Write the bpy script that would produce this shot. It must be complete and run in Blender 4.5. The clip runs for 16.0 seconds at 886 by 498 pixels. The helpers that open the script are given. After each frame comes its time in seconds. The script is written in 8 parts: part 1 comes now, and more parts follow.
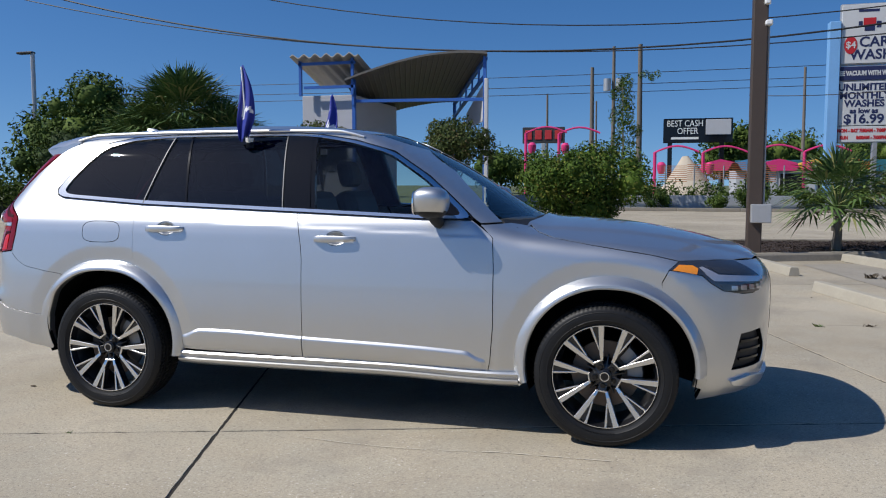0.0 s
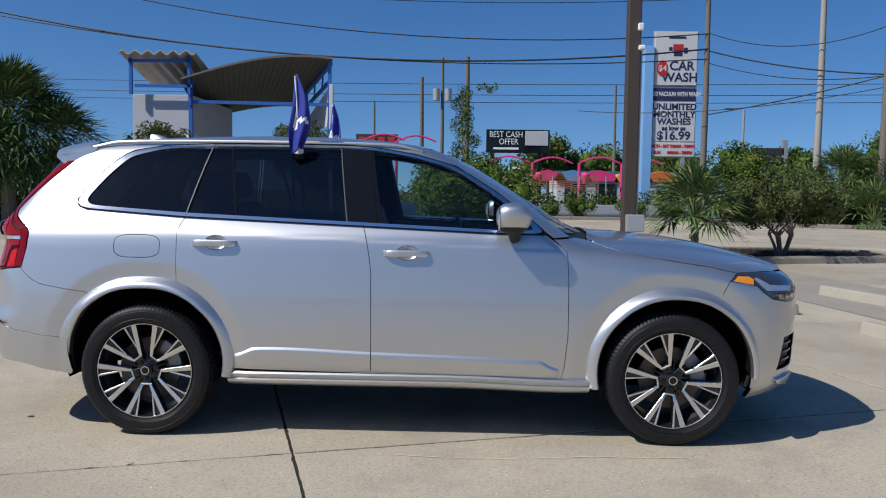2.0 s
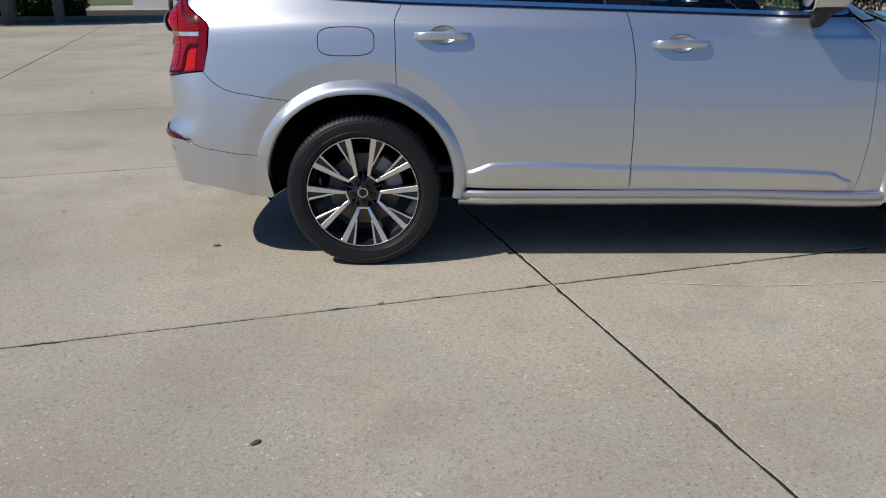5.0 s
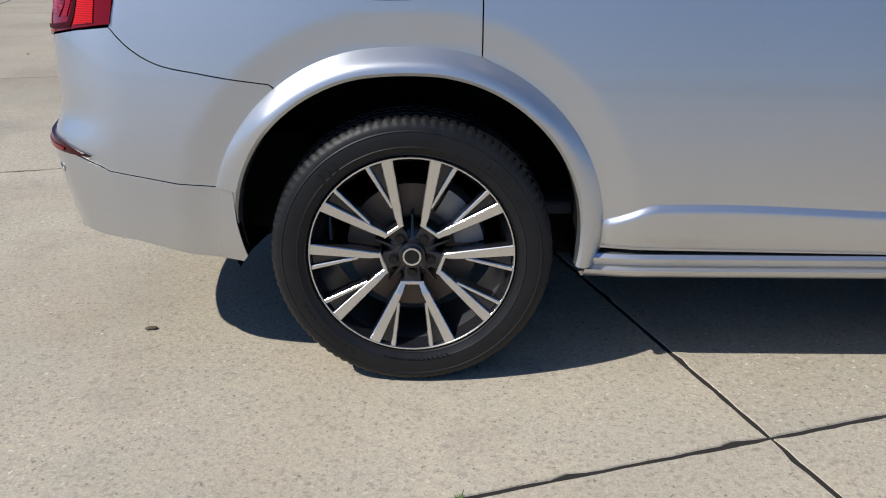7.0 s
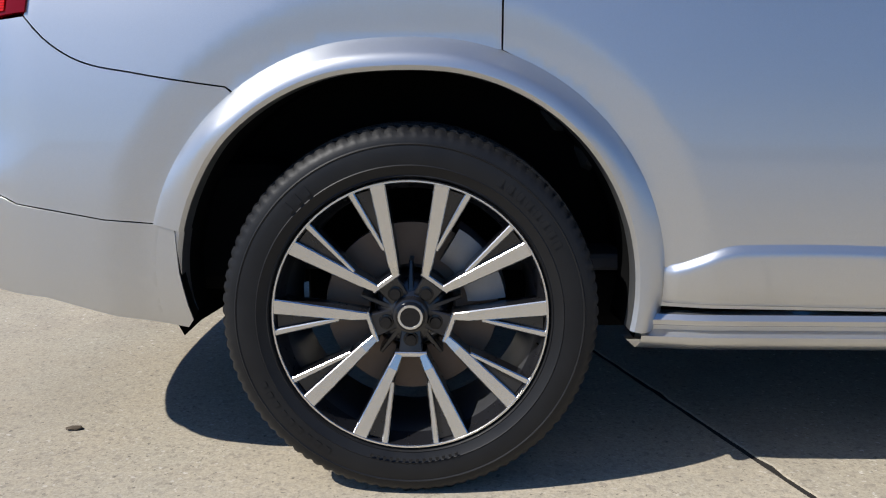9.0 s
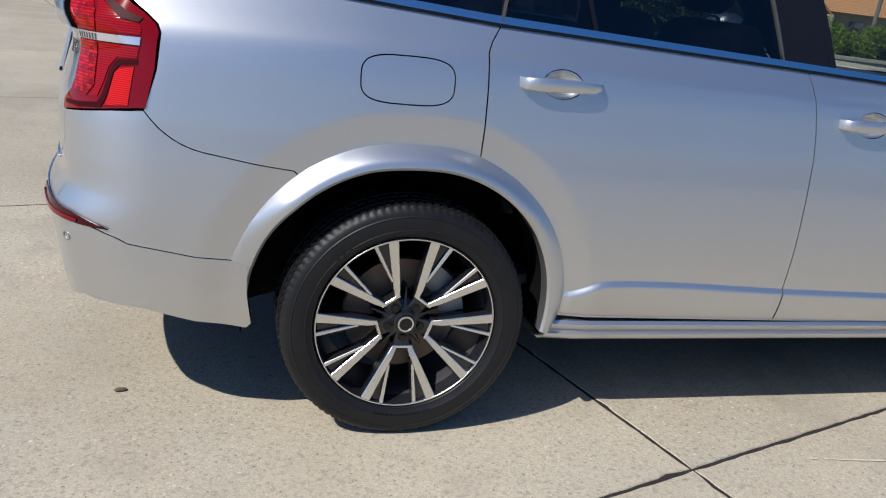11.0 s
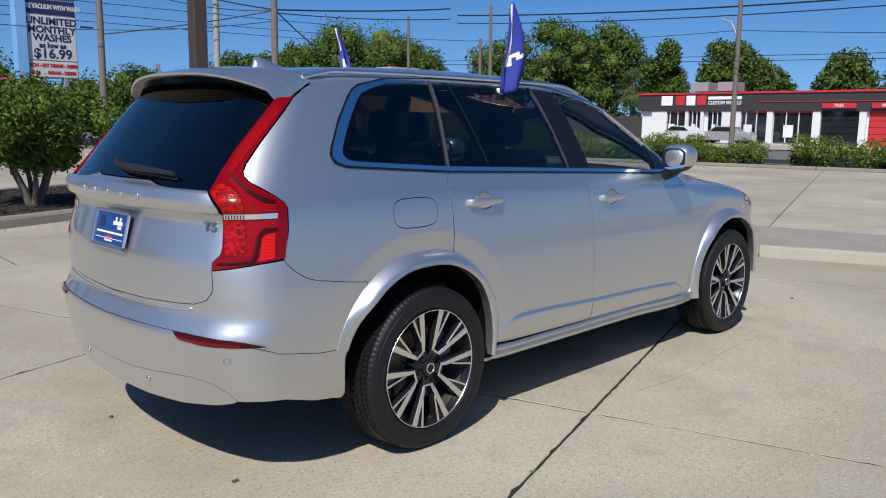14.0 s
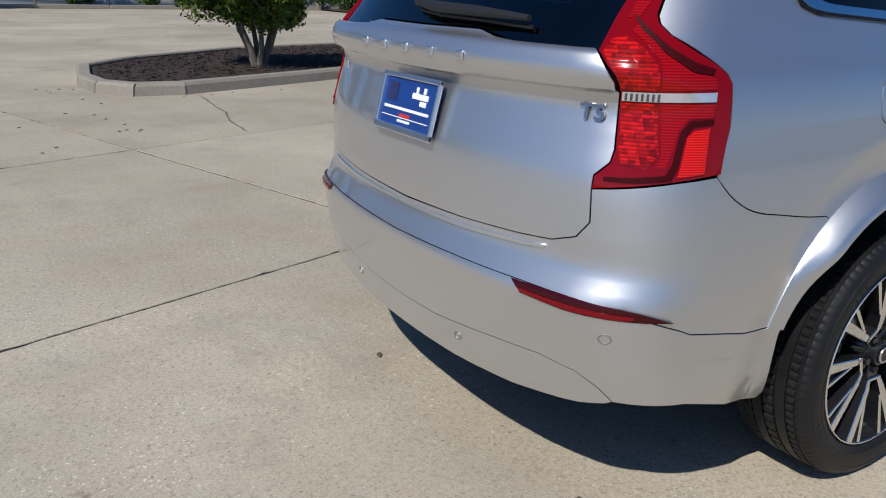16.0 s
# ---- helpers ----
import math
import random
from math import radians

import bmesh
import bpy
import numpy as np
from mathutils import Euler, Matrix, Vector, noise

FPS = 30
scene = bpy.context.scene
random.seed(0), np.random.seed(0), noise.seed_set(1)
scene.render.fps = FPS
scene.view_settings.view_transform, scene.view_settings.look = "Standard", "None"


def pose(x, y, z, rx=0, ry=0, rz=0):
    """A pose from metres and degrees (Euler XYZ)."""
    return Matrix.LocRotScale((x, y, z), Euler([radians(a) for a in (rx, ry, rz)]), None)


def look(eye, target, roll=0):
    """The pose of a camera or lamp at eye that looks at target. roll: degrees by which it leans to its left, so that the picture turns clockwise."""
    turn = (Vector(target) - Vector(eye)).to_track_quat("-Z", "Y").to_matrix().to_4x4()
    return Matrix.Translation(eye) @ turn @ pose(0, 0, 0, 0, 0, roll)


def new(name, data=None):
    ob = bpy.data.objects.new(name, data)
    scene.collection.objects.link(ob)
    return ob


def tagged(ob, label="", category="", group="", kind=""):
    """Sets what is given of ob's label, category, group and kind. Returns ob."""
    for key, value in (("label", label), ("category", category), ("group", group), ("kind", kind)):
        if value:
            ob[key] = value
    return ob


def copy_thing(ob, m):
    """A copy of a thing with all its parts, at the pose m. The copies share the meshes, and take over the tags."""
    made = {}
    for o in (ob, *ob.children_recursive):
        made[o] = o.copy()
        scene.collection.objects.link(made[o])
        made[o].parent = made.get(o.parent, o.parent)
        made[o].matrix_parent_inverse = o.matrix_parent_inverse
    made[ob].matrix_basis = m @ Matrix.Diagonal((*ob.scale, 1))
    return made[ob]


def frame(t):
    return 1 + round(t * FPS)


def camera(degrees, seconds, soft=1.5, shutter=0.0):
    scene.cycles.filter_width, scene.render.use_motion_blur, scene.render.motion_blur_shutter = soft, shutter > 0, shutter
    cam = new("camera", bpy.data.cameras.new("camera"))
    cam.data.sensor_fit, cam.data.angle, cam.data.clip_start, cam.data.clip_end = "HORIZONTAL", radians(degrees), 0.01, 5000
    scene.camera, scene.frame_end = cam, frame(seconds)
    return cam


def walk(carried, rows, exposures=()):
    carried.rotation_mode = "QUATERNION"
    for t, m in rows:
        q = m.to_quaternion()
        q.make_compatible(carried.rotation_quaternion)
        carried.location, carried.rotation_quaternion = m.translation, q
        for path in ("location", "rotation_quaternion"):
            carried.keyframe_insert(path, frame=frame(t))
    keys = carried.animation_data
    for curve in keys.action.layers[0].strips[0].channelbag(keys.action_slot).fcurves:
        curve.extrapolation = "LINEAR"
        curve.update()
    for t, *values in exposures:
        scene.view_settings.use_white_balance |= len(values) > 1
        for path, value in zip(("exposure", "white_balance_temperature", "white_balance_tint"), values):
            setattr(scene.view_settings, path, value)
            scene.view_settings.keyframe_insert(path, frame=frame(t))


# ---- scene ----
cam = camera(58.2, 16.0, soft=1.1)
PATH = [
    (0, (3.196, -5.044, 1.369), (2.694, -3.115, 1.206), -0.0),
    (0.5, (2.895, -5.237, 1.4), (2.5, -3.283, 1.242), -0.0),
    (1, (2.567, -5.297, 1.407), (2.223, -3.333, 1.25), 0.2),
    (1.5, (2.164, -5.264, 1.428), (1.922, -3.285, 1.277), 0.3),
    (2, (1.792, -5.328, 1.415), (1.744, -3.333, 1.269), 0.8),
    (2.5, (1.447, -5.399, 1.433), (1.545, -3.407, 1.292), 1.2),
    (3, (1.156, -5.316, 1.425), (1.382, -3.334, 1.286), 1.5),
    (3.5, (0.913, -5.259, 1.44), (1.259, -3.294, 1.301), 1.7),
    (4, (0.694, -5.312, 1.428), (1.1, -3.367, 1.2), 1.8),
    (4.5, (0.54, -5.057, 1.331), (0.712, -3.126, 0.841), 0.7),
    (5, (0.447, -4.631, 1.363), (0.416, -2.74, 0.713), -0.4),
    (5.2, (0.395, -4.457, 1.281), (0.357, -2.568, 0.623), -0.8),
    (7.5, (0.054, -2.503, 1.074), (0.069, -0.646, 0.33), 0.7),
    (8, (0.102, -2.329, 0.863), (0.079, -0.403, 0.322), 0.2),
    (8.5, (0.092, -2.341, 0.743), (0.061, -0.371, 0.4), 0.1),
    (10.8, (-0.404, -2.96, 1.336), (0.032, -1.13, 0.657), 5.9),
    (11, (-0.533, -3.005, 1.351), (0.003, -1.188, 0.711), 7.0),
    (11.5, (-0.91, -3.01, 1.361), (-0.001, -1.313, 0.82), 8.9),
    (12, (-1.246, -3.08, 1.392), (-0.028, -1.564, 0.923), 10.3),
    (12.5, (-1.568, -3.168, 1.449), (-0.182, -1.78, 1.055), 7.7),
    (13, (-1.925, -3.162, 1.443), (-0.434, -1.872, 1.105), 5.0),
    (13.5, (-2.221, -3.213, 1.482), (-0.767, -1.87, 1.198), 1.4),
    (14, (-2.441, -3.368, 1.469), (-1.03, -1.986, 1.155), 0.7),
    (14.5, (-2.514, -3.242, 1.444), (-1.147, -1.825, 1.092), 2.1),
    (15, (-2.444, -2.866, 1.44), (-1.115, -1.42, 1.06), 1.3),
    (15.4, (-2.326, -2.517, 1.395), (-1.124, -0.998, 0.899), 0.2),
    (15.5, (-2.29, -2.422, 1.381), (-1.124, -0.889, 0.843), 0.4),
    (16, (-2.131, -1.972, 1.326), (-1.126, -0.362, 0.697), 1.4),
]
walk(cam, [(t, look(eye, target, roll)) for t, eye, target, roll in PATH], [(0, -0.06), (4, -0.06), (5, -0.14), (7.5, 0.13), (8.5, 0.15), (11, 0.18), (13, 0.10), (14.5, 0.04), (16, -0.04)])

# ---- world and sun ----
SUN_FROM = Vector((-0.82, -0.45, 1.0)).normalized()
world = bpy.data.worlds.new("sky_world")
scene.world = world
world.use_nodes = True
wn = world.node_tree.nodes
sky = wn.new("ShaderNodeTexSky")
sky.sky_type = "NISHITA"
sky.sun_disc = False
sky.sun_elevation = math.asin(SUN_FROM.z)
sky.sun_rotation = math.atan2(SUN_FROM.x, SUN_FROM.y)
sky.air_density, sky.dust_density, sky.ozone_density, sky.altitude = 1.0, 0.7, 3.0, 900.0
wn["Background"].inputs[1].default_value = 0.06
deep = wn.new("ShaderNodeHueSaturation")
deep.inputs["Saturation"].default_value, deep.inputs["Value"].default_value = 1.30, 1.84
deep.inputs["Hue"].default_value = 0.506
lift = wn.new("ShaderNodeVectorMath")
lift.operation = "ADD"
lift.inputs[1].default_value = (0, 0, 0.11)
unit = wn.new("ShaderNodeVectorMath")
unit.operation = "NORMALIZE"
world.node_tree.links.new(wn.new("ShaderNodeTexCoord").outputs["Generated"], lift.inputs[0])
world.node_tree.links.new(lift.outputs[0], unit.inputs[0])
world.node_tree.links.new(unit.outputs[0], sky.inputs["Vector"])
world.node_tree.links.new(sky.outputs[0], deep.inputs["Color"])
world.node_tree.links.new(deep.outputs[0], wn["Background"].inputs[0])
sun = new("sun", bpy.data.lights.new("sun", "SUN"))
sun.data.energy, sun.data.angle, sun.data.color = 4.5, radians(0.53), (1.0, 0.975, 0.94)
sun.matrix_world = look(SUN_FROM * 60, (0, 0, 0))
scene.view_settings.exposure = 0.0


# ---- materials ----
class Nodes:
    """A thin wrapper that keeps material definitions short."""

    def __init__(self, name):
        self.mat = bpy.data.materials.new(name)
        self.mat.use_nodes = True
        self.t = self.mat.node_tree
        self.b = self.t.nodes["Principled BSDF"]
        self.out = self.t.nodes["Material Output"]

    def n(self, kind, **values):
        node = self.t.nodes.new(kind)
        for key, value in values.items():
            node.inputs[key.replace("_", " ")].default_value = value
        return node

    def link(self, a, b):
        self.t.links.new(a, b)

    def coords(self, kind="Object"):
        return self.n("ShaderNodeTexCoord").outputs[kind]

    def noise(self, scale, detail=4.0, rough=0.55, vec=None):
        node = self.n("ShaderNodeTexNoise", Scale=scale, Detail=detail, Roughness=rough)
        self.link(vec or self.coords(), node.inputs["Vector"])
        return node.outputs["Fac"]

    def ramp(self, fac, stops):
        node = self.t.nodes.new("ShaderNodeValToRGB")
        while len(node.color_ramp.elements) < len(stops):
            node.color_ramp.elements.new(0.5)
        for el, (pos, col) in zip(node.color_ramp.elements, stops):
            el.position, el.color = pos, (*col, 1)
        self.link(fac, node.inputs[0])
        return node.outputs[0]

    def mix(self, fac, a, b, mode="MIX"):
        node = self.t.nodes.new("ShaderNodeMix")
        node.data_type, node.blend_type = "RGBA", mode
        for socket, value in ((node.inputs[0], fac), (node.inputs[6], a), (node.inputs[7], b)):
            if hasattr(value, "links"):
                self.link(value, socket)
            elif isinstance(value, (int, float)):
                socket.default_value = value
            else:
                socket.default_value = (*value, 1)
        return node.outputs[2]

    def math(self, op, a, b=0.0):
        node = self.t.nodes.new("ShaderNodeMath")
        node.operation = op
        for socket, value in zip(node.inputs, (a, b)):
            if hasattr(value, "links"):
                self.link(value, socket)
            else:
                socket.default_value = value
        return node.outputs[0]

    def bump(self, height, strength, distance):
        node = self.n("ShaderNodeBump", Strength=strength, Distance=distance)
        self.link(height, node.inputs["Height"])
        self.link(node.outputs[0], self.b.inputs["Normal"])

    def set(self, **values):
        for key, value in values.items():
            socket = self.b.inputs[key.replace("_", " ")]
            if hasattr(value, "links"):
                self.link(value, socket)
            elif isinstance(value, tuple) and len(value) == 3:
                socket.default_value = (*value, 1)
            else:
                socket.default_value = value
        return self


def simple(name, color, rough=0.5, metal=0.0, vary=0.12, scale=8.0, bump=0.0, **more):
    """A plain surface with two scales of variation in tone and roughness."""
    m = Nodes(name)
    dark = tuple(c * (1 - vary) for c in color)
    light = tuple(min(1.0, c * (1 + vary)) for c in color)
    a, b = m.noise(scale, 5), m.noise(scale * 9, 3)
    tone = m.mix(m.math("MULTIPLY", m.math("ADD", a, b), 0.5), dark, light)
    m.set(Base_Color=tone, Roughness=m.math("ADD", m.math("MULTIPLY", b, 0.2 * rough), 0.9 * rough), Metallic=metal, **more)
    if bump:
        m.bump(b, 0.4, bump)
    return m.mat


def random_tone(m, color, spread):
    """Multiply a colour by a small random step for each object."""
    info = m.t.nodes.new("ShaderNodeObjectInfo")
    fac = m.math("ADD", m.math("MULTIPLY", info.outputs["Random"], spread), 1 - spread / 2)
    comb = m.t.nodes.new("ShaderNodeCombineColor")
    for i in range(3):
        m.link(fac, comb.inputs[i])
    return m.mix(1.0, color, comb.outputs[0], "MULTIPLY")


def concrete_mat():
    m = Nodes("weathered_concrete")
    pos = m.n("ShaderNodeNewGeometry").outputs["Position"]
    big, mid, fine = m.noise(0.35, 6, 0.6, pos), m.noise(2.2, 6, 0.62, pos), m.noise(60, 4, 0.6, pos)
    col = m.mix(m.ramp(big, [(0.36, (0, 0, 0)), (0.64, (1, 1, 1))]), (0.335, 0.283, 0.200), (0.515, 0.444, 0.326))
    col = m.mix(m.ramp(mid, [(0.42, (0, 0, 0)), (0.75, (0.55, 0.55, 0.55))]), col, (0.42, 0.395, 0.315))
    col = m.mix(m.ramp(fine, [(0.35, (0.35, 0.35, 0.35)), (0.6, (0, 0, 0))]), col, (0.26, 0.235, 0.20))
    shell = m.n("ShaderNodeTexVoronoi", Scale=34.0)
    m.link(pos, shell.inputs["Vector"])
    spots = m.ramp(shell.outputs["Distance"], [(0.10, (1, 1, 1)), (0.20, (0, 0, 0))])
    patch = m.ramp(m.noise(1.3, 5, 0.65, pos), [(0.40, (0.05, 0.05, 0.05)), (0.60, (1, 1, 1))])
    pick = m.ramp(shell.outputs["Color"], [(0.42, (0, 0, 0)), (0.5, (1, 1, 1))])
    spots = m.mix(1.0, m.mix(1.0, spots, patch, "MULTIPLY"), pick, "MULTIPLY")
    col = m.mix(m.math("MULTIPLY", spots, 0.55), col, (0.66, 0.61, 0.52))
    grit = m.n("ShaderNodeTexVoronoi", Scale=95.0)
    m.link(pos, grit.inputs["Vector"])
    col = m.mix(m.ramp(grit.outputs["Color"], [(0.72, (0, 0, 0)), (0.85, (0.42, 0.42, 0.42))]), col, (0.22, 0.19, 0.155))
    grain = m.noise(150, 5, 0.7, pos)
    col = m.mix(m.ramp(grain, [(0.36, (0.40, 0.40, 0.40)), (0.50, (0, 0, 0))]), col, (0.19, 0.16, 0.125))
    col = m.mix(m.ramp(grain, [(0.54, (0, 0, 0)), (0.70, (0.45, 0.45, 0.45))]), col, (0.60, 0.545, 0.44))
    specks = m.ramp(m.noise(48, 2.5, 0.6, pos), [(0.635, (0, 0, 0)), (0.685, (0.85, 0.85, 0.85))])
    col = m.mix(m.mix(1.0, specks, patch, "MULTIPLY"), col, (0.68, 0.63, 0.54))
    pits = m.ramp(m.noise(62, 2.5, 0.6, pos), [(0.315, (0.75, 0.75, 0.75)), (0.36, (0, 0, 0))])
    col = m.mix(pits, col, (0.15, 0.13, 0.105))
    # scattered dark oil and leaf stains
    stain = m.n("ShaderNodeTexVoronoi", Scale=0.9)
    m.link(pos, stain.inputs["Vector"])
    drop = m.ramp(m.math("ADD", stain.outputs["Distance"], m.math("MULTIPLY", m.noise(22, 3, 0.6, pos), 0.05)), [(0.045, (1, 1, 1)), (0.06, (0, 0, 0))])
    col = m.mix(m.math("MULTIPLY", drop, 0.65), col, (0.07, 0.06, 0.05))
    smear = m.ramp(m.noise(0.8, 8, 0.7, pos), [(0.53, (0, 0, 0)), (0.70, (1, 1, 1))])
    col = m.mix(m.math("MULTIPLY", smear, 0.62), col, (0.25, 0.222, 0.182))
    m.set(Base_Color=random_tone(m, col, 0.10), Roughness=0.86, Specular_IOR_Level=0.25)
    m.bump(m.math("ADD", fine, m.math("MULTIPLY", spots, 0.5)), 0.5, 0.003)
    return m.mat


def paint_mat():
    m = Nodes("silver_metallic_paint")
    flake = m.n("ShaderNodeTexVoronoi", Scale=900.0)
    m.link(m.coords(), flake.inputs["Vector"])
    tone = m.mix(flake.outputs["Color"], (0.575, 0.582, 0.588), (0.625, 0.630, 0.633))
    dust = m.ramp(m.noise(3.0, 6), [(0.45, (0, 0, 0)), (0.8, (0.25, 0.25, 0.25))])
    m.set(Base_Color=m.mix(dust, tone, (0.56, 0.545, 0.51)), Metallic=0.92, Roughness=0.40, Coat_Weight=1.0, Coat_Roughness=0.03, Coat_IOR=1.45)
    return m.mat


def glass_mat(name, tint, gloss=0.012, base_reflect=1.0):
    """Thin glass: tinted straight view through, with a mirror layer that grows at grazing angles."""
    m = Nodes(name)
    m.t.nodes.remove(m.b)
    clear = m.t.nodes.new("ShaderNodeBsdfTransparent")
    clear.inputs[0].default_value = (*tint, 1)
    shine = m.t.nodes.new("ShaderNodeBsdfGlossy")
    shine.inputs["Roughness"].default_value = gloss
    edge = m.n("ShaderNodeLayerWeight", Blend=0.5)
    fres = m.math("ADD", 0.045, m.math("MULTIPLY", m.math("POWER", edge.outputs["Facing"], 5.0), 0.9))
    mixer = m.t.nodes.new("ShaderNodeMixShader")
    m.link(m.math("MULTIPLY", fres, base_reflect), mixer.inputs[0])
    m.link(clear.outputs[0], mixer.inputs[1])
    m.link(shine.outputs[0], mixer.inputs[2])
    m.link(mixer.outputs[0], m.out.inputs[0])
    return m.mat


def tyre_mat():
    m = Nodes("tyre_rubber")
    a = m.noise(14, 5)
    m.set(Base_Color=m.mix(a, (0.005, 0.005, 0.006), (0.014, 0.014, 0.014)), Roughness=m.math("ADD", m.math("MULTIPLY", a, 0.25), 0.38), Specular_IOR_Level=0.3)
    m.bump(m.noise(180, 3), 0.15, 0.001)
    return m.mat


def lamp_red_mat(name, color, ridges, rough=0.12, facets=False):
    m = Nodes(name)
    wave = m.n("ShaderNodeTexWave", Scale=ridges)
    wave.bands_direction = "Z"
    m.link(m.coords(), wave.inputs["Vector"])
    cells = m.ramp(wave.outputs["Fac"], [(0.25, (0.40, 0.40, 0.40)), (0.7, (1, 1, 1))])
    if facets:
        # rows of small cells, some bright and some nearly dark
        squash = m.n("ShaderNodeMapping")
        squash.inputs["Scale"].default_value = (70, 70, 115)
        m.link(m.coords(), squash.inputs["Vector"])
        spot = m.n("ShaderNodeTexVoronoi", Scale=1.0, Randomness=0.35)
        m.link(squash.outputs[0], spot.inputs["Vector"])
        glint = m.ramp(spot.outputs["Color"], [(0.15, (0.10, 0.10, 0.10)), (0.5, (0.5, 0.5, 0.5)), (0.8, (1, 1, 1))])
        cells = m.math("MULTIPLY", cells, glint)
    col = m.mix(cells, tuple(c * 0.2 for c in color), color)
    m.set(Base_Color=col, Roughness=rough, Coat_Weight=0.35, Coat_Roughness=0.04, Specular_IOR_Level=0.15)
    m.bump(cells, 0.12, 0.002)
    return m.mat


def leaf_mat(name, dark, light, shine=0.45, yellow=None):
    m = Nodes(name)
    isl = m.n("ShaderNodeNewGeometry").outputs["Random Per Island"]
    col = m.mix(isl, dark, light)
    if yellow:
        col = m.mix(m.ramp(isl, [(0.86, (0, 0, 0)), (0.95, (1, 1, 1))]), col, yellow)
    col = m.mix(m.math("MULTIPLY", m.noise(1.2, 4), 0.5), col, dark)
    m.set(Base_Color=col, Roughness=shine + 0.15, Specular_IOR_Level=0.10)
    return m.mat


def bark_mat(name, dark, light):
    m = Nodes(name)
    stretch = m.n("ShaderNodeMapping")
    stretch.inputs["Scale"].default_value = (6, 6, 1.2)
    m.link(m.coords(), stretch.inputs["Vector"])
    a = m.noise(5, 6, 0.65, stretch.outputs[0])
    m.set(Base_Color=m.mix(a, dark, light), Roughness=0.9)
    m.bump(a, 0.6, 0.02)
    return m.mat


def roof_tile_mat():
    m = Nodes("orange_roof_tiles")
    wave = m.n("ShaderNodeTexWave", Scale=2.2, Distortion=0.3)
    wave.bands_direction = "Z"
    m.link(m.coords(), wave.inputs["Vector"])
    col = m.mix(m.noise(0.9, 5), (0.50, 0.22, 0.08), (0.62, 0.31, 0.13))
    col = m.mix(m.math("MULTIPLY", wave.outputs["Fac"], 0.5), col, (0.34, 0.14, 0.06))
    m.set(Base_Color=col, Roughness=0.8)
    m.bump(wave.outputs["Fac"], 0.6, 0.05)
    return m.mat


CONCRETE = concrete_mat()
KERB = simple("kerb_concrete", (0.25, 0.222, 0.178), 0.9, vary=0.45, scale=3, bump=0.004)
STOPMAT = simple("wheel_stop_concrete", (0.37, 0.335, 0.265), 0.9, vary=0.3, scale=5, bump=0.004)
ASPHALT = simple("old_asphalt", (0.15, 0.14, 0.125), 0.9, vary=0.35, scale=2.0, bump=0.004)
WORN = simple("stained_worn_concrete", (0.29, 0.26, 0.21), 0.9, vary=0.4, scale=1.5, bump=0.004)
GRASS = simple("dry_verge_grass", (0.10, 0.115, 0.045), 0.95, vary=0.4, scale=1.2, bump=0.02)
MULCH = simple("brown_bark_mulch", (0.040, 0.026, 0.019), 0.95, vary=0.55, scale=14, bump=0.03)
SCUFF = simple("pale_scuffed_concrete", (0.60, 0.545, 0.44), 0.9, vary=0.2, scale=20)
SOIL = simple("joint_dirt", (0.018, 0.015, 0.012), 0.95, vary=0.4, scale=9)
PAINT = paint_mat()
CHROME = simple("satin_chrome_trim", (0.78, 0.79, 0.80), 0.33, 1.0, vary=0.04)
CHROME_TRIM = simple("polished_window_trim", (0.80, 0.82, 0.84), 0.16, 1.0, vary=0.04)
BARGREY = simple("grey_window_bar", (0.10, 0.10, 0.105), 0.5, 0.6, vary=0.08)
BRIGHT = simple("machined_aluminium", (0.74, 0.73, 0.71), 0.26, 1.0, vary=0.06, scale=30)
GLOSSBLACK = simple("gloss_black_trim", (0.008, 0.008, 0.009), 0.08, vary=0.1, Specular_IOR_Level=0.35)
SPOKEDARK = simple("dark_wheel_paint", (0.012, 0.012, 0.014), 0.28, 0.0, vary=0.15, Coat_Weight=0.35, Coat_Roughness=0.12)
BADGE = simple("grey_badge_metal", (0.30, 0.30, 0.31), 0.3, 0.9, vary=0.08)
BARREL = simple("grey_rim_barrel", (0.10, 0.10, 0.105), 0.35, 0.6, vary=0.15)
PLASTIC = simple("black_plastic", (0.010, 0.010, 0.011), 0.6, vary=0.2, scale=20)
WELL_SEAM = simple("well_felt_and_seam_shade", (0.006, 0.006, 0.006), 0.95, vary=0.3, Specular_IOR_Level=0.05)
TYRE = tyre_mat()
DISC = simple("brake_disc_steel", (0.17, 0.13, 0.10), 0.5, 0.7, vary=0.2, scale=12)
CALIPER = simple("cast_caliper", (0.30, 0.30, 0.30), 0.5, 0.7, vary=0.2)
GLASS_DARK = glass_mat("privacy_glass", (0.135, 0.145, 0.15), base_reflect=1.5)
GLASS_REAR = glass_mat("privacy_rear_glass", (0.045, 0.05, 0.058), base_reflect=1.7)
GLASS_FRONT = glass_mat("front_glass", (0.80, 0.86, 0.84))
LAMP_RED = lamp_red_mat("tail_lamp_red", (0.36, 0.001, 0.006), 0.0, 0.06)
LAMP_RIDGE = lamp_red_mat("ribbed_red_lens", (0.34, 0.002, 0.004), 52.0)
LAMP_GRID = lamp_red_mat("faceted_red_lens", (0.56, 0.006, 0.005), 38.0, 0.15, True)
LAMP_LINE = simple("lamp_shadow_line", (0.040, 0.001, 0.002), 0.5, vary=0.1, Specular_IOR_Level=0.1)
LAMP_DEEP = lamp_red_mat("deep_red_reflector", (0.050, 0.001, 0.003), 70.0)
LAMP_DIM = lamp_red_mat("dim_red_reflector", (0.20, 0.002, 0.008), 70.0)
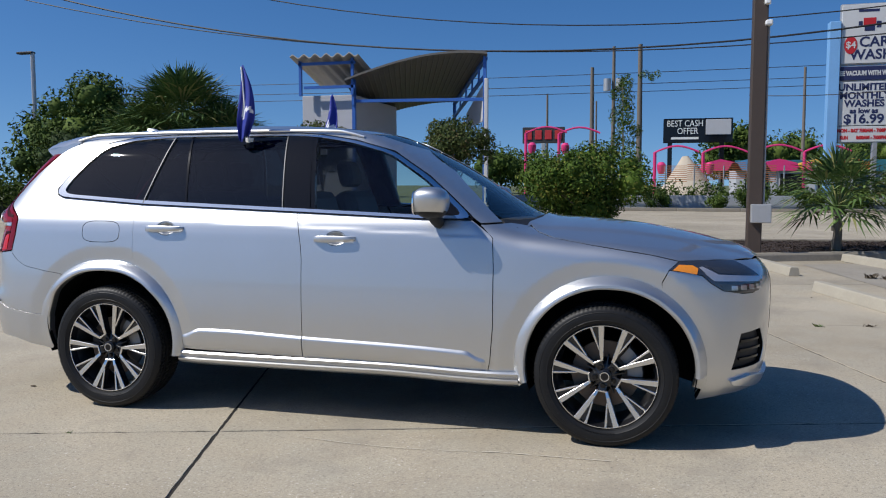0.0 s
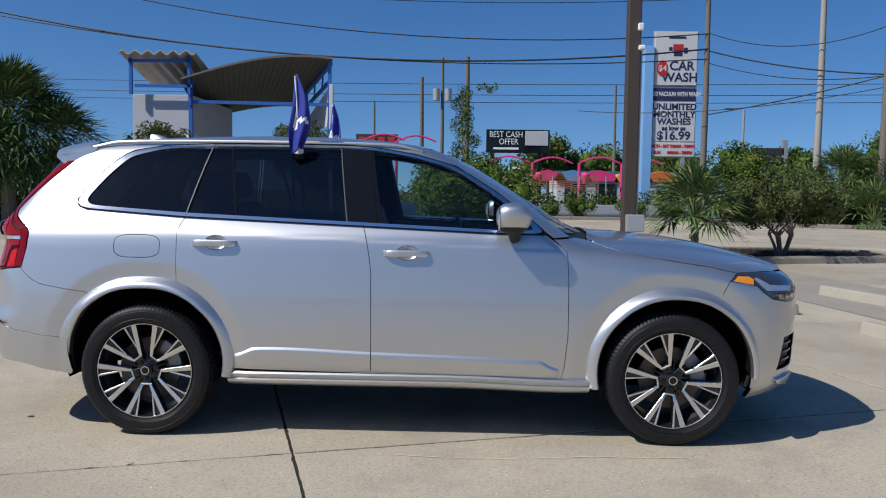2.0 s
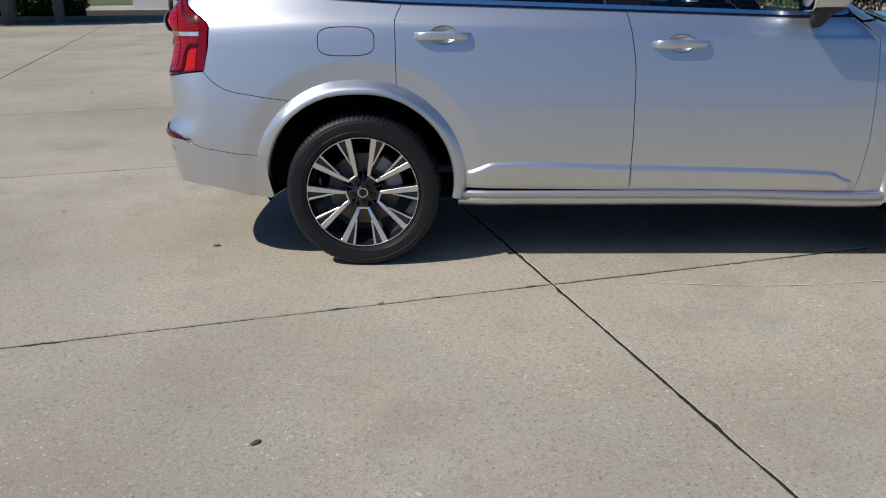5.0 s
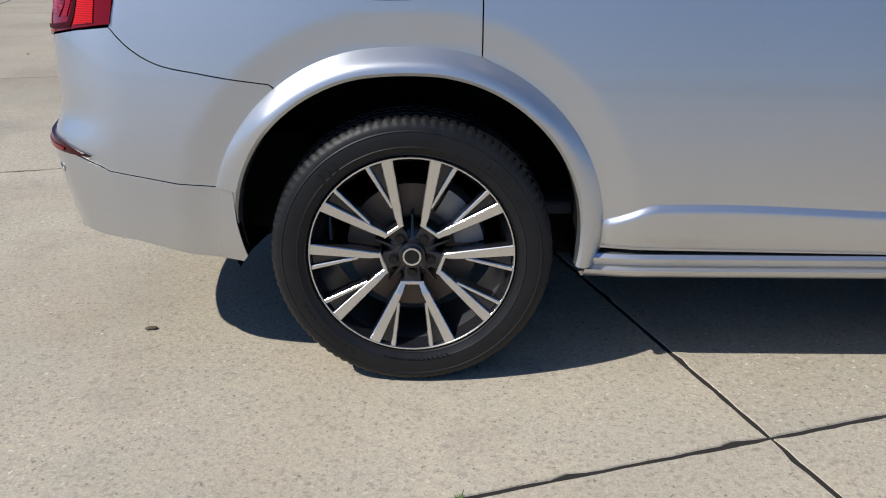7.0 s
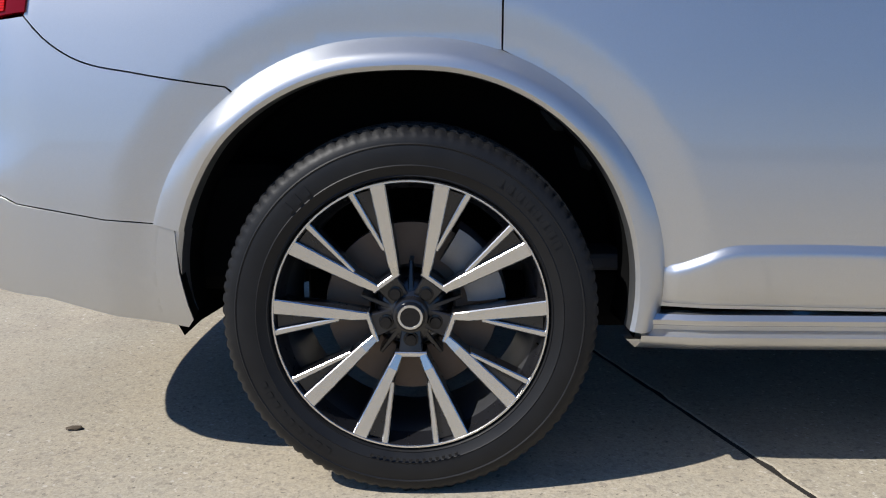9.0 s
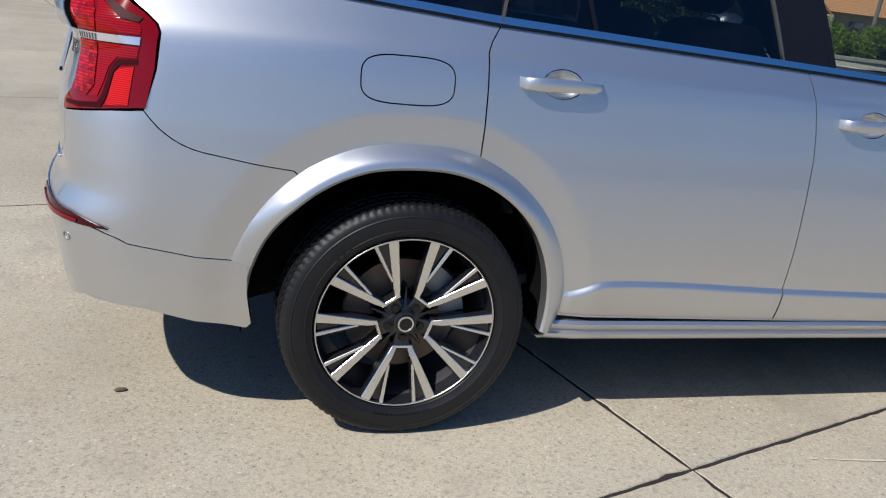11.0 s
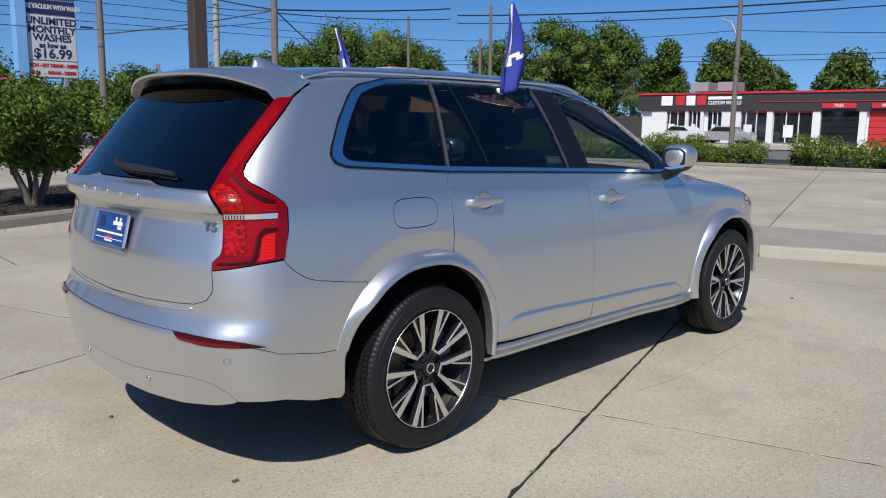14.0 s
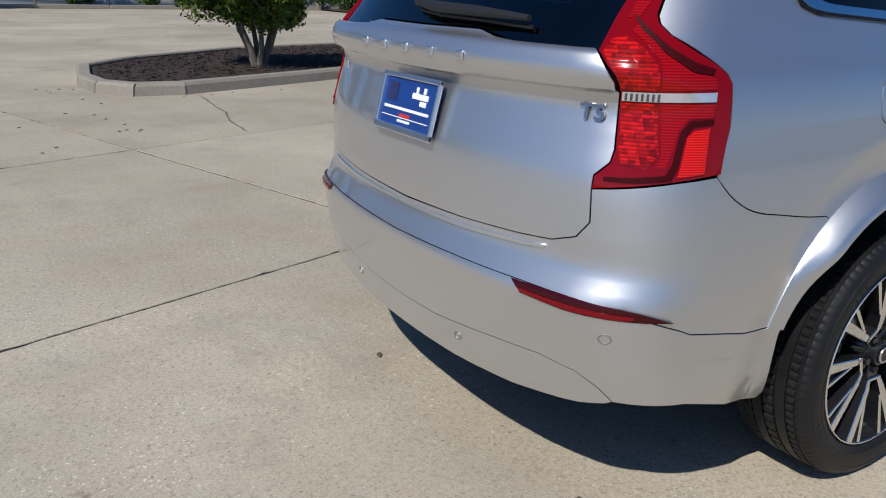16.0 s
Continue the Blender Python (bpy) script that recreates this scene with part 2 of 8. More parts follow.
LAMP_BRIGHT = lamp_red_mat("bright_red_reflector", (0.70, 0.010, 0.006), 60.0)
LAMP_CLEAR = simple("clear_lamp_strip", (0.62, 0.60, 0.62), 0.12, 0.6, vary=0.25, scale=40, Coat_Weight=1.0)
AMBER = simple("amber_lens", (0.85, 0.27, 0.02), 0.15, vary=0.2, scale=40, Coat_Weight=1.0)
LAMP_DARK = simple("headlamp_housing", (0.10, 0.105, 0.115), 0.15, 0.7, vary=0.3, scale=30, Coat_Weight=1.0)
LAMP_UPPER = simple("headlamp_glass", (0.055, 0.06, 0.07), 0.08, 0.3, vary=0.4, scale=60, Coat_Weight=1.0)
SEAT = simple("charcoal_leather", (0.060, 0.060, 0.062), 0.55, vary=0.25, scale=12, bump=0.002)
CABIN = simple("dark_cabin_trim", (0.045, 0.045, 0.048), 0.7, vary=0.2)
HEADLINER = simple("pale_headliner", (0.30, 0.30, 0.29), 0.9, vary=0.1)
FLAGBLUE = simple("navy_flag_cloth", (0.018, 0.032, 0.26), 0.7, vary=0.25, scale=20)
FLAGWHITE = simple("white_flag_print", (0.75, 0.75, 0.77), 0.8, vary=0.08)
PLATEBLUE = simple("blue_dealer_plate", (0.010, 0.045, 0.21), 0.35, vary=0.25, scale=15, Coat_Weight=0.6)
WHITE = simple("white_paint", (0.78, 0.78, 0.76), 0.5, vary=0.06)
OFFWHITE = simple("weathered_white_sign", (0.60, 0.595, 0.58), 0.5, vary=0.10, scale=2)
NAVY = simple("navy_sign_ink", (0.018, 0.024, 0.085), 0.5, vary=0.15)
REDINK = simple("red_sign_ink", (0.50, 0.018, 0.022), 0.5, vary=0.15)
SIGNBLUE = simple("sky_blue_sign_post", (0.20, 0.42, 0.72), 0.5, vary=0.15, scale=2)
STEELBLUE = simple("blue_painted_steel", (0.03, 0.12, 0.42), 0.45, vary=0.2, scale=3)
CANOPY = simple("grey_metal_roof", (0.13, 0.12, 0.105), 0.6, 0.1, vary=0.2, scale=2)
CORRUGATED = simple("corrugated_roof_sheet", (0.46, 0.42, 0.36), 0.6, 0.1, vary=0.2, scale=2)
GREYWALL = simple("grey_stucco_wall", (0.48, 0.48, 0.50), 0.85, vary=0.1, scale=2, bump=0.01)
POLEBROWN = simple("bronze_light_pole", (0.060, 0.042, 0.032), 0.6, vary=0.2, scale=3)
GALV = simple("galvanised_metal", (0.46, 0.46, 0.46), 0.45, 0.5, vary=0.15)
WOODPOLE = bark_mat("utility_pole_wood", (0.10, 0.08, 0.065), (0.23, 0.20, 0.165))
CONCPOLE = simple("concrete_pole", (0.33, 0.31, 0.275), 0.85, vary=0.15, scale=2)
CABLE = simple("black_cable", (0.012, 0.012, 0.014), 0.6, vary=0.1)
BARK = bark_mat("grey_brown_bark", (0.09, 0.07, 0.055), (0.22, 0.19, 0.15))
PALMBARK = bark_mat("palm_trunk_bark", (0.12, 0.10, 0.075), (0.27, 0.23, 0.18))
LEAF_BUSH = leaf_mat("glossy_bush_leaves", (0.026, 0.056, 0.009), (0.13, 0.20, 0.030), 0.42, (0.28, 0.27, 0.06))
LEAF_SHRUB = leaf_mat("olive_shrub_leaves", (0.045, 0.065, 0.020), (0.13, 0.16, 0.05), 0.5, (0.17, 0.12, 0.06))
LEAF_TREE = leaf_mat("oak_leaves", (0.030, 0.058, 0.012), (0.14, 0.195, 0.042), 0.5)
LEAF_DARK = leaf_mat("dark_glossy_leaves", (0.018, 0.034, 0.010), (0.060, 0.090, 0.026), 0.5)
LEAF_HEDGE = leaf_mat("hedge_leaves", (0.045, 0.085, 0.010), (0.19, 0.25, 0.035), 0.45, (0.30, 0.27, 0.06))
LEAF_PALM = leaf_mat("palm_fronds", (0.045, 0.085, 0.026), (0.16, 0.23, 0.075), 0.42, (0.28, 0.25, 0.10))
LEAF_YUCCA = leaf_mat("fan_palm_leaves", (0.06, 0.11, 0.03), (0.20, 0.28, 0.09), 0.4, (0.33, 0.30, 0.12))
SHOPDARK = simple("dark_grey_fascia", (0.035, 0.032, 0.034), 0.6, vary=0.15, scale=1)
SHOPRED = simple("red_shop_paint", (0.50, 0.03, 0.035), 0.5, vary=0.12)
SHOPGLASS = simple("dark_shop_glass", (0.018, 0.02, 0.024), 0.06, vary=0.2, Coat_Weight=1.0)
SHOPWHITE = simple("white_shop_columns", (0.72, 0.72, 0.72), 0.6, vary=0.06, scale=2)
ROOFTILE = roof_tile_mat()
BRICK = simple("brown_brick_wall", (0.24, 0.115, 0.075), 0.85, vary=0.25, scale=6, bump=0.01)
BOARD = simple("dark_fence_boards", (0.055, 0.048, 0.042), 0.85, vary=0.3, scale=2)
TANWALL = simple("tan_render_wall", (0.50, 0.36, 0.22), 0.85, vary=0.12, scale=2)
PINK = simple("pink_painted_steel", (0.72, 0.045, 0.20), 0.45, vary=0.1)
PLAYBLUE = simple("blue_slide_plastic", (0.10, 0.30, 0.55), 0.4, vary=0.1)
SAND = simple("pale_sand_pile", (0.52, 0.45, 0.35), 0.95, vary=0.2, scale=3, bump=0.05)
FENCEORANGE = simple("orange_mesh_fence", (0.45, 0.16, 0.06), 0.8, vary=0.3, scale=6)
CARWHITE = simple("white_car_paint", (0.68, 0.68, 0.69), 0.25, vary=0.05, Coat_Weight=0.8)
CARSILVER = simple("silver_car_paint", (0.45, 0.45, 0.46), 0.3, 0.5, vary=0.05, Coat_Weight=0.8)


# ---- mesh helpers ----
def mesh_from(name, verts, faces, mats, smooth=False, mat_index=None):
    me = bpy.data.meshes.new(name)
    me.from_pydata([tuple(v) for v in verts], [], [tuple(f) for f in faces])
    for m in mats if isinstance(mats, (list, tuple)) else [mats]:
        me.materials.append(m)
    if mat_index is not None:
        me.polygons.foreach_set("material_index", np.asarray(mat_index, dtype=np.int32))
    if smooth:
        me.polygons.foreach_set("use_smooth", np.ones(len(me.polygons), dtype=bool))
    me.update()
    return me


def child(ob, parent):
    if parent is not None:
        ob.parent = parent
    return ob


def part(name, bm, material, parent, label="", smooth=False):
    """Link a bmesh as one mesh object under a thing or a part."""
    me = bpy.data.meshes.new(name)
    bmesh.ops.recalc_face_normals(bm, faces=bm.faces)
    bm.to_mesh(me)
    bm.free()
    for m in material if isinstance(material, (list, tuple)) else [material]:
        me.materials.append(m)
    if smooth:
        for p in me.polygons:
            p.use_smooth = True
        me.set_sharp_from_angle(angle=radians(38))
    return tagged(child(new(name, me), parent), label=label)


def box_bm(size, at=(0, 0, 0), bevel=0.0, turn=0.0, bm=None, segments=2):
    """A box of that size whose base centre is at the place given, bevelled, added to bm."""
    own = bmesh.new()
    bmesh.ops.create_cube(own, size=1.0)
    bmesh.ops.scale(own, vec=size, verts=own.verts)
    bmesh.ops.translate(own, vec=(0, 0, size[2] / 2), verts=own.verts)
    if bevel:
        bmesh.ops.bevel(own, geom=own.edges[:], offset=bevel, segments=segments, affect="EDGES", profile=0.5)
    bmesh.ops.transform(own, matrix=Matrix.Translation(at) @ Matrix.Rotation(turn, 4, "Z"), verts=own.verts)
    if bm is None:
        return own
    me = bpy.data.meshes.new("tmp")
    own.to_mesh(me)
    own.free()
    bm.from_mesh(me)
    bpy.data.meshes.remove(me)
    return bm


def tube_bm(points, radius, sides=8, bm=None, caps=True):
    """A tube along points; radius is one number or one for each point."""
    bm = bm or bmesh.new()
    pts = [Vector(p) for p in points]
    radii = radius if isinstance(radius, (list, tuple)) else [radius] * len(pts)
    rings, ref = [], None
    for i, p in enumerate(pts):
        along = (pts[min(i + 1, len(pts) - 1)] - pts[max(i - 1, 0)]).normalized()
        if ref is None:
            ref = along.orthogonal().normalized()
        ref = (ref - along * ref.dot(along)).normalized()
        up = along.cross(ref)
        rings.append([bm.verts.new(p + radii[i] * (math.cos(a) * ref + math.sin(a) * up)) for a in (2 * math.pi * k / sides for k in range(sides))])
    for a, b in zip(rings, rings[1:]):
        for k in range(sides):
            bm.faces.new((a[k], a[(k + 1) % sides], b[(k + 1) % sides], b[k]))
    if caps:
        bm.faces.new(rings[0][::-1])
        bm.faces.new(rings[-1])
    return bm


def lathe_bm(profile, steps=32, axis="Z", bm=None, closed=False):
    """Turn a profile of (radius, height) round an axis."""
    bm = bm or bmesh.new()
    rings = []
    for k in range(steps):
        a = 2 * math.pi * k / steps
        c, s = math.cos(a), math.sin(a)
        rings.append([bm.verts.new((r * c, r * s, h) if axis == "Z" else (r * c, h, r * s)) for r, h in profile])
    n = len(profile)
    for k in range(steps):
        a, b = rings[k], rings[(k + 1) % steps]
        for i in range(n if closed else n - 1):
            j = (i + 1) % n
            bm.faces.new((a[i], b[i], b[j], a[j]))
    return bm


def prism_bm(outline, y0, y1, bm=None, bevel=0.0):
    """Extrude an outline in x, z from y0 to y1."""
    own = bmesh.new()
    a = [own.verts.new((x, y0, z)) for x, z in outline]
    b = [own.verts.new((x, y1, z)) for x, z in outline]
    own.faces.new(a)
    own.faces.new(b[::-1])
    for i in range(len(a)):
        j = (i + 1) % len(a)
        own.faces.new((a[j], a[i], b[i], b[j]))
    bmesh.ops.recalc_face_normals(own, faces=own.faces)
    if bevel:
        bmesh.ops.bevel(own, geom=own.edges[:], offset=bevel, segments=2, affect="EDGES", profile=0.5)
    if bm is None:
        return own
    me = bpy.data.meshes.new("tmp")
    own.to_mesh(me)
    own.free()
    bm.from_mesh(me)
    bpy.data.meshes.remove(me)
    return bm


def text_part(text, size, material, parent, m, name="lettering", label="", extrude=0.01, align="CENTER", spacing=1.0, wide=1.0, bold=0.0):
    """Lettering in the built-in font as a mesh; m takes the text's plane (x right, y up) into the parent's space."""
    cu = bpy.data.curves.new(name, "FONT")
    cu.body, cu.size, cu.extrude, cu.align_x, cu.align_y = text, size, extrude, align, "CENTER"
    cu.space_character, cu.offset = spacing, bold
    cu.resolution_u = 3
    tmp = bpy.data.objects.new("tmp_text", cu)
    scene.collection.objects.link(tmp)
    me = bpy.data.meshes.new_from_object(tmp.evaluated_get(bpy.context.evaluated_depsgraph_get()))
    bpy.data.objects.remove(tmp)
    bpy.data.curves.remove(cu)
    me.transform(m @ Matrix.Diagonal((wide, 1, 1, 1)))
    me.name = name
    me.materials.clear()
    me.materials.append(material)
    return tagged(child(new(name, me), parent), label=label)


def thing(name, label, category, at=(0, 0, 0), turn=0.0, group="", kind=""):
    ob = new(name)
    ob.empty_display_size = 0.2
    ob.matrix_basis = pose(*at, 0, 0, turn)
    return tagged(ob, label, category, group, kind)


# ---- ground ----
JOINT = radians(16.9)
JO = Vector((0.90, -1.172))
GA, GB = Vector((math.cos(JOINT), math.sin(JOINT))), Vector((-math.sin(JOINT), math.cos(JOINT)))
SLAB_A, SLAB_B = 4.35, 3.10


# ---- the car: one smooth body form from which every panel is cut ----
def smooth(e0, e1, v):
    t = np.clip((v - e0) / (e1 - e0), 0, 1)
    return t * t * (3 - 2 * t)


def spline(v, xs, ys):
    xs, ys = np.asarray(xs, float), np.asarray(ys, float)
    v = np.clip(v, xs[0], xs[-1])
    d = np.diff(ys) / np.diff(xs)
    m = np.r_[d[0], (d[1:] + d[:-1]) / 2, d[-1]]
    i = np.clip(np.searchsorted(xs, v) - 1, 0, len(xs) - 2)
    h = xs[i + 1] - xs[i]
    t = (v - xs[i]) / h
    return (2 * t**3 - 3 * t**2 + 1) * ys[i] + (t**3 - 2 * t**2 + t) * h * m[i] + (-2 * t**3 + 3 * t**2) * ys[i + 1] + (t**3 - t**2) * h * m[i + 1]


def blend_max(a, b, k):
    h = np.maximum(k - np.abs(a - b), 0) / k
    return np.maximum(a, b) + h * h * k * 0.25


WHEELBASE, HUB_Z, HUB_Y = 2.984, 0.372, 0.905
ARCHES = ((0.02, 0.425), (2.985, 0.41))
SIDE_Z = [0.20, 0.30, 0.36, 0.42, 0.50, 0.62, 0.78, 0.92, 1.02, 1.09, 1.15, 1.19, 1.30, 1.50, 1.60, 1.68, 1.74]
SIDE_Y = [0.78, 0.845, 0.872, 0.886, 0.895, 0.902, 0.898, 0.886, 0.8745, 0.865, 0.850, 0.830, 0.782, 0.680, 0.618, 0.55, 0.44]
REAR_Z = [0.20, 0.30, 0.36, 0.44, 0.54, 0.60, 0.645, 0.68, 0.72, 0.80, 0.93, 1.02, 1.08, 1.12, 1.16, 1.20, 1.24, 1.40, 1.56, 1.66, 1.75]
REAR_X = [-0.95, -1.005, -1.026, -1.044, -1.060, -1.069, -1.072, -1.055, -1.038, -1.036, -1.03, -1.005, -0.99, -1.0, -1.018, -1.0, -0.968, -0.845, -0.715, -0.62, -0.5]
NOSE_Z = [0.20, 0.30, 0.42, 0.55, 0.75, 0.88, 0.96, 1.05, 1.2]
NOSE_X = [3.76, 3.83, 3.86, 3.87, 3.875, 3.865, 3.83, 3.68, 3.1]
TOP_X = [-1.0, -0.8, -0.36, 0.14, 0.8, 1.3, 1.6, 1.85, 2.2, 2.5, 2.62, 2.8, 3.1, 3.4, 3.62, 3.76, 3.9]
TOP_Z = [1.60, 1.655, 1.71, 1.742, 1.752, 1.73, 1.685, 1.575, 1.378, 1.20, 1.165, 1.155, 1.128, 1.078, 1.025, 0.985, 0.90]


REAR_REACH, FRONT_REACH = 0.060, 0.030


def arch_shift(cx, c):
    """How far the wheel opening is drawn out, behind the rear wheel and ahead of the front one."""
    if cx < 1:
        return -REAR_REACH * smooth(0.15, -0.25, c)
    return FRONT_REACH * smooth(-0.15, 0.25, c)


def half_width(x, z):
    w = spline(z, SIDE_Z, SIDE_Y)
    w = w - 0.030 * np.clip(x - 2.35, 0, 9) ** 2 - 0.085 * np.clip(-0.12 - x, 0, 9) ** 2 * (1 + 0.3 * smooth(1.1, 1.4, z))
    w = w - 0.05 * smooth(1.15, 1.6, z) * np.clip(x - 1.3, 0, 9) ** 1.5
    for cx, cz in ARCHES:
        dx = x - cx
        dx = dx - (-REAR_REACH * smooth(0.07, -0.12, dx) if cx < 1 else FRONT_REACH * smooth(-0.07, 0.12, dx))
        r = np.hypot(dx, z - cz)
        w = w - 0.17 * (np.sqrt(np.clip(0.568 - r, -0.5, 0.085) ** 2 + 0.006**2) + np.clip(0.568 - r, -0.5, 0.085)) / 2
    return w


def body_form(x, y, z):
    a = np.abs(y)
    s = a - half_width(x, z)
    r = spline(z, REAR_Z, REAR_X) + 0.087 * (a / 0.7) ** 2.6 - x
    n = x - (spline(z, NOSE_Z, NOSE_X) - 0.17 * (a / 0.75) ** 2.4)
    xs = x + 0.16 * a * a * smooth(1.2, 1.9, x) * smooth(2.9, 2.5, x)
    t = z - (spline(xs, TOP_X, TOP_Z) - (0.085 + 0.05 * smooth(2.4, 2.9, x)) * a * a)
    return blend_max(blend_max(blend_max(s, r, 0.17), n, 0.34), t, 0.09)


def form_normal(p):
    e = 2e-3
    g = np.stack([body_form(*(p + e * d).T) - body_form(*(p - e * d).T) for d in np.eye(3)], -1)
    return g / np.maximum(np.linalg.norm(g, axis=-1, keepdims=True), 1e-9)


REAR_C, REAR_R, NOSE_C, NOSE_R = -0.2, 0.85, 2.9, 0.9


def rays(view, q):
    a, b, o = q[:, 0], q[:, 1], np.zeros(len(q))
    if view == "side":
        return np.stack([a, o - 1.4, b], -1), np.tile((0.0, 1.0, 0.0), (len(q), 1))
    if view == "top":
        return np.stack([a, b, o + 2.2], -1), np.tile((0.0, 0.0, -1.0), (len(q), 1))
    if view == "rear":
        out = np.stack([-np.cos(a / REAR_R), -np.sin(a / REAR_R), o], -1)
        return np.stack([o + REAR_C, o, b], -1) + 1.5 * out, -out
    if view == "nose":
        out = np.stack([np.cos(a / NOSE_R), -np.sin(a / NOSE_R), o], -1)
        return np.stack([o + NOSE_C, o, b], -1) + 1.5 * out, -out
    if view == "back":
        return np.stack([o - 1.8, a, b], -1), np.tile((1.0, 0.0, 0.0), (len(q), 1))
    c = math.sqrt(0.5)  # corner: a runs forward along the rear right corner
    return np.stack([a * c - 1.6, -a * c - 1.6, b], -1), np.tile((c, c, 0.0), (len(q), 1))


def drop_on(view, q):
    """Places on the body form seen along a view's rays."""
    q = np.asarray(q, float).reshape(-1, 2)
    o, d = rays(view, q)
    steps = np.linspace(0, 2.4, 97)
    grid = o[None] + steps[:, None, None] * d[None]
    vals = body_form(grid[..., 0], grid[..., 1], grid[..., 2])
    hit = np.argmax(vals < 0, axis=0)
    ok = vals[hit, np.arange(len(q))] < 0
    nearest = np.argmin(vals, axis=0)
    lo = np.where(ok, steps[np.maximum(hit - 1, 0)], steps[nearest])
    hi = np.where(ok, steps[hit], steps[nearest])
    for _ in range(22):
        mid = (lo + hi) / 2
        inside = body_form(*(o + mid[:, None] * d).T) < 0
        hi, lo = np.where(inside, mid, hi), np.where(inside, lo, mid)
    return o + hi[:, None] * d


def reproject(points, view):
    """Where 3D places lie in a view's own coordinates."""
    p = np.asarray(points, float)
    if view == "side":
        return p[:, [0, 2]]
    if view == "rear":
        return np.stack([np.arctan2(-p[:, 1], REAR_C - p[:, 0]) * REAR_R, p[:, 2]], -1)
    if view == "nose":
        return np.stack([np.arctan2(-p[:, 1], p[:, 0] - NOSE_C) * NOSE_R, p[:, 2]], -1)
    return np.stack([(p[:, 0] - p[:, 1]) * math.sqrt(0.5), p[:, 2]], -1)


def convert(points, a, b):
    return [tuple(v) for v in reproject(drop_on(a, points), b)]


def resample(poly, step):
    out = []
    for i, p in enumerate(poly):
        q = poly[(i + 1) % len(poly)]
        n = max(1, int(round(math.dist(p, q) / step)))
        out += [(p[0] + (q[0] - p[0]) * k / n, p[1] + (q[1] - p[1]) * k / n) for k in range(n)]
    return out


def round_corners(poly, cut=0.25, times=2, most=0.04):
    """Corner cutting, to soften an outline; no cut is longer than most."""
    for _ in range(times):
        out = []
        for i, p in enumerate(poly):
            q = poly[(i + 1) % len(poly)]
            f = min(cut, most / max(math.dist(p, q), 1e-6))
            out += [(p[0] + (q[0] - p[0]) * f, p[1] + (q[1] - p[1]) * f), (p[0] + (q[0] - p[0]) * (1 - f), p[1] + (q[1] - p[1]) * (1 - f))]
        poly = out
    return poly


def inside(poly, q):
    p = np.asarray(poly)
    x, y = q[:, 0:1], q[:, 1:2]
    x0, y0 = p[:, 0], p[:, 1]
    x1, y1 = np.roll(x0, -1), np.roll(y0, -1)
    cross = ((y0 > y) != (y1 > y)) & (x < (x1 - x0) * (y - y0) / np.where(y1 == y0, 1e-12, y1 - y0) + x0)
    return cross.sum(1) % 2 == 1


def edge_distance(poly, q):
    p = np.asarray(poly)
    a, b = p, np.roll(p, -1, 0)
    ab = b - a
    t = np.clip(((q[:, None] - a) * ab).sum(-1) / np.maximum((ab**2).sum(-1), 1e-12), 0, 1)
    return np.sqrt(((q[:, None] - a - t[..., None] * ab) ** 2).sum(-1)).min(1)


def shrink(poly, gap):
    p = np.asarray(poly)
    area = 0.5 * np.sum(p[:, 0] * np.roll(p[:, 1], -1) - np.roll(p[:, 0], -1) * p[:, 1])
    d = np.roll(p, -1, 0) - np.roll(p, 1, 0)
    n = np.stack([-d[:, 1], d[:, 0]], -1) / np.maximum(np.linalg.norm(d, axis=1, keepdims=True), 1e-9)
    return [tuple(v) for v in p + n * gap * (1 if area > 0 else -1)]


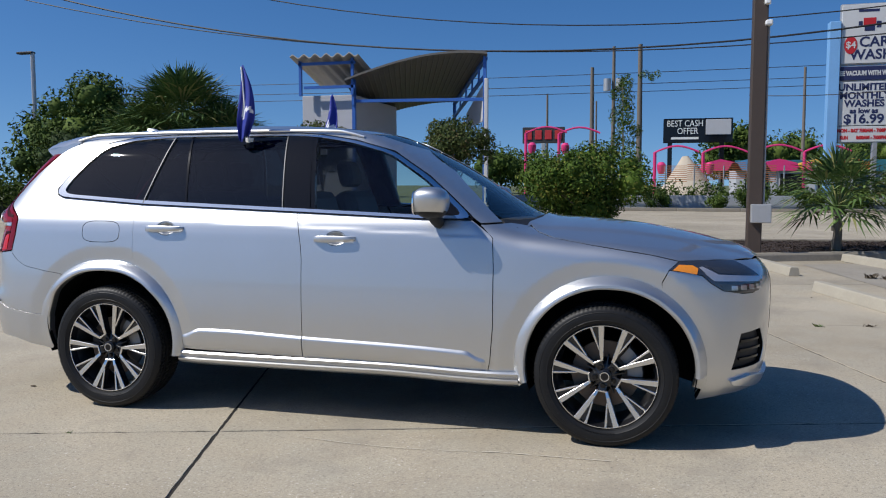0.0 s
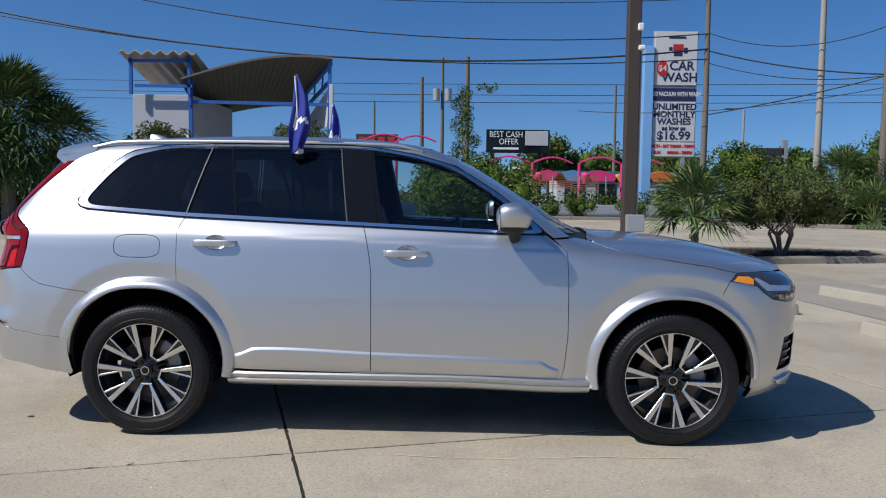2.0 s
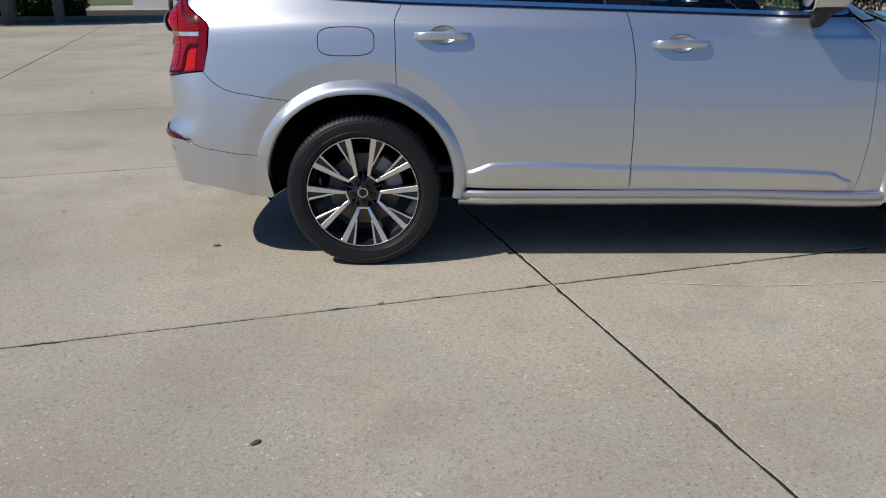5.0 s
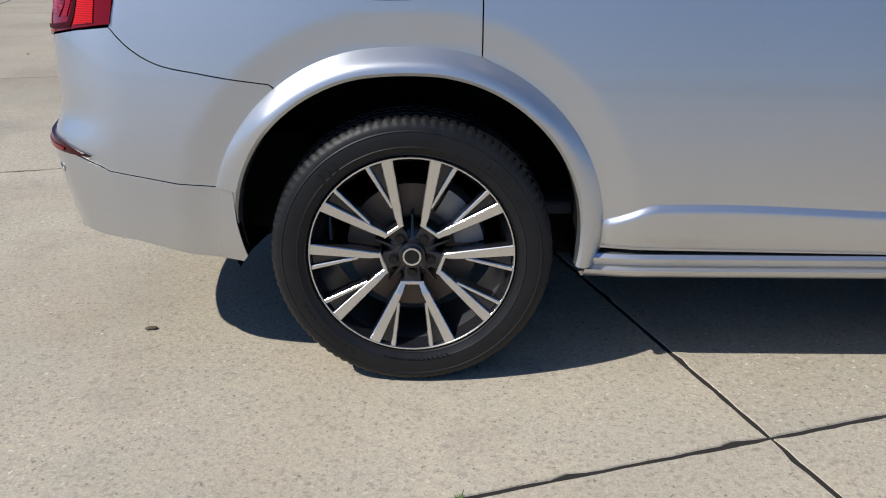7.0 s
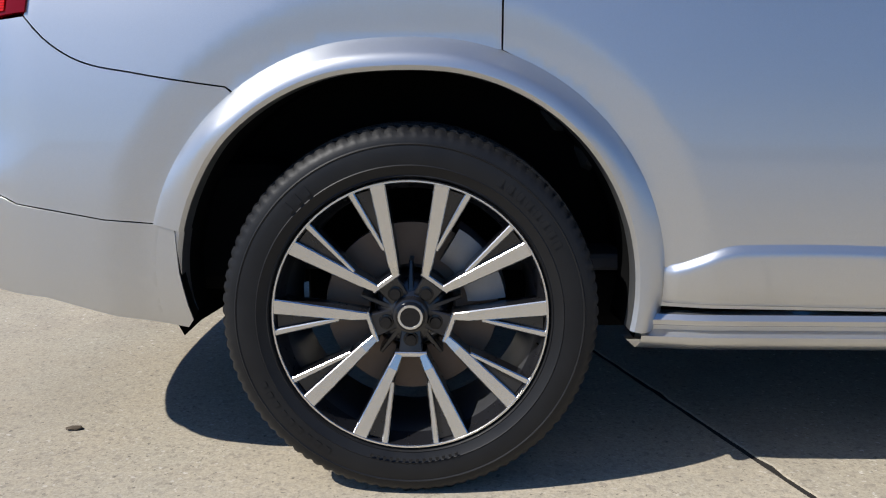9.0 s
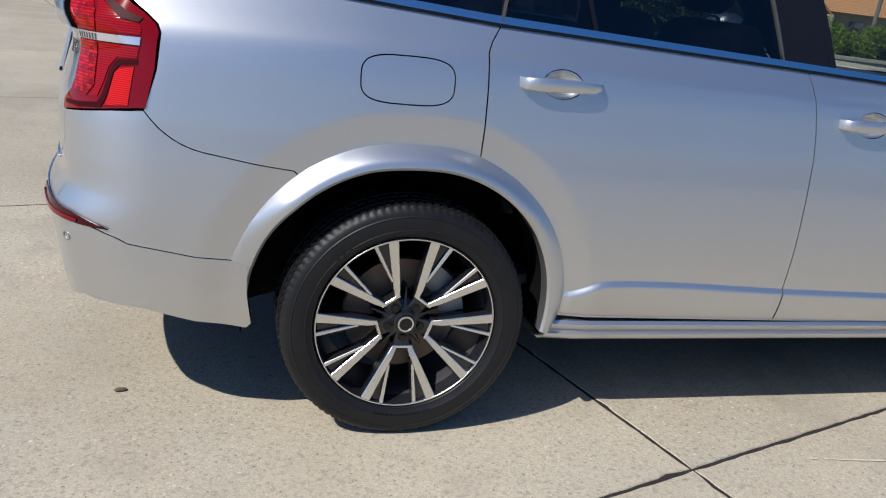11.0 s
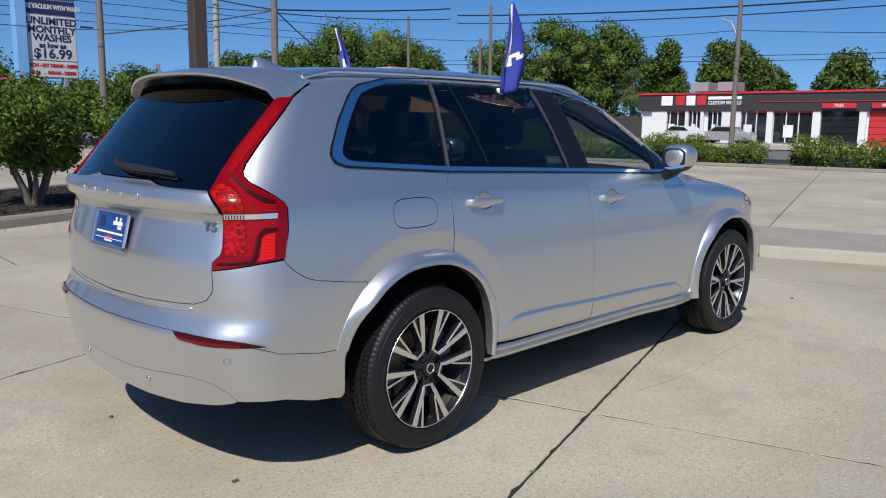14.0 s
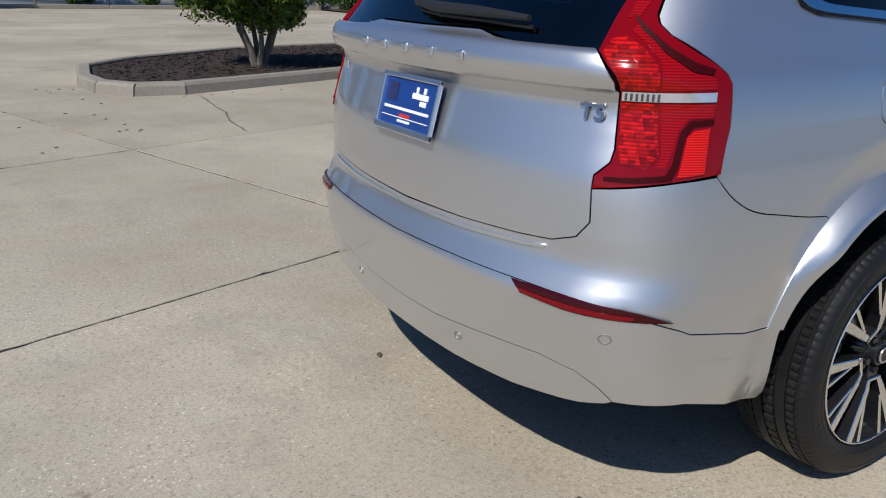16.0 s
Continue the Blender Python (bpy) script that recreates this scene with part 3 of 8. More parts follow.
def panel(name, view, outline, material, parent, label="", holes=(), off=0.0, thick=0.03, step=0.036, gap=0.0019, mirror=False, lip=True, relief=None):
    """A shell cut from the body form along an outline, with its edges turned in. off: how far it stands proud."""
    from mathutils.geometry import delaunay_2d_cdt
    loops = [shrink(resample(outline, step), gap)] + [shrink(resample(h, min(step, 0.02)), -gap) for h in holes]
    lo, hi = np.min(loops[0], 0), np.max(loops[0], 0)
    gx, gy = np.meshgrid(np.arange(lo[0], hi[0], step), np.arange(lo[1], hi[1], step * 0.87))
    gx = gx + (np.arange(gx.shape[0]) % 2)[:, None] * step / 2
    grid = np.stack([gx.ravel(), gy.ravel()], -1)
    keep = inside(loops[0], grid) & (edge_distance(loops[0], grid) > step * 0.5)
    for h in loops[1:]:
        keep &= ~inside(h, grid) & (edge_distance(h, grid) > step * 0.4)
    pts, edges = [], []
    for loop in loops:
        n0 = len(pts)
        pts += loop
        edges += [(n0 + k, n0 + (k + 1) % len(loop)) for k in range(len(loop))]
    pts += [tuple(v) for v in grid[keep]]
    vs, es, fs, *_ = delaunay_2d_cdt([Vector(p) for p in pts], edges, [], 0, 1e-6)
    q = np.array([tuple(v) for v in vs])
    tri = np.array([f for f in fs if len(f) == 3])
    mid = q[tri].mean(1)
    good = inside(loops[0], mid)
    for h in loops[1:]:
        good &= ~inside(h, mid)
    tri = tri[good]
    used = np.unique(tri)
    index = -np.ones(len(q), int)
    index[used] = np.arange(len(used))
    q, tri = q[used], index[tri]
    p = drop_on(view, q)
    nrm = form_normal(p)
    height = off + (relief(q) if relief else 0.0)
    shift = np.broadcast_to(np.asarray(height, float), (len(p),))
    top = p + nrm * shift[:, None]
    if relief:
        e = 2e-3
        t1 = np.cross(nrm, np.array((0.0, 0.0, 1.0)) + 1e-4)
        t1 /= np.linalg.norm(t1, axis=1, keepdims=True)
        t2 = np.cross(nrm, t1)
        fine = nrm.copy()
        for tv in (t1, t2):
            up = relief(reproject(p + e * tv, view)) if view != "top" else relief((p + e * tv)[:, :2])
            dn = relief(reproject(p - e * tv, view)) if view != "top" else relief((p - e * tv)[:, :2])
            fine -= tv * ((up - dn) / (2 * e))[:, None]
        nrm_top = fine / np.linalg.norm(fine, axis=1, keepdims=True)
    else:
        nrm_top = nrm
    fn = np.cross(top[tri[:, 1]] - top[tri[:, 0]], top[tri[:, 2]] - top[tri[:, 0]])
    flip = (fn * nrm[tri[:, 0]]).sum(1) < 0
    tri[flip] = tri[flip][:, ::-1]
    verts, normals, faces, dark_from = [top], [nrm_top], [tuple(t) for t in tri], 0
    if lip:
        half = {}
        for t in tri:
            for k in range(3):
                a, b = int(t[k]), int(t[(k + 1) % 3])
                half[(a, b)] = half.get((a, b), 0) + 1
        rim = [(a, b) for a, b in half if (b, a) not in half]
        ring = sorted({v for e2 in rim for v in e2})
        where = {v: k for k, v in enumerate(ring)}
        outward = np.zeros((len(ring), 3))
        for a, b in rim:
            o = np.cross(top[b] - top[a], nrm[a])
            o /= max(np.linalg.norm(o), 1e-9)
            outward[where[a]] += o
            outward[where[b]] += o
        outward /= np.maximum(np.linalg.norm(outward, axis=1, keepdims=True), 1e-9)
        base = len(top)
        rn = outward + 0.25 * nrm[ring]
        rn /= np.linalg.norm(rn, axis=1, keepdims=True)
        edge_top = top[ring]
        n = len(ring)
        near = min(0.0035, thick)
        verts += [edge_top, edge_top - nrm[ring] * near]
        normals += [rn, outward]
        faces += [(base + where[a], base + n + where[a], base + n + where[b], base + where[b]) for a, b in rim]
        if thick > near:
            verts.append(edge_top - nrm[ring] * thick)
            normals.append(outward)
            dark_from = len(faces)
            faces += [(base + n + where[a], base + 2 * n + where[a], base + 2 * n + where[b], base + n + where[b]) for a, b in rim]
    v, nn = np.concatenate(verts), np.concatenate(normals)
    if mirror:
        v, nn = v * (1, -1, 1), nn * (1, -1, 1)
        faces = [f[::-1] for f in faces]
    tones = None
    # deeper lip faces of painted panels turn near-black: seam shade put into colour
    if dark_from and material is PAINT:
        tones = [1 if k >= dark_from else 0 for k in range(len(faces))]
    me = mesh_from(name, v, faces, [material, WELL_SEAM] if tones else material, smooth=True, mat_index=tones)
    me.normals_split_custom_set_from_vertices([tuple(k) for k in nn])
    return tagged(child(new(name, me), parent), label=label)


def both(name, view, outline, material, parent, **more):
    return [panel(name, view, outline, material, parent, mirror=m, **more) for m in (False, True)]


def arc(cx, cz, r, a0, a1, n):
    return [(cx + r * math.cos(radians(a0 + (a1 - a0) * k / n)), cz + r * math.sin(radians(a0 + (a1 - a0) * k / n))) for k in range(n + 1)]


def arch_arc(centre, r, a0, a1, n):
    """An arc along a wheel opening, with its reach."""
    cx, cz = centre
    turns = [radians(a0 + (a1 - a0) * k / n) for k in range(n + 1)]
    return [(cx + r * math.cos(a) + float(arch_shift(cx, math.cos(a))), cz + r * math.sin(a)) for a in turns]


def superellipse(cx, cz, w, h, power=3.2, n=36):
    out = []
    for k in range(n):
        c, s = math.cos(2 * math.pi * k / n), math.sin(2 * math.pi * k / n)
        out.append((cx + w / 2 * math.copysign(abs(c) ** (2 / power), c), cz + h / 2 * math.copysign(abs(s) ** (2 / power), s)))
    return out


car = thing("suv", "silver metallic seven-seat suv parked on concrete slabs", "car", (0, 0, 0))
C0, C1 = ARCHES[0], ARCHES[1]
RA = 0.478

# lines of the right side, in x and z
BELT = [(2.266, 1.172), (1.986, 1.179), (1.228, 1.209), (0.208, 1.249), (-0.376, 1.288)]
SEAM_C = [(0.208, 1.249), (0.180, 1.20), (0.169, 1.169), (0.172, 1.063), (0.173, 0.882)]
SEAM_B = [(1.229, 1.209), (1.243, 1.165), (1.254, 1.12), (1.272, 1.02), (1.281, 0.941), (1.285, 0.628), (1.284, 0.40), (1.278, 0.376)]
SEAM_A = [(2.266, 1.172), (2.36, 1.105), (2.383, 1.079), (2.391, 0.925), (2.392, 0.611), (2.375, 0.42), (2.361, 0.358)]
LAMP_OUT = [(0.088, 0.949), (0.097, 1.05), (0.092, 1.140), (0.080, 1.160), (0.051, 1.182), (-0.045, 1.236), (-0.070, 1.258), (-0.076, 1.275), (-0.068, 1.305), (-0.028, 1.380), (0.012, 1.448), (0.075, 1.565)]
LAMP_IN = [(0.008, 1.562), (-0.060, 1.448), (-0.118, 1.36), (-0.165, 1.27), (-0.195, 1.200), (-0.175, 1.172), (-0.148, 1.145), (-0.140, 1.115), (-0.140, 0.995), (-0.147, 0.968), (-0.180, 0.937), (-0.182, 0.906)]
DLO_OUT = [(-0.437, 1.335), (-0.342, 1.47), (-0.253, 1.565), (-0.210, 1.60), (-0.164, 1.622), (0.014, 1.656), (0.307, 1.670), (0.70, 1.674), (1.146, 1.668), (1.30, 1.654), (1.509, 1.620), (1.746, 1.553), (1.98, 1.408), (2.13, 1.292), (2.266, 1.178)] + BELT[1:3] + [(0.208, 1.247), (-0.376, 1.286), (-0.423, 1.302)]
DLO_IN = [(-0.383, 1.343), (-0.298, 1.462), (-0.215, 1.552), (-0.180, 1.582), (-0.13, 1.604), (0.014, 1.640), (0.30, 1.656), (0.70, 1.660), (1.146, 1.655), (1.30, 1.640), (1.50, 1.606), (1.735, 1.540), (1.965, 1.395), (2.10, 1.290), (2.215, 1.193), (1.986, 1.196), (1.228, 1.227), (0.208, 1.267), (-0.335, 1.302), (-0.372, 1.315)]

lamp_edge = convert(LAMP_OUT, "corner", "side")
seam_bumper = [(float(x), float(spline(np.array(x), (-0.735, -0.70, -0.635, -0.52, -0.27), (0.944, 0.905, 0.863, 0.838, 0.802)))) for x in np.linspace(-0.735, -0.350, 22)]
arc_q = arch_arc(C0, RA, 71.5, 128, 14)
FUEL = superellipse(-0.056, 1.079, 0.262, 0.128, 3.4)
quarter = SEAM_C + arc_q[1:] + seam_bumper[::-1] + lamp_edge[1:] + [(-0.46, 1.60), (-0.36, 1.645), (-0.15, 1.675), (0.12, 1.694), (0.307, 1.700)] + [(0.307, 1.674)] + [(x, z + 0.004) for x, z in DLO_OUT[5:0:-1]] + [(-0.441, 1.335), (-0.428, 1.299), (-0.378, 1.283)]
for o in both("quarter_panel", "side", quarter, PAINT, car, holes=[FUEL], step=0.022):
    pass
for m in (False, True):
    panel("fuel_flap", "side", FUEL, PAINT, car, label="rounded silver fuel filler flap", mirror=m, step=0.03)

HANDLES = ((0.390, 1.104), (1.480, 1.062))
rear_door_outline = SEAM_C + arch_arc(C0, RA, 71, -2, 18)[1:] + [(0.497, 0.392), (0.488, 0.387)] + SEAM_B[::-1]
front_door_outline = SEAM_B + SEAM_A[::-1] + BELT[1:2]
TRIM_TOP = [(0.30, 0.478), (0.45, 0.478), (0.52, 0.480), (0.565, 0.497), (0.61, 0.516), (0.67, 0.521), (1.28, 0.504), (2.20, 0.472), (2.25, 0.467), (2.31, 0.436), (2.6, 0.432)]


def door_moulding(parent, x0, x1, flip):
    """The raised band along the foot of a door, with its kicked-up ends."""
    s = 1 if flip else -1
    bm, rows = bmesh.new(), []
    xs = np.concatenate(([x0], np.linspace(x0, x1, 64), [x1]))
    tops = spline(xs, [p[0] for p in TRIM_TOP], [p[1] for p in TRIM_TOP])
    feet = np.interp(xs, (0.49, 1.278, 2.361), (0.392, 0.378, 0.360)) + 0.004
    for k, (x, top, foot) in enumerate(zip(xs, tops, feet)):
        ends = 0.0 if k in (0, len(xs) - 1) else 1.0
        ends *= float(smooth(0.487, 0.52, np.array(x)) * smooth(2.356, 2.33, np.array(x)))
        ring = []
        for z, lift in ((top + 0.004, 0.0), (top, 0.001), (top - 0.007, 0.0055), (top - 0.015, 0.0125), (top - 0.021, 0.0148), (top - 0.030, 0.0152), (0.5 * (top - 0.03 + foot), 0.0142), (foot + 0.012, 0.0115), (foot + 0.003, 0.009), (foot, 0.004), (foot, -0.012)):
            y = float(half_width(np.array([x]), np.array([z]))[0]) + lift * ends + 0.0008
            ring.append(bm.verts.new((x, s * y, z)))
        rows.append(ring)
    for a, b in zip(rows, rows[1:]):
        for p, q in zip(range(10), range(1, 11)):
            bm.faces.new((a[p], b[p], b[q], a[q]))
    bmesh.ops.recalc_face_normals(bm, faces=bm.faces)
    return part("door_moulding", bm, PAINT, parent, "raised silver moulding", smooth=True)


def shoulder(q):
    """The fine crease that runs below the belt line."""
    line = np.interp(q[:, 0], (-0.75, 0.2, 1.25, 2.4), (1.185, 1.168, 1.128, 1.080))
    return 0.0035 * smooth(0.012, -0.012, q[:, 1] - line)


def door_relief(q):
    return shoulder(q)


def door_handle(parent, x, z, flip):
    s = -1 if not flip else 1
    y = s * (half_width(np.array([x]), np.array([z]))[0])
    bm = bmesh.new()
    rows = []
    for k in range(25):
        u = -1 + 2 * k / 24
        px = x + u * 0.128
        lift = 0.040 * (1 - abs(u) ** 5) ** 0.5 + 0.004
        hgt = 0.019 * (1 - 0.35 * abs(u) ** 3) - 0.003 * u
        inner = 0.020 if abs(u) < 0.70 else 0.020 * (1 - (abs(u) - 0.70) / 0.30)
        ring = []
        for a in range(12):
            c, q = math.cos(2 * math.pi * a / 12), math.sin(2 * math.pi * a / 12)
            depth = inner + (lift - inner) * (0.5 + 0.5 * math.copysign(abs(c) ** 0.6, c))
            ring.append(bm.verts.new((px, y + s * depth, z + 0.002 * u + hgt * math.copysign(abs(q) ** 0.7, q))))
        rows.append(ring)
    for a, b in zip(rows, rows[1:]):
        for k in range(12):
            bm.faces.new((a[k], a[(k + 1) % 12], b[(k + 1) % 12], b[k]))
    bm.faces.new(rows[0])
    bm.faces.new(rows[-1][::-1])
    part("door_handle", bm, [PAINT], parent, "silver pull handle", smooth=True)


def bowl(x, z):
    def dip(q):
        r = np.hypot((q[:, 0] - x - 0.005) / 0.062, (q[:, 1] - z) / 0.040)
        return -0.034 * smooth(1.0, 0.30, r)
    return dip


for outline, name, (hx, hz) in ((rear_door_outline, "rear_door", HANDLES[0]), (front_door_outline, "front_door", HANDLES[1])):
    cup = superellipse(hx + 0.005, hz, 0.124, 0.080, 2.0, 28)
    for m in (False, True):
        door = panel(name, "side", outline, PAINT, car, holes=[cup], relief=door_relief, mirror=m, step=0.030 if m else 0.019)
        panel("handle_cup", "side", cup, PAINT, door, relief=bowl(hx, hz), mirror=m, step=0.012, gap=0.0, lip=False)
        door_handle(door, hx, hz, m)
        door_moulding(door, *((0.491, 1.281) if name == "rear_door" else (1.287, 2.356)), m)

fender = [(2.31, 1.150)] + SEAM_A[2:] + [(2.40, 0.335), (2.50, 0.315)] + arch_arc(C1, RA, 191, 58, 24) + [(3.262, 0.865), (3.295, 0.930), (3.337, 0.968), (3.343, 0.975), (3.207, 1.004), (2.909, 1.048), (2.70, 1.083), (2.61, 1.108), (2.55, 1.135), (2.45, 1.155)]
both("front_fender", "side", fender, PAINT, car, step=0.022)
hood_side = [(float(v[0]), float(v[1])) for v in drop_on("side", [(2.55, 1.135), (2.61, 1.108), (2.70, 1.083), (2.80, 1.066), (2.909, 1.048), (3.06, 1.026), (3.207, 1.004), (3.28, 0.989), (3.343, 0.975)])]
hood_edge = [(2.57, -0.30), (2.53, -0.545), (2.53, -0.68)] + hood_side + [(3.41, hood_side[-1][1] + 0.03), (3.478, -0.748), (3.62, -0.62), (3.74, -0.42), (3.79, -0.2), (3.805, 0)]


def hood_relief(q):
    a = np.abs(q[:, 1])
    line = np.interp(q[:, 0], (2.5, 3.8), (0.60, 0.36))
    return 0.010 * smooth(0.06, -0.03, a - line)


panel("hood", "top", hood_edge + [(x, -y) for x, y in hood_edge[-2::-1]], PAINT, car, relief=hood_relief, step=0.04)
roof_edge = [(-0.50, -0.30), (-0.50, -0.54), (-0.40, -0.590), (0.0, -0.585), (0.8, -0.580), (1.30, -0.560), (1.56, -0.515), (1.585, -0.3), (1.60, 0)]
panel("roof", "top", [(-0.50, 0)] + roof_edge + [(x, -y) for x, y in roof_edge[-2::-1]], PAINT, car, step=0.05, off=-0.004)
CANT_TOP = [(2.335, 1.215), (2.215, 1.318), (2.058, 1.441), (1.838, 1.579), (1.625, 1.656)]
cant = [(0.309, 1.674), (0.70, 1.678), (1.146, 1.672), (1.30, 1.658), (1.509, 1.625), (1.746, 1.559), (1.98, 1.414), (2.13, 1.298), (2.27, 1.182), (2.31, 1.155), (2.41, 1.158)] + CANT_TOP + [(1.299, 1.700), (0.8, 1.706), (0.309, 1.700)]
both("roof_side_rail", "side", cant, PAINT, car, step=0.03, off=0.003)

# glass, pillars and bright trim of the side windows
for m in (False, True):
    panel("window_trim", "side", round_corners(DLO_OUT, 0.25, 2, 0.03), CHROME_TRIM, car, label="bright chrome window surround", holes=[round_corners(DLO_IN, 0.25, 2, 0.03)], off=0.007, thick=0.02, step=0.03, gap=0.0, mirror=m)
GASKET = shrink(resample(DLO_OUT, 0.03), -0.007)
for m in (False, True):
    panel("window_gasket", "side", GASKET, GLOSSBLACK, car, holes=[shrink(resample(DLO_OUT, 0.03), 0.001)], off=0.0055, thick=0.01, step=0.03, gap=0.0, mirror=m)
CL = lambda z, d=0.0: (0.208 + (z - 1.25) * 0.235 + d, z)
q_in = [p for p in DLO_IN if p[0] < 0.19]
quarter_glass = q_in[0:6] + [(0.14, 1.648), CL(1.650, -0.016), CL(1.272, -0.012)] + q_in[6:]
rear_fixed = [CL(1.654, 0.010), (0.410, 1.656), (0.488, 1.258), CL(1.266, 0.010)]
rear_glass = [(0.426, 1.657), (0.70, 1.659), (1.058, 1.655), (1.128, 1.233), (0.505, 1.256)]
pillar_b = [(1.074, 1.655), (1.146, 1.654), (1.238, 1.645), (1.308, 1.226), (1.228, 1.228), (1.142, 1.232)]
front_glass = [(1.240, 1.643), (1.50, 1.604), (1.735, 1.538), (1.965, 1.393), (2.02, 1.350), (2.02, 1.199), (1.986, 1.198), (1.312, 1.225)]
sail = [(2.028, 1.345), (2.10, 1.288), (2.212, 1.194), (2.028, 1.198)]
for m in (False, True):
    panel("quarter_window", "side", quarter_glass, GLASS_DARK, car, label="dark tinted quarter window", off=-0.002, lip=False, gap=0.0, mirror=m, step=0.05)
    panel("fixed_window", "side", rear_fixed, GLASS_DARK, car, off=-0.002, lip=False, gap=0.0, mirror=m, step=0.05)
    panel("rear_side_window", "side", rear_glass, GLASS_DARK, car, label="dark tinted rear door window", off=-0.002, lip=False, gap=0.0, mirror=m, step=0.05)
    panel("front_side_window", "side", front_glass, GLASS_FRONT, car, label="clear front door window", off=-0.002, lip=False, gap=0.0, mirror=m, step=0.05)
    panel("pillar_cover", "side", pillar_b, GLOSSBLACK, car, off=0.002, gap=0.0, mirror=m, step=0.05)
    panel("sail_cover", "side", sail, GLOSSBLACK, car, off=0.003, gap=0.0, mirror=m, step=0.05)
    panel("window_bar", "side", [CL(1.668, -0.005), CL(1.668, 0.002), CL(1.252, 0.002), CL(1.252, -0.005)], BARGREY, car, off=0.008, gap=0.0, mirror=m)
    panel("window_bar", "side", [(1.064, 1.656), (1.070, 1.656), (1.138, 1.231), (1.132, 1.231)], BARGREY, car, off=0.006, gap=0.0, mirror=m)
    panel("window_bar", "side", [(0.412, 1.656), (0.424, 1.656), (0.503, 1.256), (0.490, 1.257)], GLOSSBLACK, car, off=0.003, gap=0.0, mirror=m)
    panel("pillar_cover", "side", [(1.312, 1.225), (1.238, 1.643), (1.262, 1.640), (1.336, 1.224)], GLOSSBLACK, car, off=0.0, gap=0.0, mirror=m)

ws = [(1.605, 0), (1.595, -0.30), (1.575, -0.50)] + [(float(v[0]), float(v[1]) - 0.006) for v in drop_on("side", CANT_TOP[::-1])] + [(2.40, -0.64), (2.47, -0.50), (2.535, -0.30), (2.55, 0)]
panel("windshield", "top", ws + [(x, -y) for x, y in ws[-2:0:-1]], GLASS_FRONT, car, label="raked front windshield", off=-0.005, gap=0.0, lip=False, step=0.05)
cowl = [(2.55, 0), (2.535, -0.30), (2.47, -0.50), (2.40, -0.64), (2.43, -0.70), (2.55, -0.56), (2.58, -0.30), (2.585, 0)]
panel("cowl", "top", cowl + [(x, -y) for x, y in cowl[6:0:-1]], PLASTIC, car, off=-0.012, gap=0.0, step=0.05)

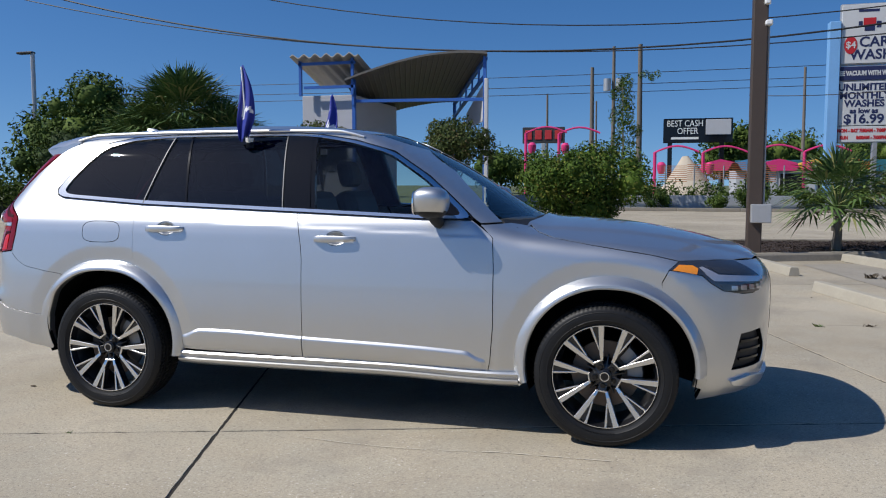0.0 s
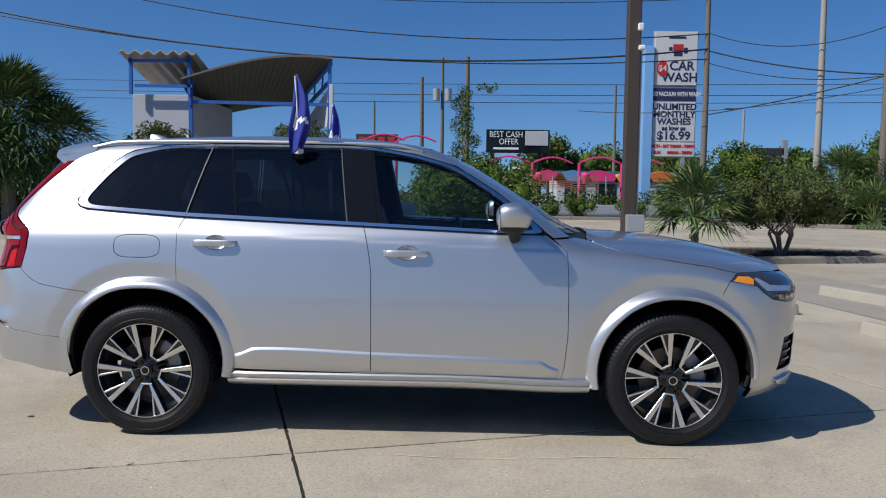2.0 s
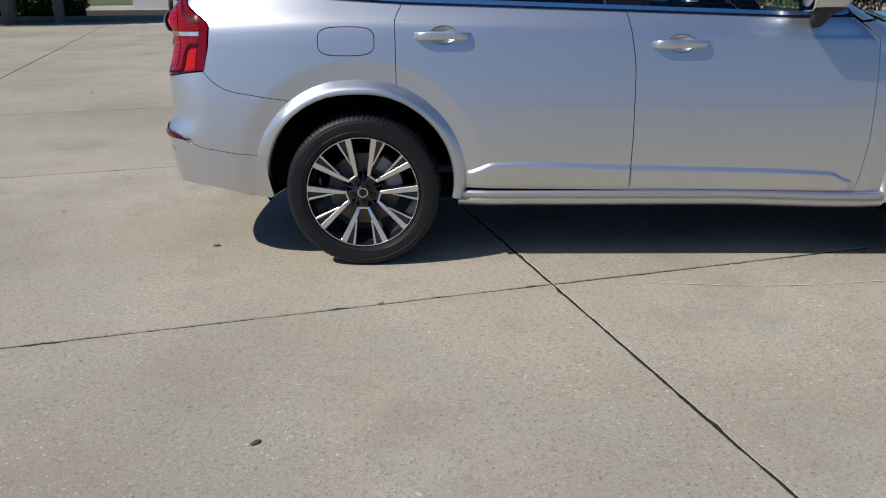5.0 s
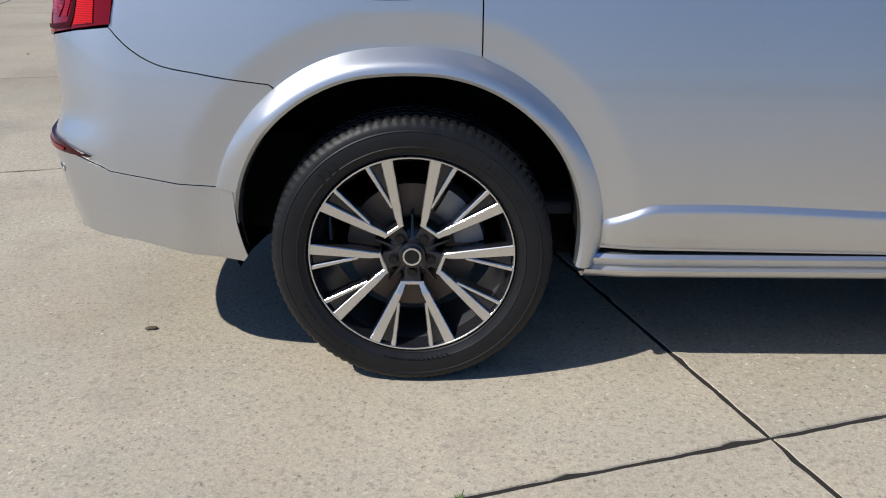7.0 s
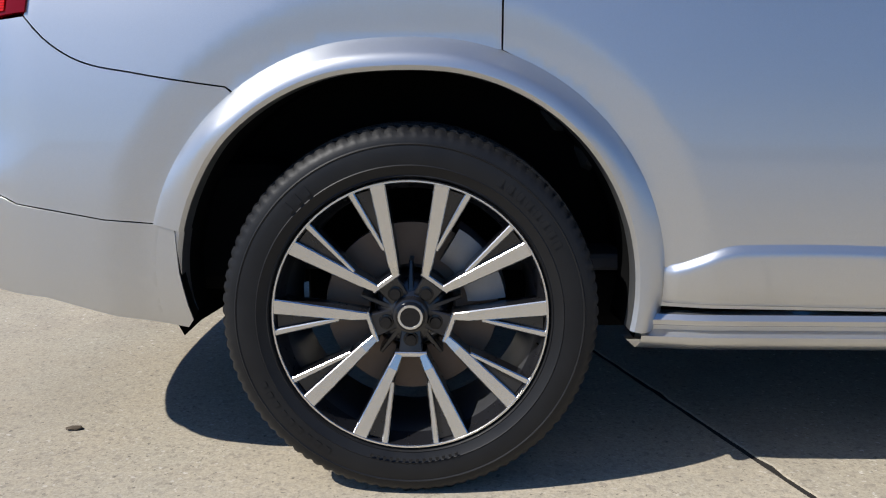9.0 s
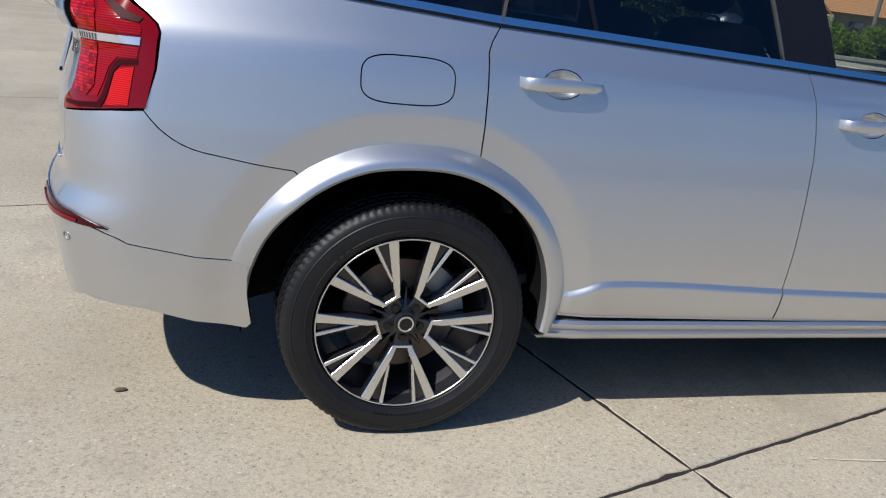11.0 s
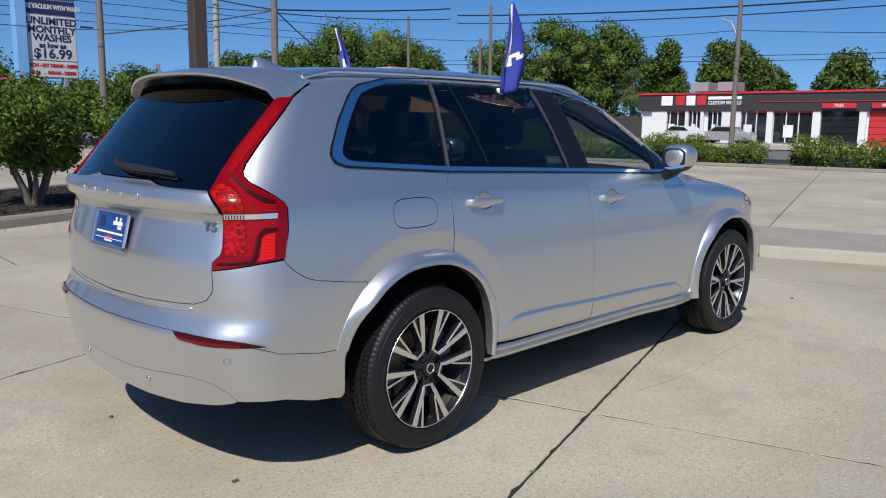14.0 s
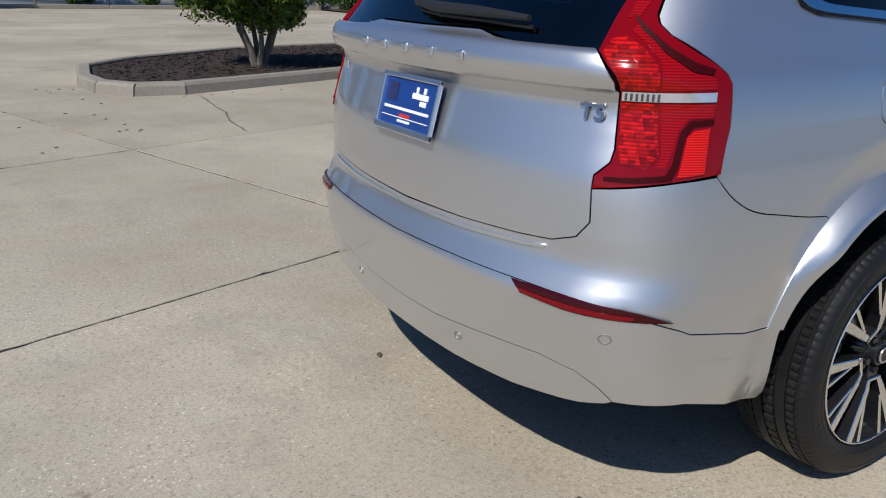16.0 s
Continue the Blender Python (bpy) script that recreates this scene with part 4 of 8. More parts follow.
# tail lamps: housing and the lens pieces that make up its pattern
lamp_outline = LAMP_OUT + LAMP_IN
for m in (False, True):
    lamp = panel("tail_lamp", "corner", lamp_outline, LAMP_RED, car, label="tall red tail lamp climbing the rear pillar", off=0.004, thick=0.03, mirror=m, step=0.02, gap=0.003)
    panel("stem_lens", "corner", [(-0.138, 1.266), (-0.112, 1.268), (-0.060, 1.352), (-0.006, 1.442), (0.034, 1.512), (0.012, 1.520), (-0.052, 1.440), (-0.106, 1.350)], LAMP_RIDGE, lamp, "dark ribbed stem lens", off=0.0058, thick=0.004, mirror=m, step=0.018, gap=0.001)
    panel("lens", "corner", [(-0.136, 1.124), (-0.150, 1.150), (-0.184, 1.196), (-0.168, 1.222), (-0.138, 1.232), (-0.096, 1.206), (-0.066, 1.174), (-0.060, 1.146), (-0.060, 1.124)], LAMP_GRID, lamp, "red lens over rows of light cells", off=0.0065, thick=0.004, mirror=m, step=0.015, gap=0.001)
    panel("lens", "corner", [(-0.134, 1.098), (-0.133, 1.0), (-0.124, 0.966), (-0.070, 0.959), (-0.048, 0.989), (-0.058, 1.098)], LAMP_GRID, lamp, "red lens over rows of light cells", off=0.0065, thick=0.004, mirror=m, step=0.015, gap=0.001)
    panel("light_strip", "corner", [(-0.134, 1.121), (-0.134, 1.101), (0.058, 1.103), (0.058, 1.123)], LAMP_CLEAR, lamp, "clear horizontal lamp strip", off=0.0072, thick=0.005, mirror=m, step=0.015, gap=0.0005)
    for k in range(7):
        a = -0.128 + 0.011 * k
        panel("strip_cell", "corner", [(a, 1.1185), (a, 1.1035), (a + 0.005, 1.1035), (a + 0.005, 1.1185)], LAMP_DARK, lamp, off=0.0082, thick=0.003, mirror=m, step=0.02, gap=0.0, lip=False)
    panel("lens", "corner", [(-0.056, 1.126), (-0.056, 1.150), (-0.062, 1.180), (-0.090, 1.212), (-0.128, 1.240), (-0.112, 1.258), (-0.054, 1.197), (0.006, 1.162), (0.046, 1.155), (0.056, 1.146), (0.057, 1.127)], LAMP_RIDGE, lamp, "ribbed red lens", off=0.006, thick=0.004, mirror=m, step=0.015, gap=0.001)
    panel("lens", "corner", [(-0.054, 1.098), (-0.044, 0.990), (-0.055, 0.962), (-0.032, 0.962), (-0.020, 1.000), (-0.012, 1.040), (0.006, 1.066), (0.056, 1.070), (0.058, 1.100)], LAMP_RIDGE, lamp, "ribbed red lens", off=0.006, thick=0.004, mirror=m, step=0.015, gap=0.001)
    panel("reflector", "corner", [(0.006, 1.030), (0.018, 1.043), (0.052, 1.050), (0.050, 0.952), (-0.008, 0.944), (-0.002, 0.968)], LAMP_BRIGHT, lamp, "bright red reflector block", off=0.0065, thick=0.004, mirror=m, step=0.012, gap=0.001)
    # near-black red strips paint the shadow lines of the lamp's creases
    panel("crease_shade", "corner", [(-0.128, 1.278), (-0.100, 1.252), (-0.045, 1.209), (0.010, 1.180), (0.050, 1.168), (0.046, 1.156), (0.004, 1.163), (-0.054, 1.199), (-0.107, 1.244)], LAMP_LINE, lamp, off=0.0064, thick=0.004, mirror=m, step=0.015, gap=0.0)
    panel("crease_shade", "corner", [(0.058, 1.068), (0.010, 1.064), (-0.008, 1.040), (-0.019, 0.972), (-0.030, 0.950), (-0.100, 0.941), (-0.157, 0.937), (-0.157, 0.928), (-0.090, 0.930), (-0.018, 0.938), (-0.006, 0.965), (0.003, 1.030), (0.017, 1.050), (0.058, 1.056)], LAMP_LINE, lamp, off=0.0062, thick=0.004, mirror=m, step=0.015, gap=0.0)

# tailgate
half = convert(LAMP_IN[::-1], "corner", "rear")
def rear_q(y, z):
    """A place on the rear, named by its y (to the right) and z."""
    return tuple(reproject(drop_on("back", [(-y, z)]), "rear")[0])


gate_low = [(0.0, 0.742), rear_q(0.30, 0.750), rear_q(0.50, 0.760), rear_q(0.60, 0.768), rear_q(0.665, 0.790), rear_q(0.695, 0.830)]
gate_side = half[:8]
gate_top = [rear_q(0.43, 1.203), rear_q(0.345, 1.212), rear_q(0.27, 1.226), (0.0, 1.224)]
right = gate_low[1:] + gate_side + gate_top[:-1]
gate_outline = [gate_low[0]] + right + [gate_top[-1]] + [(-a, z) for a, z in right[::-1]]


def gate_relief(q):
    """The sharp shelf above the number plate."""
    z, a = q[:, 1], np.abs(q[:, 0])
    line = 1.108 + 0.016 * (a / 0.8)
    return 0.020 * smooth(-0.003, 0.008, z - line) * smooth(1.215, 1.19, z)


gate = panel("tailgate", "rear", gate_outline, PAINT, car, relief=gate_relief, step=0.014)
glass_side = convert(LAMP_IN[:5], "corner", "rear")[::-1]
glass_right = [rear_q(0.25, 1.232), rear_q(0.335, 1.220), rear_q(0.42, 1.208)] + glass_side + [rear_q(0.30, 1.60)]
rear_window = [(0.0, 1.230)] + glass_right + [(0.0, 1.605)] + [(-a, z) for a, z in glass_right[::-1]]
panel("rear_window", "rear", rear_window, GLASS_REAR, gate, label="dark tinted rear window", off=-0.006, gap=0.0, lip=False, step=0.05)

# five small chrome marks, a plate and the engine badge
for y in (0.255, 0.128, 0.0, -0.132, -0.268):
    bm = bmesh.new()
    p = drop_on("rear", [rear_q(abs(y), 1.163)])[0]
    box_bm((0.008, 0.030, 0.024), (p[0] - 0.023, y, 1.151), 0.004, bm=bm)
    part("chrome_mark", bm, CHROME, gate, "small raised chrome mark")
SLOPE = Matrix.Translation((-1.028, 0, 1.004)) @ Matrix.Rotation(radians(14), 4, "Y")
frame_bm = bmesh.new()
for w, h, y, z in ((0.318, 0.014, 0, 0.076), (0.318, 0.020, 0, -0.074), (0.012, 0.166, 0.153, 0), (0.012, 0.166, -0.153, 0)):
    box_bm((0.012, w, h), (-0.004, y, z - h / 2), 0.003, bm=frame_bm)
frame_bm.transform(SLOPE)
plate = part("number_plate", (lambda b: (b.transform(SLOPE), b)[1])(box_bm((0.006, 0.300, 0.150), (0, 0, -0.075), 0.002)), PLATEBLUE, gate, "blue dealer plate in a chrome frame")
part("plate_frame", frame_bm, CHROME, plate, "chrome plate frame")
for y, z, w, h, mat in ((-0.065, 0.028, 0.086, 0.016, WHITE), (-0.085, 0.010, 0.034, 0.014, WHITE), (-0.045, 0.044, 0.012, 0.018, WHITE), (-0.085, 0.046, 0.014, 0.016, WHITE), (0.0, -0.016, 0.250, 0.008, WHITE), (0.0, -0.034, 0.060, 0.010, SHOPRED), (0.0, -0.050, 0.070, 0.007, WHITE), (0.0, -0.041, 0.260, 0.0025, WHITE), (0.09, 0.03, 0.05, 0.05, NAVY)):
    b = box_bm((0.002, w, h), (-0.0042, y, z - h / 2))
    b.transform(SLOPE)
    part("plate_print", b, mat, plate)
bt = drop_on("rear", [rear_q(0.648, 1.066)])[0]
nb = form_normal(np.array([bt]))[0]
zaxis, xaxis = Vector(nb), Vector((-nb[1], nb[0], 0)).normalized() * -1
xaxis = Vector((0, 0, 1)).cross(zaxis).normalized()
badge = Matrix((xaxis, zaxis.cross(xaxis), zaxis)).transposed().to_4x4()
text_part("T5", 0.046, BADGE, gate, Matrix.Translation(Vector(bt) + zaxis * 0.006) @ badge, "engine_badge", "chrome T5 badge", 0.002, wide=1.35, bold=0.001)
lb = drop_on("rear", [(-a, z) for a, z in [rear_q(0.60, 1.062)]])[0]
bm = box_bm((0.004, 0.085, 0.026), (lb[0] - 0.003, lb[1], lb[2] - 0.013), 0.002, turn=radians(-16))
part("model_badge", bm, CHROME, gate, "small chrome badge")

# rear wiper
wp = [drop_on("rear", [(-a if y > 0 else a, z)])[0] for y, (a, z) in ((y, rear_q(abs(y), z)) for y, z in ((0.12, 1.300), (0.06, 1.272), (-0.06, 1.262), (-0.25, 1.258), (-0.44, 1.250)))]
wiper = part("rear_wiper", tube_bm([Vector(p) + Vector((-0.020, 0, 0.008)) for p in wp], [0.006, 0.012, 0.016, 0.014, 0.008], 8), PLASTIC, gate, "black rear wiper arm", smooth=True)
part("blade", tube_bm([Vector(p) + Vector((-0.010, 0, -0.012)) for p in wp[1:]], 0.006, 6), PLASTIC, wiper)

# spoiler over the rear window
bm = bmesh.new()
rows = []
for k in range(33):
    u = -1 + 2 * k / 32
    y = 0.606 * u
    tipx, tipz = -0.752 + 0.115 * abs(u) ** 2.4, 1.668 - 0.075 * abs(u) ** 3.0
    fx = -0.40 - 0.06 * (1 - abs(u) ** 4)
    yf = 0.580 * u
    fz = drop_on("top", [(fx, yf)])[0][2] + 0.003
    mx = fx + 0.5 * (tipx - fx)
    mz = fz + 0.5 * (tipz - fz) + 0.012 * (1 - abs(u) ** 6)
    lowz = tipz - 0.022
    ux, uz = -0.60 + 0.05 * abs(u) ** 2, 1.560 - 0.012 * abs(u) ** 2
    rows.append([bm.verts.new(v) for v in ((fx, yf, fz), (fx + 0.25 * (tipx - fx), yf + 0.25 * (y - yf), fz + 0.25 * (tipz - fz) + 0.010), (mx, (y + yf) / 2, mz), (fx + 0.8 * (tipx - fx), y, mz + 0.6 * (tipz - mz) + 0.004), (tipx, y, tipz), (tipx + 0.004, y, tipz - 0.010), (tipx + 0.016, y, lowz), (-0.64 + 0.05 * abs(u) ** 2, y, tipz - 0.052), (ux, y, uz))])
for a, b in zip(rows, rows[1:]):
    for i in range(8):
        bm.faces.new((a[i], b[i], b[i + 1], a[i + 1])).material_index = 1 if i >= 5 else 0
for r in (rows[0], rows[-1]):
    bm.faces.new(r)
part("roof_spoiler", bm, [PAINT, GLOSSBLACK], gate, "silver roof spoiler with black underside", smooth=True)

# rear bumper: upper cover, lower cover and the skirt with its round sensors
def rq(points):
    return [rear_q(y, z) for y, z in points]


flare_r = convert(arch_arc(C0, RA - 0.012, 128, 165, 8), "side", "rear")
BLINE = [(0.0, 0.650), *rq([(0.30, 0.656), (0.55, 0.658), (0.70, 0.655), (0.80, 0.640)])] + convert([(-0.800, 0.598), (-0.775, 0.586), (-0.60, 0.558), (-0.464, 0.546)], "side", "rear")
cover_r = BLINE[1:] + flare_r[::-1] + convert(seam_bumper[::-1], "side", "rear") + convert([(0.0, 0.934), (-0.10, 0.918)], "corner", "rear") + [half[0]] + gate_low[:0:-1]
bumper = panel("rear_bumper", "rear", [(0.0, 0.650)] + cover_r + [(0.0, 0.740)] + [(-a, z) for a, z in cover_r[::-1]], PAINT, car, label="silver rear bumper", step=0.03, gap=0.0012)
SKIRT = [(0.0, 0.440), *rq([(0.20, 0.446), (0.45, 0.472), (0.60, 0.482), (0.70, 0.470), (0.745, 0.440), (0.770, 0.404)])]
end_r = convert([(-0.462, 0.546), (-0.460, 0.45), (-0.444, 0.348), (-0.458, 0.330), (-0.60, 0.356), (-0.74, 0.394)], "side", "rear")
low_r = SKIRT[1:] + end_r[::-1] + BLINE[-2:0:-1]
panel("lower_bumper", "rear", [(0.0, 0.440)] + low_r + [(0.0, 0.650)] + [(-a, z) for a, z in low_r[::-1]], PAINT, bumper, off=0.004, step=0.03, gap=0.001)
sk = SKIRT[1:] + [(rear_q(0.755, 0.40)[0], 0.394), (rear_q(0.70, 0.39)[0], 0.380), (rear_q(0.5, 0.36)[0], 0.352), (rear_q(0.25, 0.35)[0], 0.337)]
panel("skirt", "rear", [(0.0, 0.440)] + sk[::1] + [(0.0, 0.332)] + [(-a, z) for a, z in sk[::-1]], PAINT, bumper, off=0.003, step=0.03, gap=0.0018)
refl = rq([(0.525, 0.656), (0.68, 0.657), (0.79, 0.650), (0.815, 0.644)]) + convert([(-0.822, 0.622)], "side", "rear") + rq([(0.79, 0.624), (0.68, 0.625), (0.56, 0.632)])
refl_lens = rq([(0.549, 0.6425), (0.68, 0.6395), (0.79, 0.6375), (0.810, 0.636)]) + rq([(0.808, 0.628), (0.79, 0.6265), (0.68, 0.628), (0.563, 0.6345)])
for m in (False, True):
    lens = panel("reflector", "rear", refl, LAMP_DEEP, bumper, "long dark red reflector", off=0.0075, thick=0.006, mirror=m, step=0.02, gap=0.0)
    panel("reflector_lens", "rear", refl_lens, LAMP_DIM, lens, "red ribbed reflector strip", off=0.0100, thick=0.004, mirror=m, step=0.02, gap=0.0)
for y, z in ((0.765, 0.572), (0.30, 0.415), (-0.30, 0.415), (-0.765, 0.572)):
    a, _ = rear_q(abs(y), z)
    a = math.copysign(a, y)
    ring = [(a + 0.013 * math.cos(t), z + 0.013 * math.sin(t)) for t in (2 * math.pi * k / 16 for k in range(16))]
    hole = [(a + 0.010 * math.cos(t), z + 0.010 * math.sin(t)) for t in (2 * math.pi * k / 16 for k in range(16))]
    panel("sensor", "rear", ring, CALIPER, bumper, "round parking sensor ring", holes=[hole], off=0.0055, thick=0.004, step=0.006, gap=0.0)
strip = [rear_q(0.0, 0.728)] + rq([(0.30, 0.735), (0.52, 0.746), (0.585, 0.752)]) + rq([(0.585, 0.745), (0.52, 0.737), (0.30, 0.724)]) + [(0.0, 0.717)]
for m in (False, True):
    panel("loading_strip", "rear", strip, CHROME, bumper, "bright loading edge strip", off=0.006, thick=0.006, mirror=m, step=0.02, gap=0.0)

# front bumper, headlamps and grille
def nq(points):
    p = np.asarray(points, float)
    return [tuple(v) for v in np.stack([np.arctan2(-p[:, 1], p[:, 0] - NOSE_C) * NOSE_R, p[:, 2]], -1)]


hood_front = drop_on("top", hood_edge[-7:])
lamp_nose = nq([(3.297, -0.865, 0.933)] + [tuple(v) for v in hood_front[:4]] + [(3.745, -0.572, 0.888), (3.735, -0.597, 0.825), (3.711, -0.645, 0.806), (3.66, -0.71, 0.806), (3.563, -0.786, 0.825), (3.50, -0.815, 0.865), (3.459, -0.827, 0.904), (3.40, -0.84, 0.918)])
arch_n = convert(arch_arc(C1, RA - 0.012, -22, 58, 12), "side", "nose")
vent = nq([(3.655, -0.715, 0.596), (3.76, -0.58, 0.61), (3.79, -0.50, 0.50), (3.76, -0.52, 0.42), (3.60, -0.718, 0.408)])
right = [arch_n[0]] + arch_n + convert([(3.262, 0.865), (3.295, 0.930)], "side", "nose") + lamp_nose[:-9:-1] + nq([tuple(v) for v in hood_front[3:6]])
bump_outline = [(0.0, 0.285), (0.45, 0.280), (0.72, 0.262)] + right[1:] + [(0.0, float(hood_front[6][2]))] + [(-a, z) for a, z in right[:0:-1]] + [(-0.72, 0.262), (-0.45, 0.280)]
nose = panel("front_bumper", "nose", bump_outline, PAINT, car, label="silver front bumper with dark side vents", holes=[vent, [(-a, z) for a, z in vent[::-1]]], step=0.032)
for m in (False, True):
    panel("vent", "nose", vent, PLASTIC, nose, "slatted black side vent", off=-0.025, lip=False, mirror=m, step=0.02, gap=-0.004)
    for k in range(3):
        z0 = 0.45 + 0.048 * k
        panel("slat", "nose", [(vent[0][0] - 0.012, z0), (vent[2][0] + 0.02, z0), (vent[2][0] + 0.02, z0 + 0.012), (vent[0][0] - 0.012, z0 + 0.012)], GLOSSBLACK, nose, off=-0.012, thick=0.01, mirror=m, step=0.03, gap=0.0)
    hl = panel("headlamp", "nose", lamp_nose, LAMP_DARK, car, label="swept headlamp with amber corner", off=0.003, thick=0.02, mirror=m, step=0.02)
    panel("amber_corner", "nose", [(1.010, 0.930), (0.977, 0.957), (0.912, 0.954), (0.890, 0.938), (0.903, 0.909)], AMBER, hl, "amber corner lens", off=0.0055, thick=0.003, mirror=m, step=0.015, gap=0.001)
    panel("upper_lens", "nose", [(0.850, 0.950), (0.66, 0.929), (0.545, 0.893), (0.800, 0.913)], LAMP_UPPER, hl, "dark glossy upper lens", off=0.0052, thick=0.003, mirror=m, step=0.02, gap=0.001)
    panel("light_bar", "nose", [(0.884, 0.943), (0.868, 0.946), (0.800, 0.906), (0.520, 0.884), (0.530, 0.860), (0.827, 0.876), (0.858, 0.905)], LAMP_CLEAR, hl, "white daytime light bar", off=0.0060, thick=0.003, mirror=m, step=0.015, gap=0.0)
    panel("lower_lens", "nose", [(0.805, 0.864), (0.545, 0.849), (0.570, 0.815), (0.620, 0.811), (0.785, 0.828)], LAMP_UPPER, hl, "lower projector lens", off=0.0052, thick=0.003, mirror=m, step=0.015, gap=0.001)
    for k in range(4):
        a = 0.745 - 0.052 * k
        panel("projector", "nose", [(a, 0.850), (a - 0.034, 0.848), (a - 0.034, 0.824), (a, 0.826)], LAMP_CLEAR, hl, off=0.0062, thick=0.003, mirror=m, step=0.02, gap=0.0)
gr = nq([(3.80, -0.30, 0.88), (3.80, -0.28, 0.62)])
panel("grille", "nose", [gr[0], gr[1], (0.25, 0.56), (-0.25, 0.56), (-gr[1][0], gr[1][1]), (-gr[0][0], gr[0][1])], GLOSSBLACK, nose, "black front grille", off=0.002, thick=0.01, step=0.04, gap=0.0)
lip = convert([(3.44, 0.30), (3.50, 0.335)], "side", "nose")
panel("front_lip", "nose", [(0.0, 0.300), (0.55, 0.300), (0.70, 0.330), (0.72, 0.352), (0.60, 0.372), (0.40, 0.345), (0.0, 0.340), (-0.40, 0.345), (-0.60, 0.372), (-0.72, 0.352), (-0.70, 0.330), (-0.55, 0.300)], CHROME, nose, "bright lower bumper lip", off=0.018, thick=0.03, step=0.03, gap=0.0)

# wheel arch trims and wells
def arch_trim(cx, cz, a0, a1, mirror, flare=True):
    s = 1 if mirror else -1
    bm, rows = bmesh.new(), []
    n = 56
    for k in range(n + 1):
        a = radians(a0 + (a1 - a0) * k / n)
        c, q = math.cos(a), math.sin(a)
        ax = cx + float(arch_shift(cx, c))
        edge = drop_on("side", [(ax + RA * c, max(cz + RA * q, 0.27))])[0][1]
        full = min(-0.932 + 0.030 * max(0.0, abs(c) - 0.70) / 0.30, edge - 0.022) if flare else edge - 0.002
        if flare and cx < 1:
            fade = float(smooth(-0.72, -0.97, c))
            full += (edge - 0.010 - full) * fade
        ring = []
        for r, y in ((RA + 0.006, edge + 0.010), (RA + 0.003, edge - 0.004), (RA - 0.008, edge + 0.35 * (full - edge) - 0.004), (RA - 0.024, edge + 0.82 * (full - edge)), (RA - 0.036, full), (RA - 0.050, full - 0.001), (RA - 0.058, full + 0.006), (RA - 0.060, full + 0.05), (RA - 0.052, -0.70)):
            ring.append(bm.verts.new((ax + r * c, s * -y, max(cz + r * q, 0.262))))
        rows.append(ring)
    for a, b in zip(rows, rows[1:]):
        for i in range(8):
            bm.faces.new((a[i], b[i], b[i + 1], a[i + 1])).material_index = 1 if i == 7 else 0
    return part("wheel_arch_trim" if flare else "bumper_lip", bm, [PAINT, WELL_SEAM], car, "silver wheel arch flare" if flare else "", smooth=True)


for mirror in (False, True):
    arch_trim(*C0, -11, 165, mirror)
    arch_trim(*C0, 165, 190, mirror, False)
    arch_trim(*C1, -3, 193, mirror)
    arch_trim(*C1, -13, -3, mirror, False)
    s = 1 if mirror else -1
    for cx, cz in ARCHES:
        bm, rows = bmesh.new(), []
        for k in range(33):
            a = radians(-15 + (213 if cx < 1 else 218) * k / 32)
            rows.append([bm.verts.new((cx + float(arch_shift(cx, math.cos(a))) + r * math.cos(a), s * y, max(cz + r * math.sin(a), 0.31 if cx < 1 else 0.22))) for r, y in ((0.452 if cx < 1 else 0.43, 0.835), (0.452, 0.72), (0.43, 0.58), (0.05, 0.56))])
        for a, b in zip(rows, rows[1:]):
            for i in range(3):
                bm.faces.new((a[i], b[i], b[i + 1], a[i + 1]))
        part("wheel_well", bm, WELL_SEAM, car, "dark wheel well liner", smooth=True)
    # sill below the doors
    bm, rows = bmesh.new(), []
    prof = ((0.862, 0.376), (0.884, 0.373), (0.892, 0.363), (0.886, 0.352), (0.874, 0.347), (0.872, 0.338), (0.886, 0.327), (0.884, 0.318), (0.868, 0.303), (0.84, 0.288), (0.70, 0.272))
    for k in range(40):
        u = k / 39
        x = 0.462 + u * 2.063
        tuck = 0.012 * (smooth(0.06, 0, u) + smooth(0.94, 1, u))
        rise = 0.022 * smooth(0.62, 0.92, u)
        rows.append([bm.verts.new((x, s * (y - tuck), z - rise * 0.7)) for i, (y, z) in enumerate(prof)])
    for a, b in zip(rows, rows[1:]):
        for i in range(len(prof) - 1):
            bm.faces.new((a[i], b[i], b[i + 1], a[i + 1]))
    part("sill", bm, PAINT, car, "silver side sill", smooth=True)

# floor pan, cabin and seats
part("underbody", box_bm((3.5, 1.28, 0.16), (1.5, 0, 0.27), 0.03), WELL_SEAM, car, "dark underbody")
# plain box added to keep sun from leaking through the hollow tail
part("rear_underbody", box_bm((0.68, 1.36, 0.30), (-0.62, 0, 0.36), 0.04), WELL_SEAM, car)
inner = bmesh.new()
box_bm((2.55, 1.40, 0.04), (1.0, 0, 0.42), 0.01, bm=inner)
part("cabin_floor", inner, CABIN, car)
for y in (-0.835, 0.835):
    part("door_lining", box_bm((1.75, 0.05, 0.70), (1.425, y * 0.94, 0.44), 0.02), CABIN, car)
    part("side_lining", box_bm((0.64, 0.05, 0.22), (0.22, y * 0.94, 0.92), 0.02), CABIN, car)
part("cargo_cover", box_bm((0.75, 1.25, 0.06), (-0.45, 0, 1.00), 0.02), CABIN, car)
dash = prism_bm([(1.95, 0.70), (1.90, 1.00), (1.98, 1.10), (2.30, 1.14), (2.52, 1.13), (2.52, 0.70)], -0.74, 0.74, bevel=0.03)
part("dashboard", dash, CABIN, car, "dark dashboard")
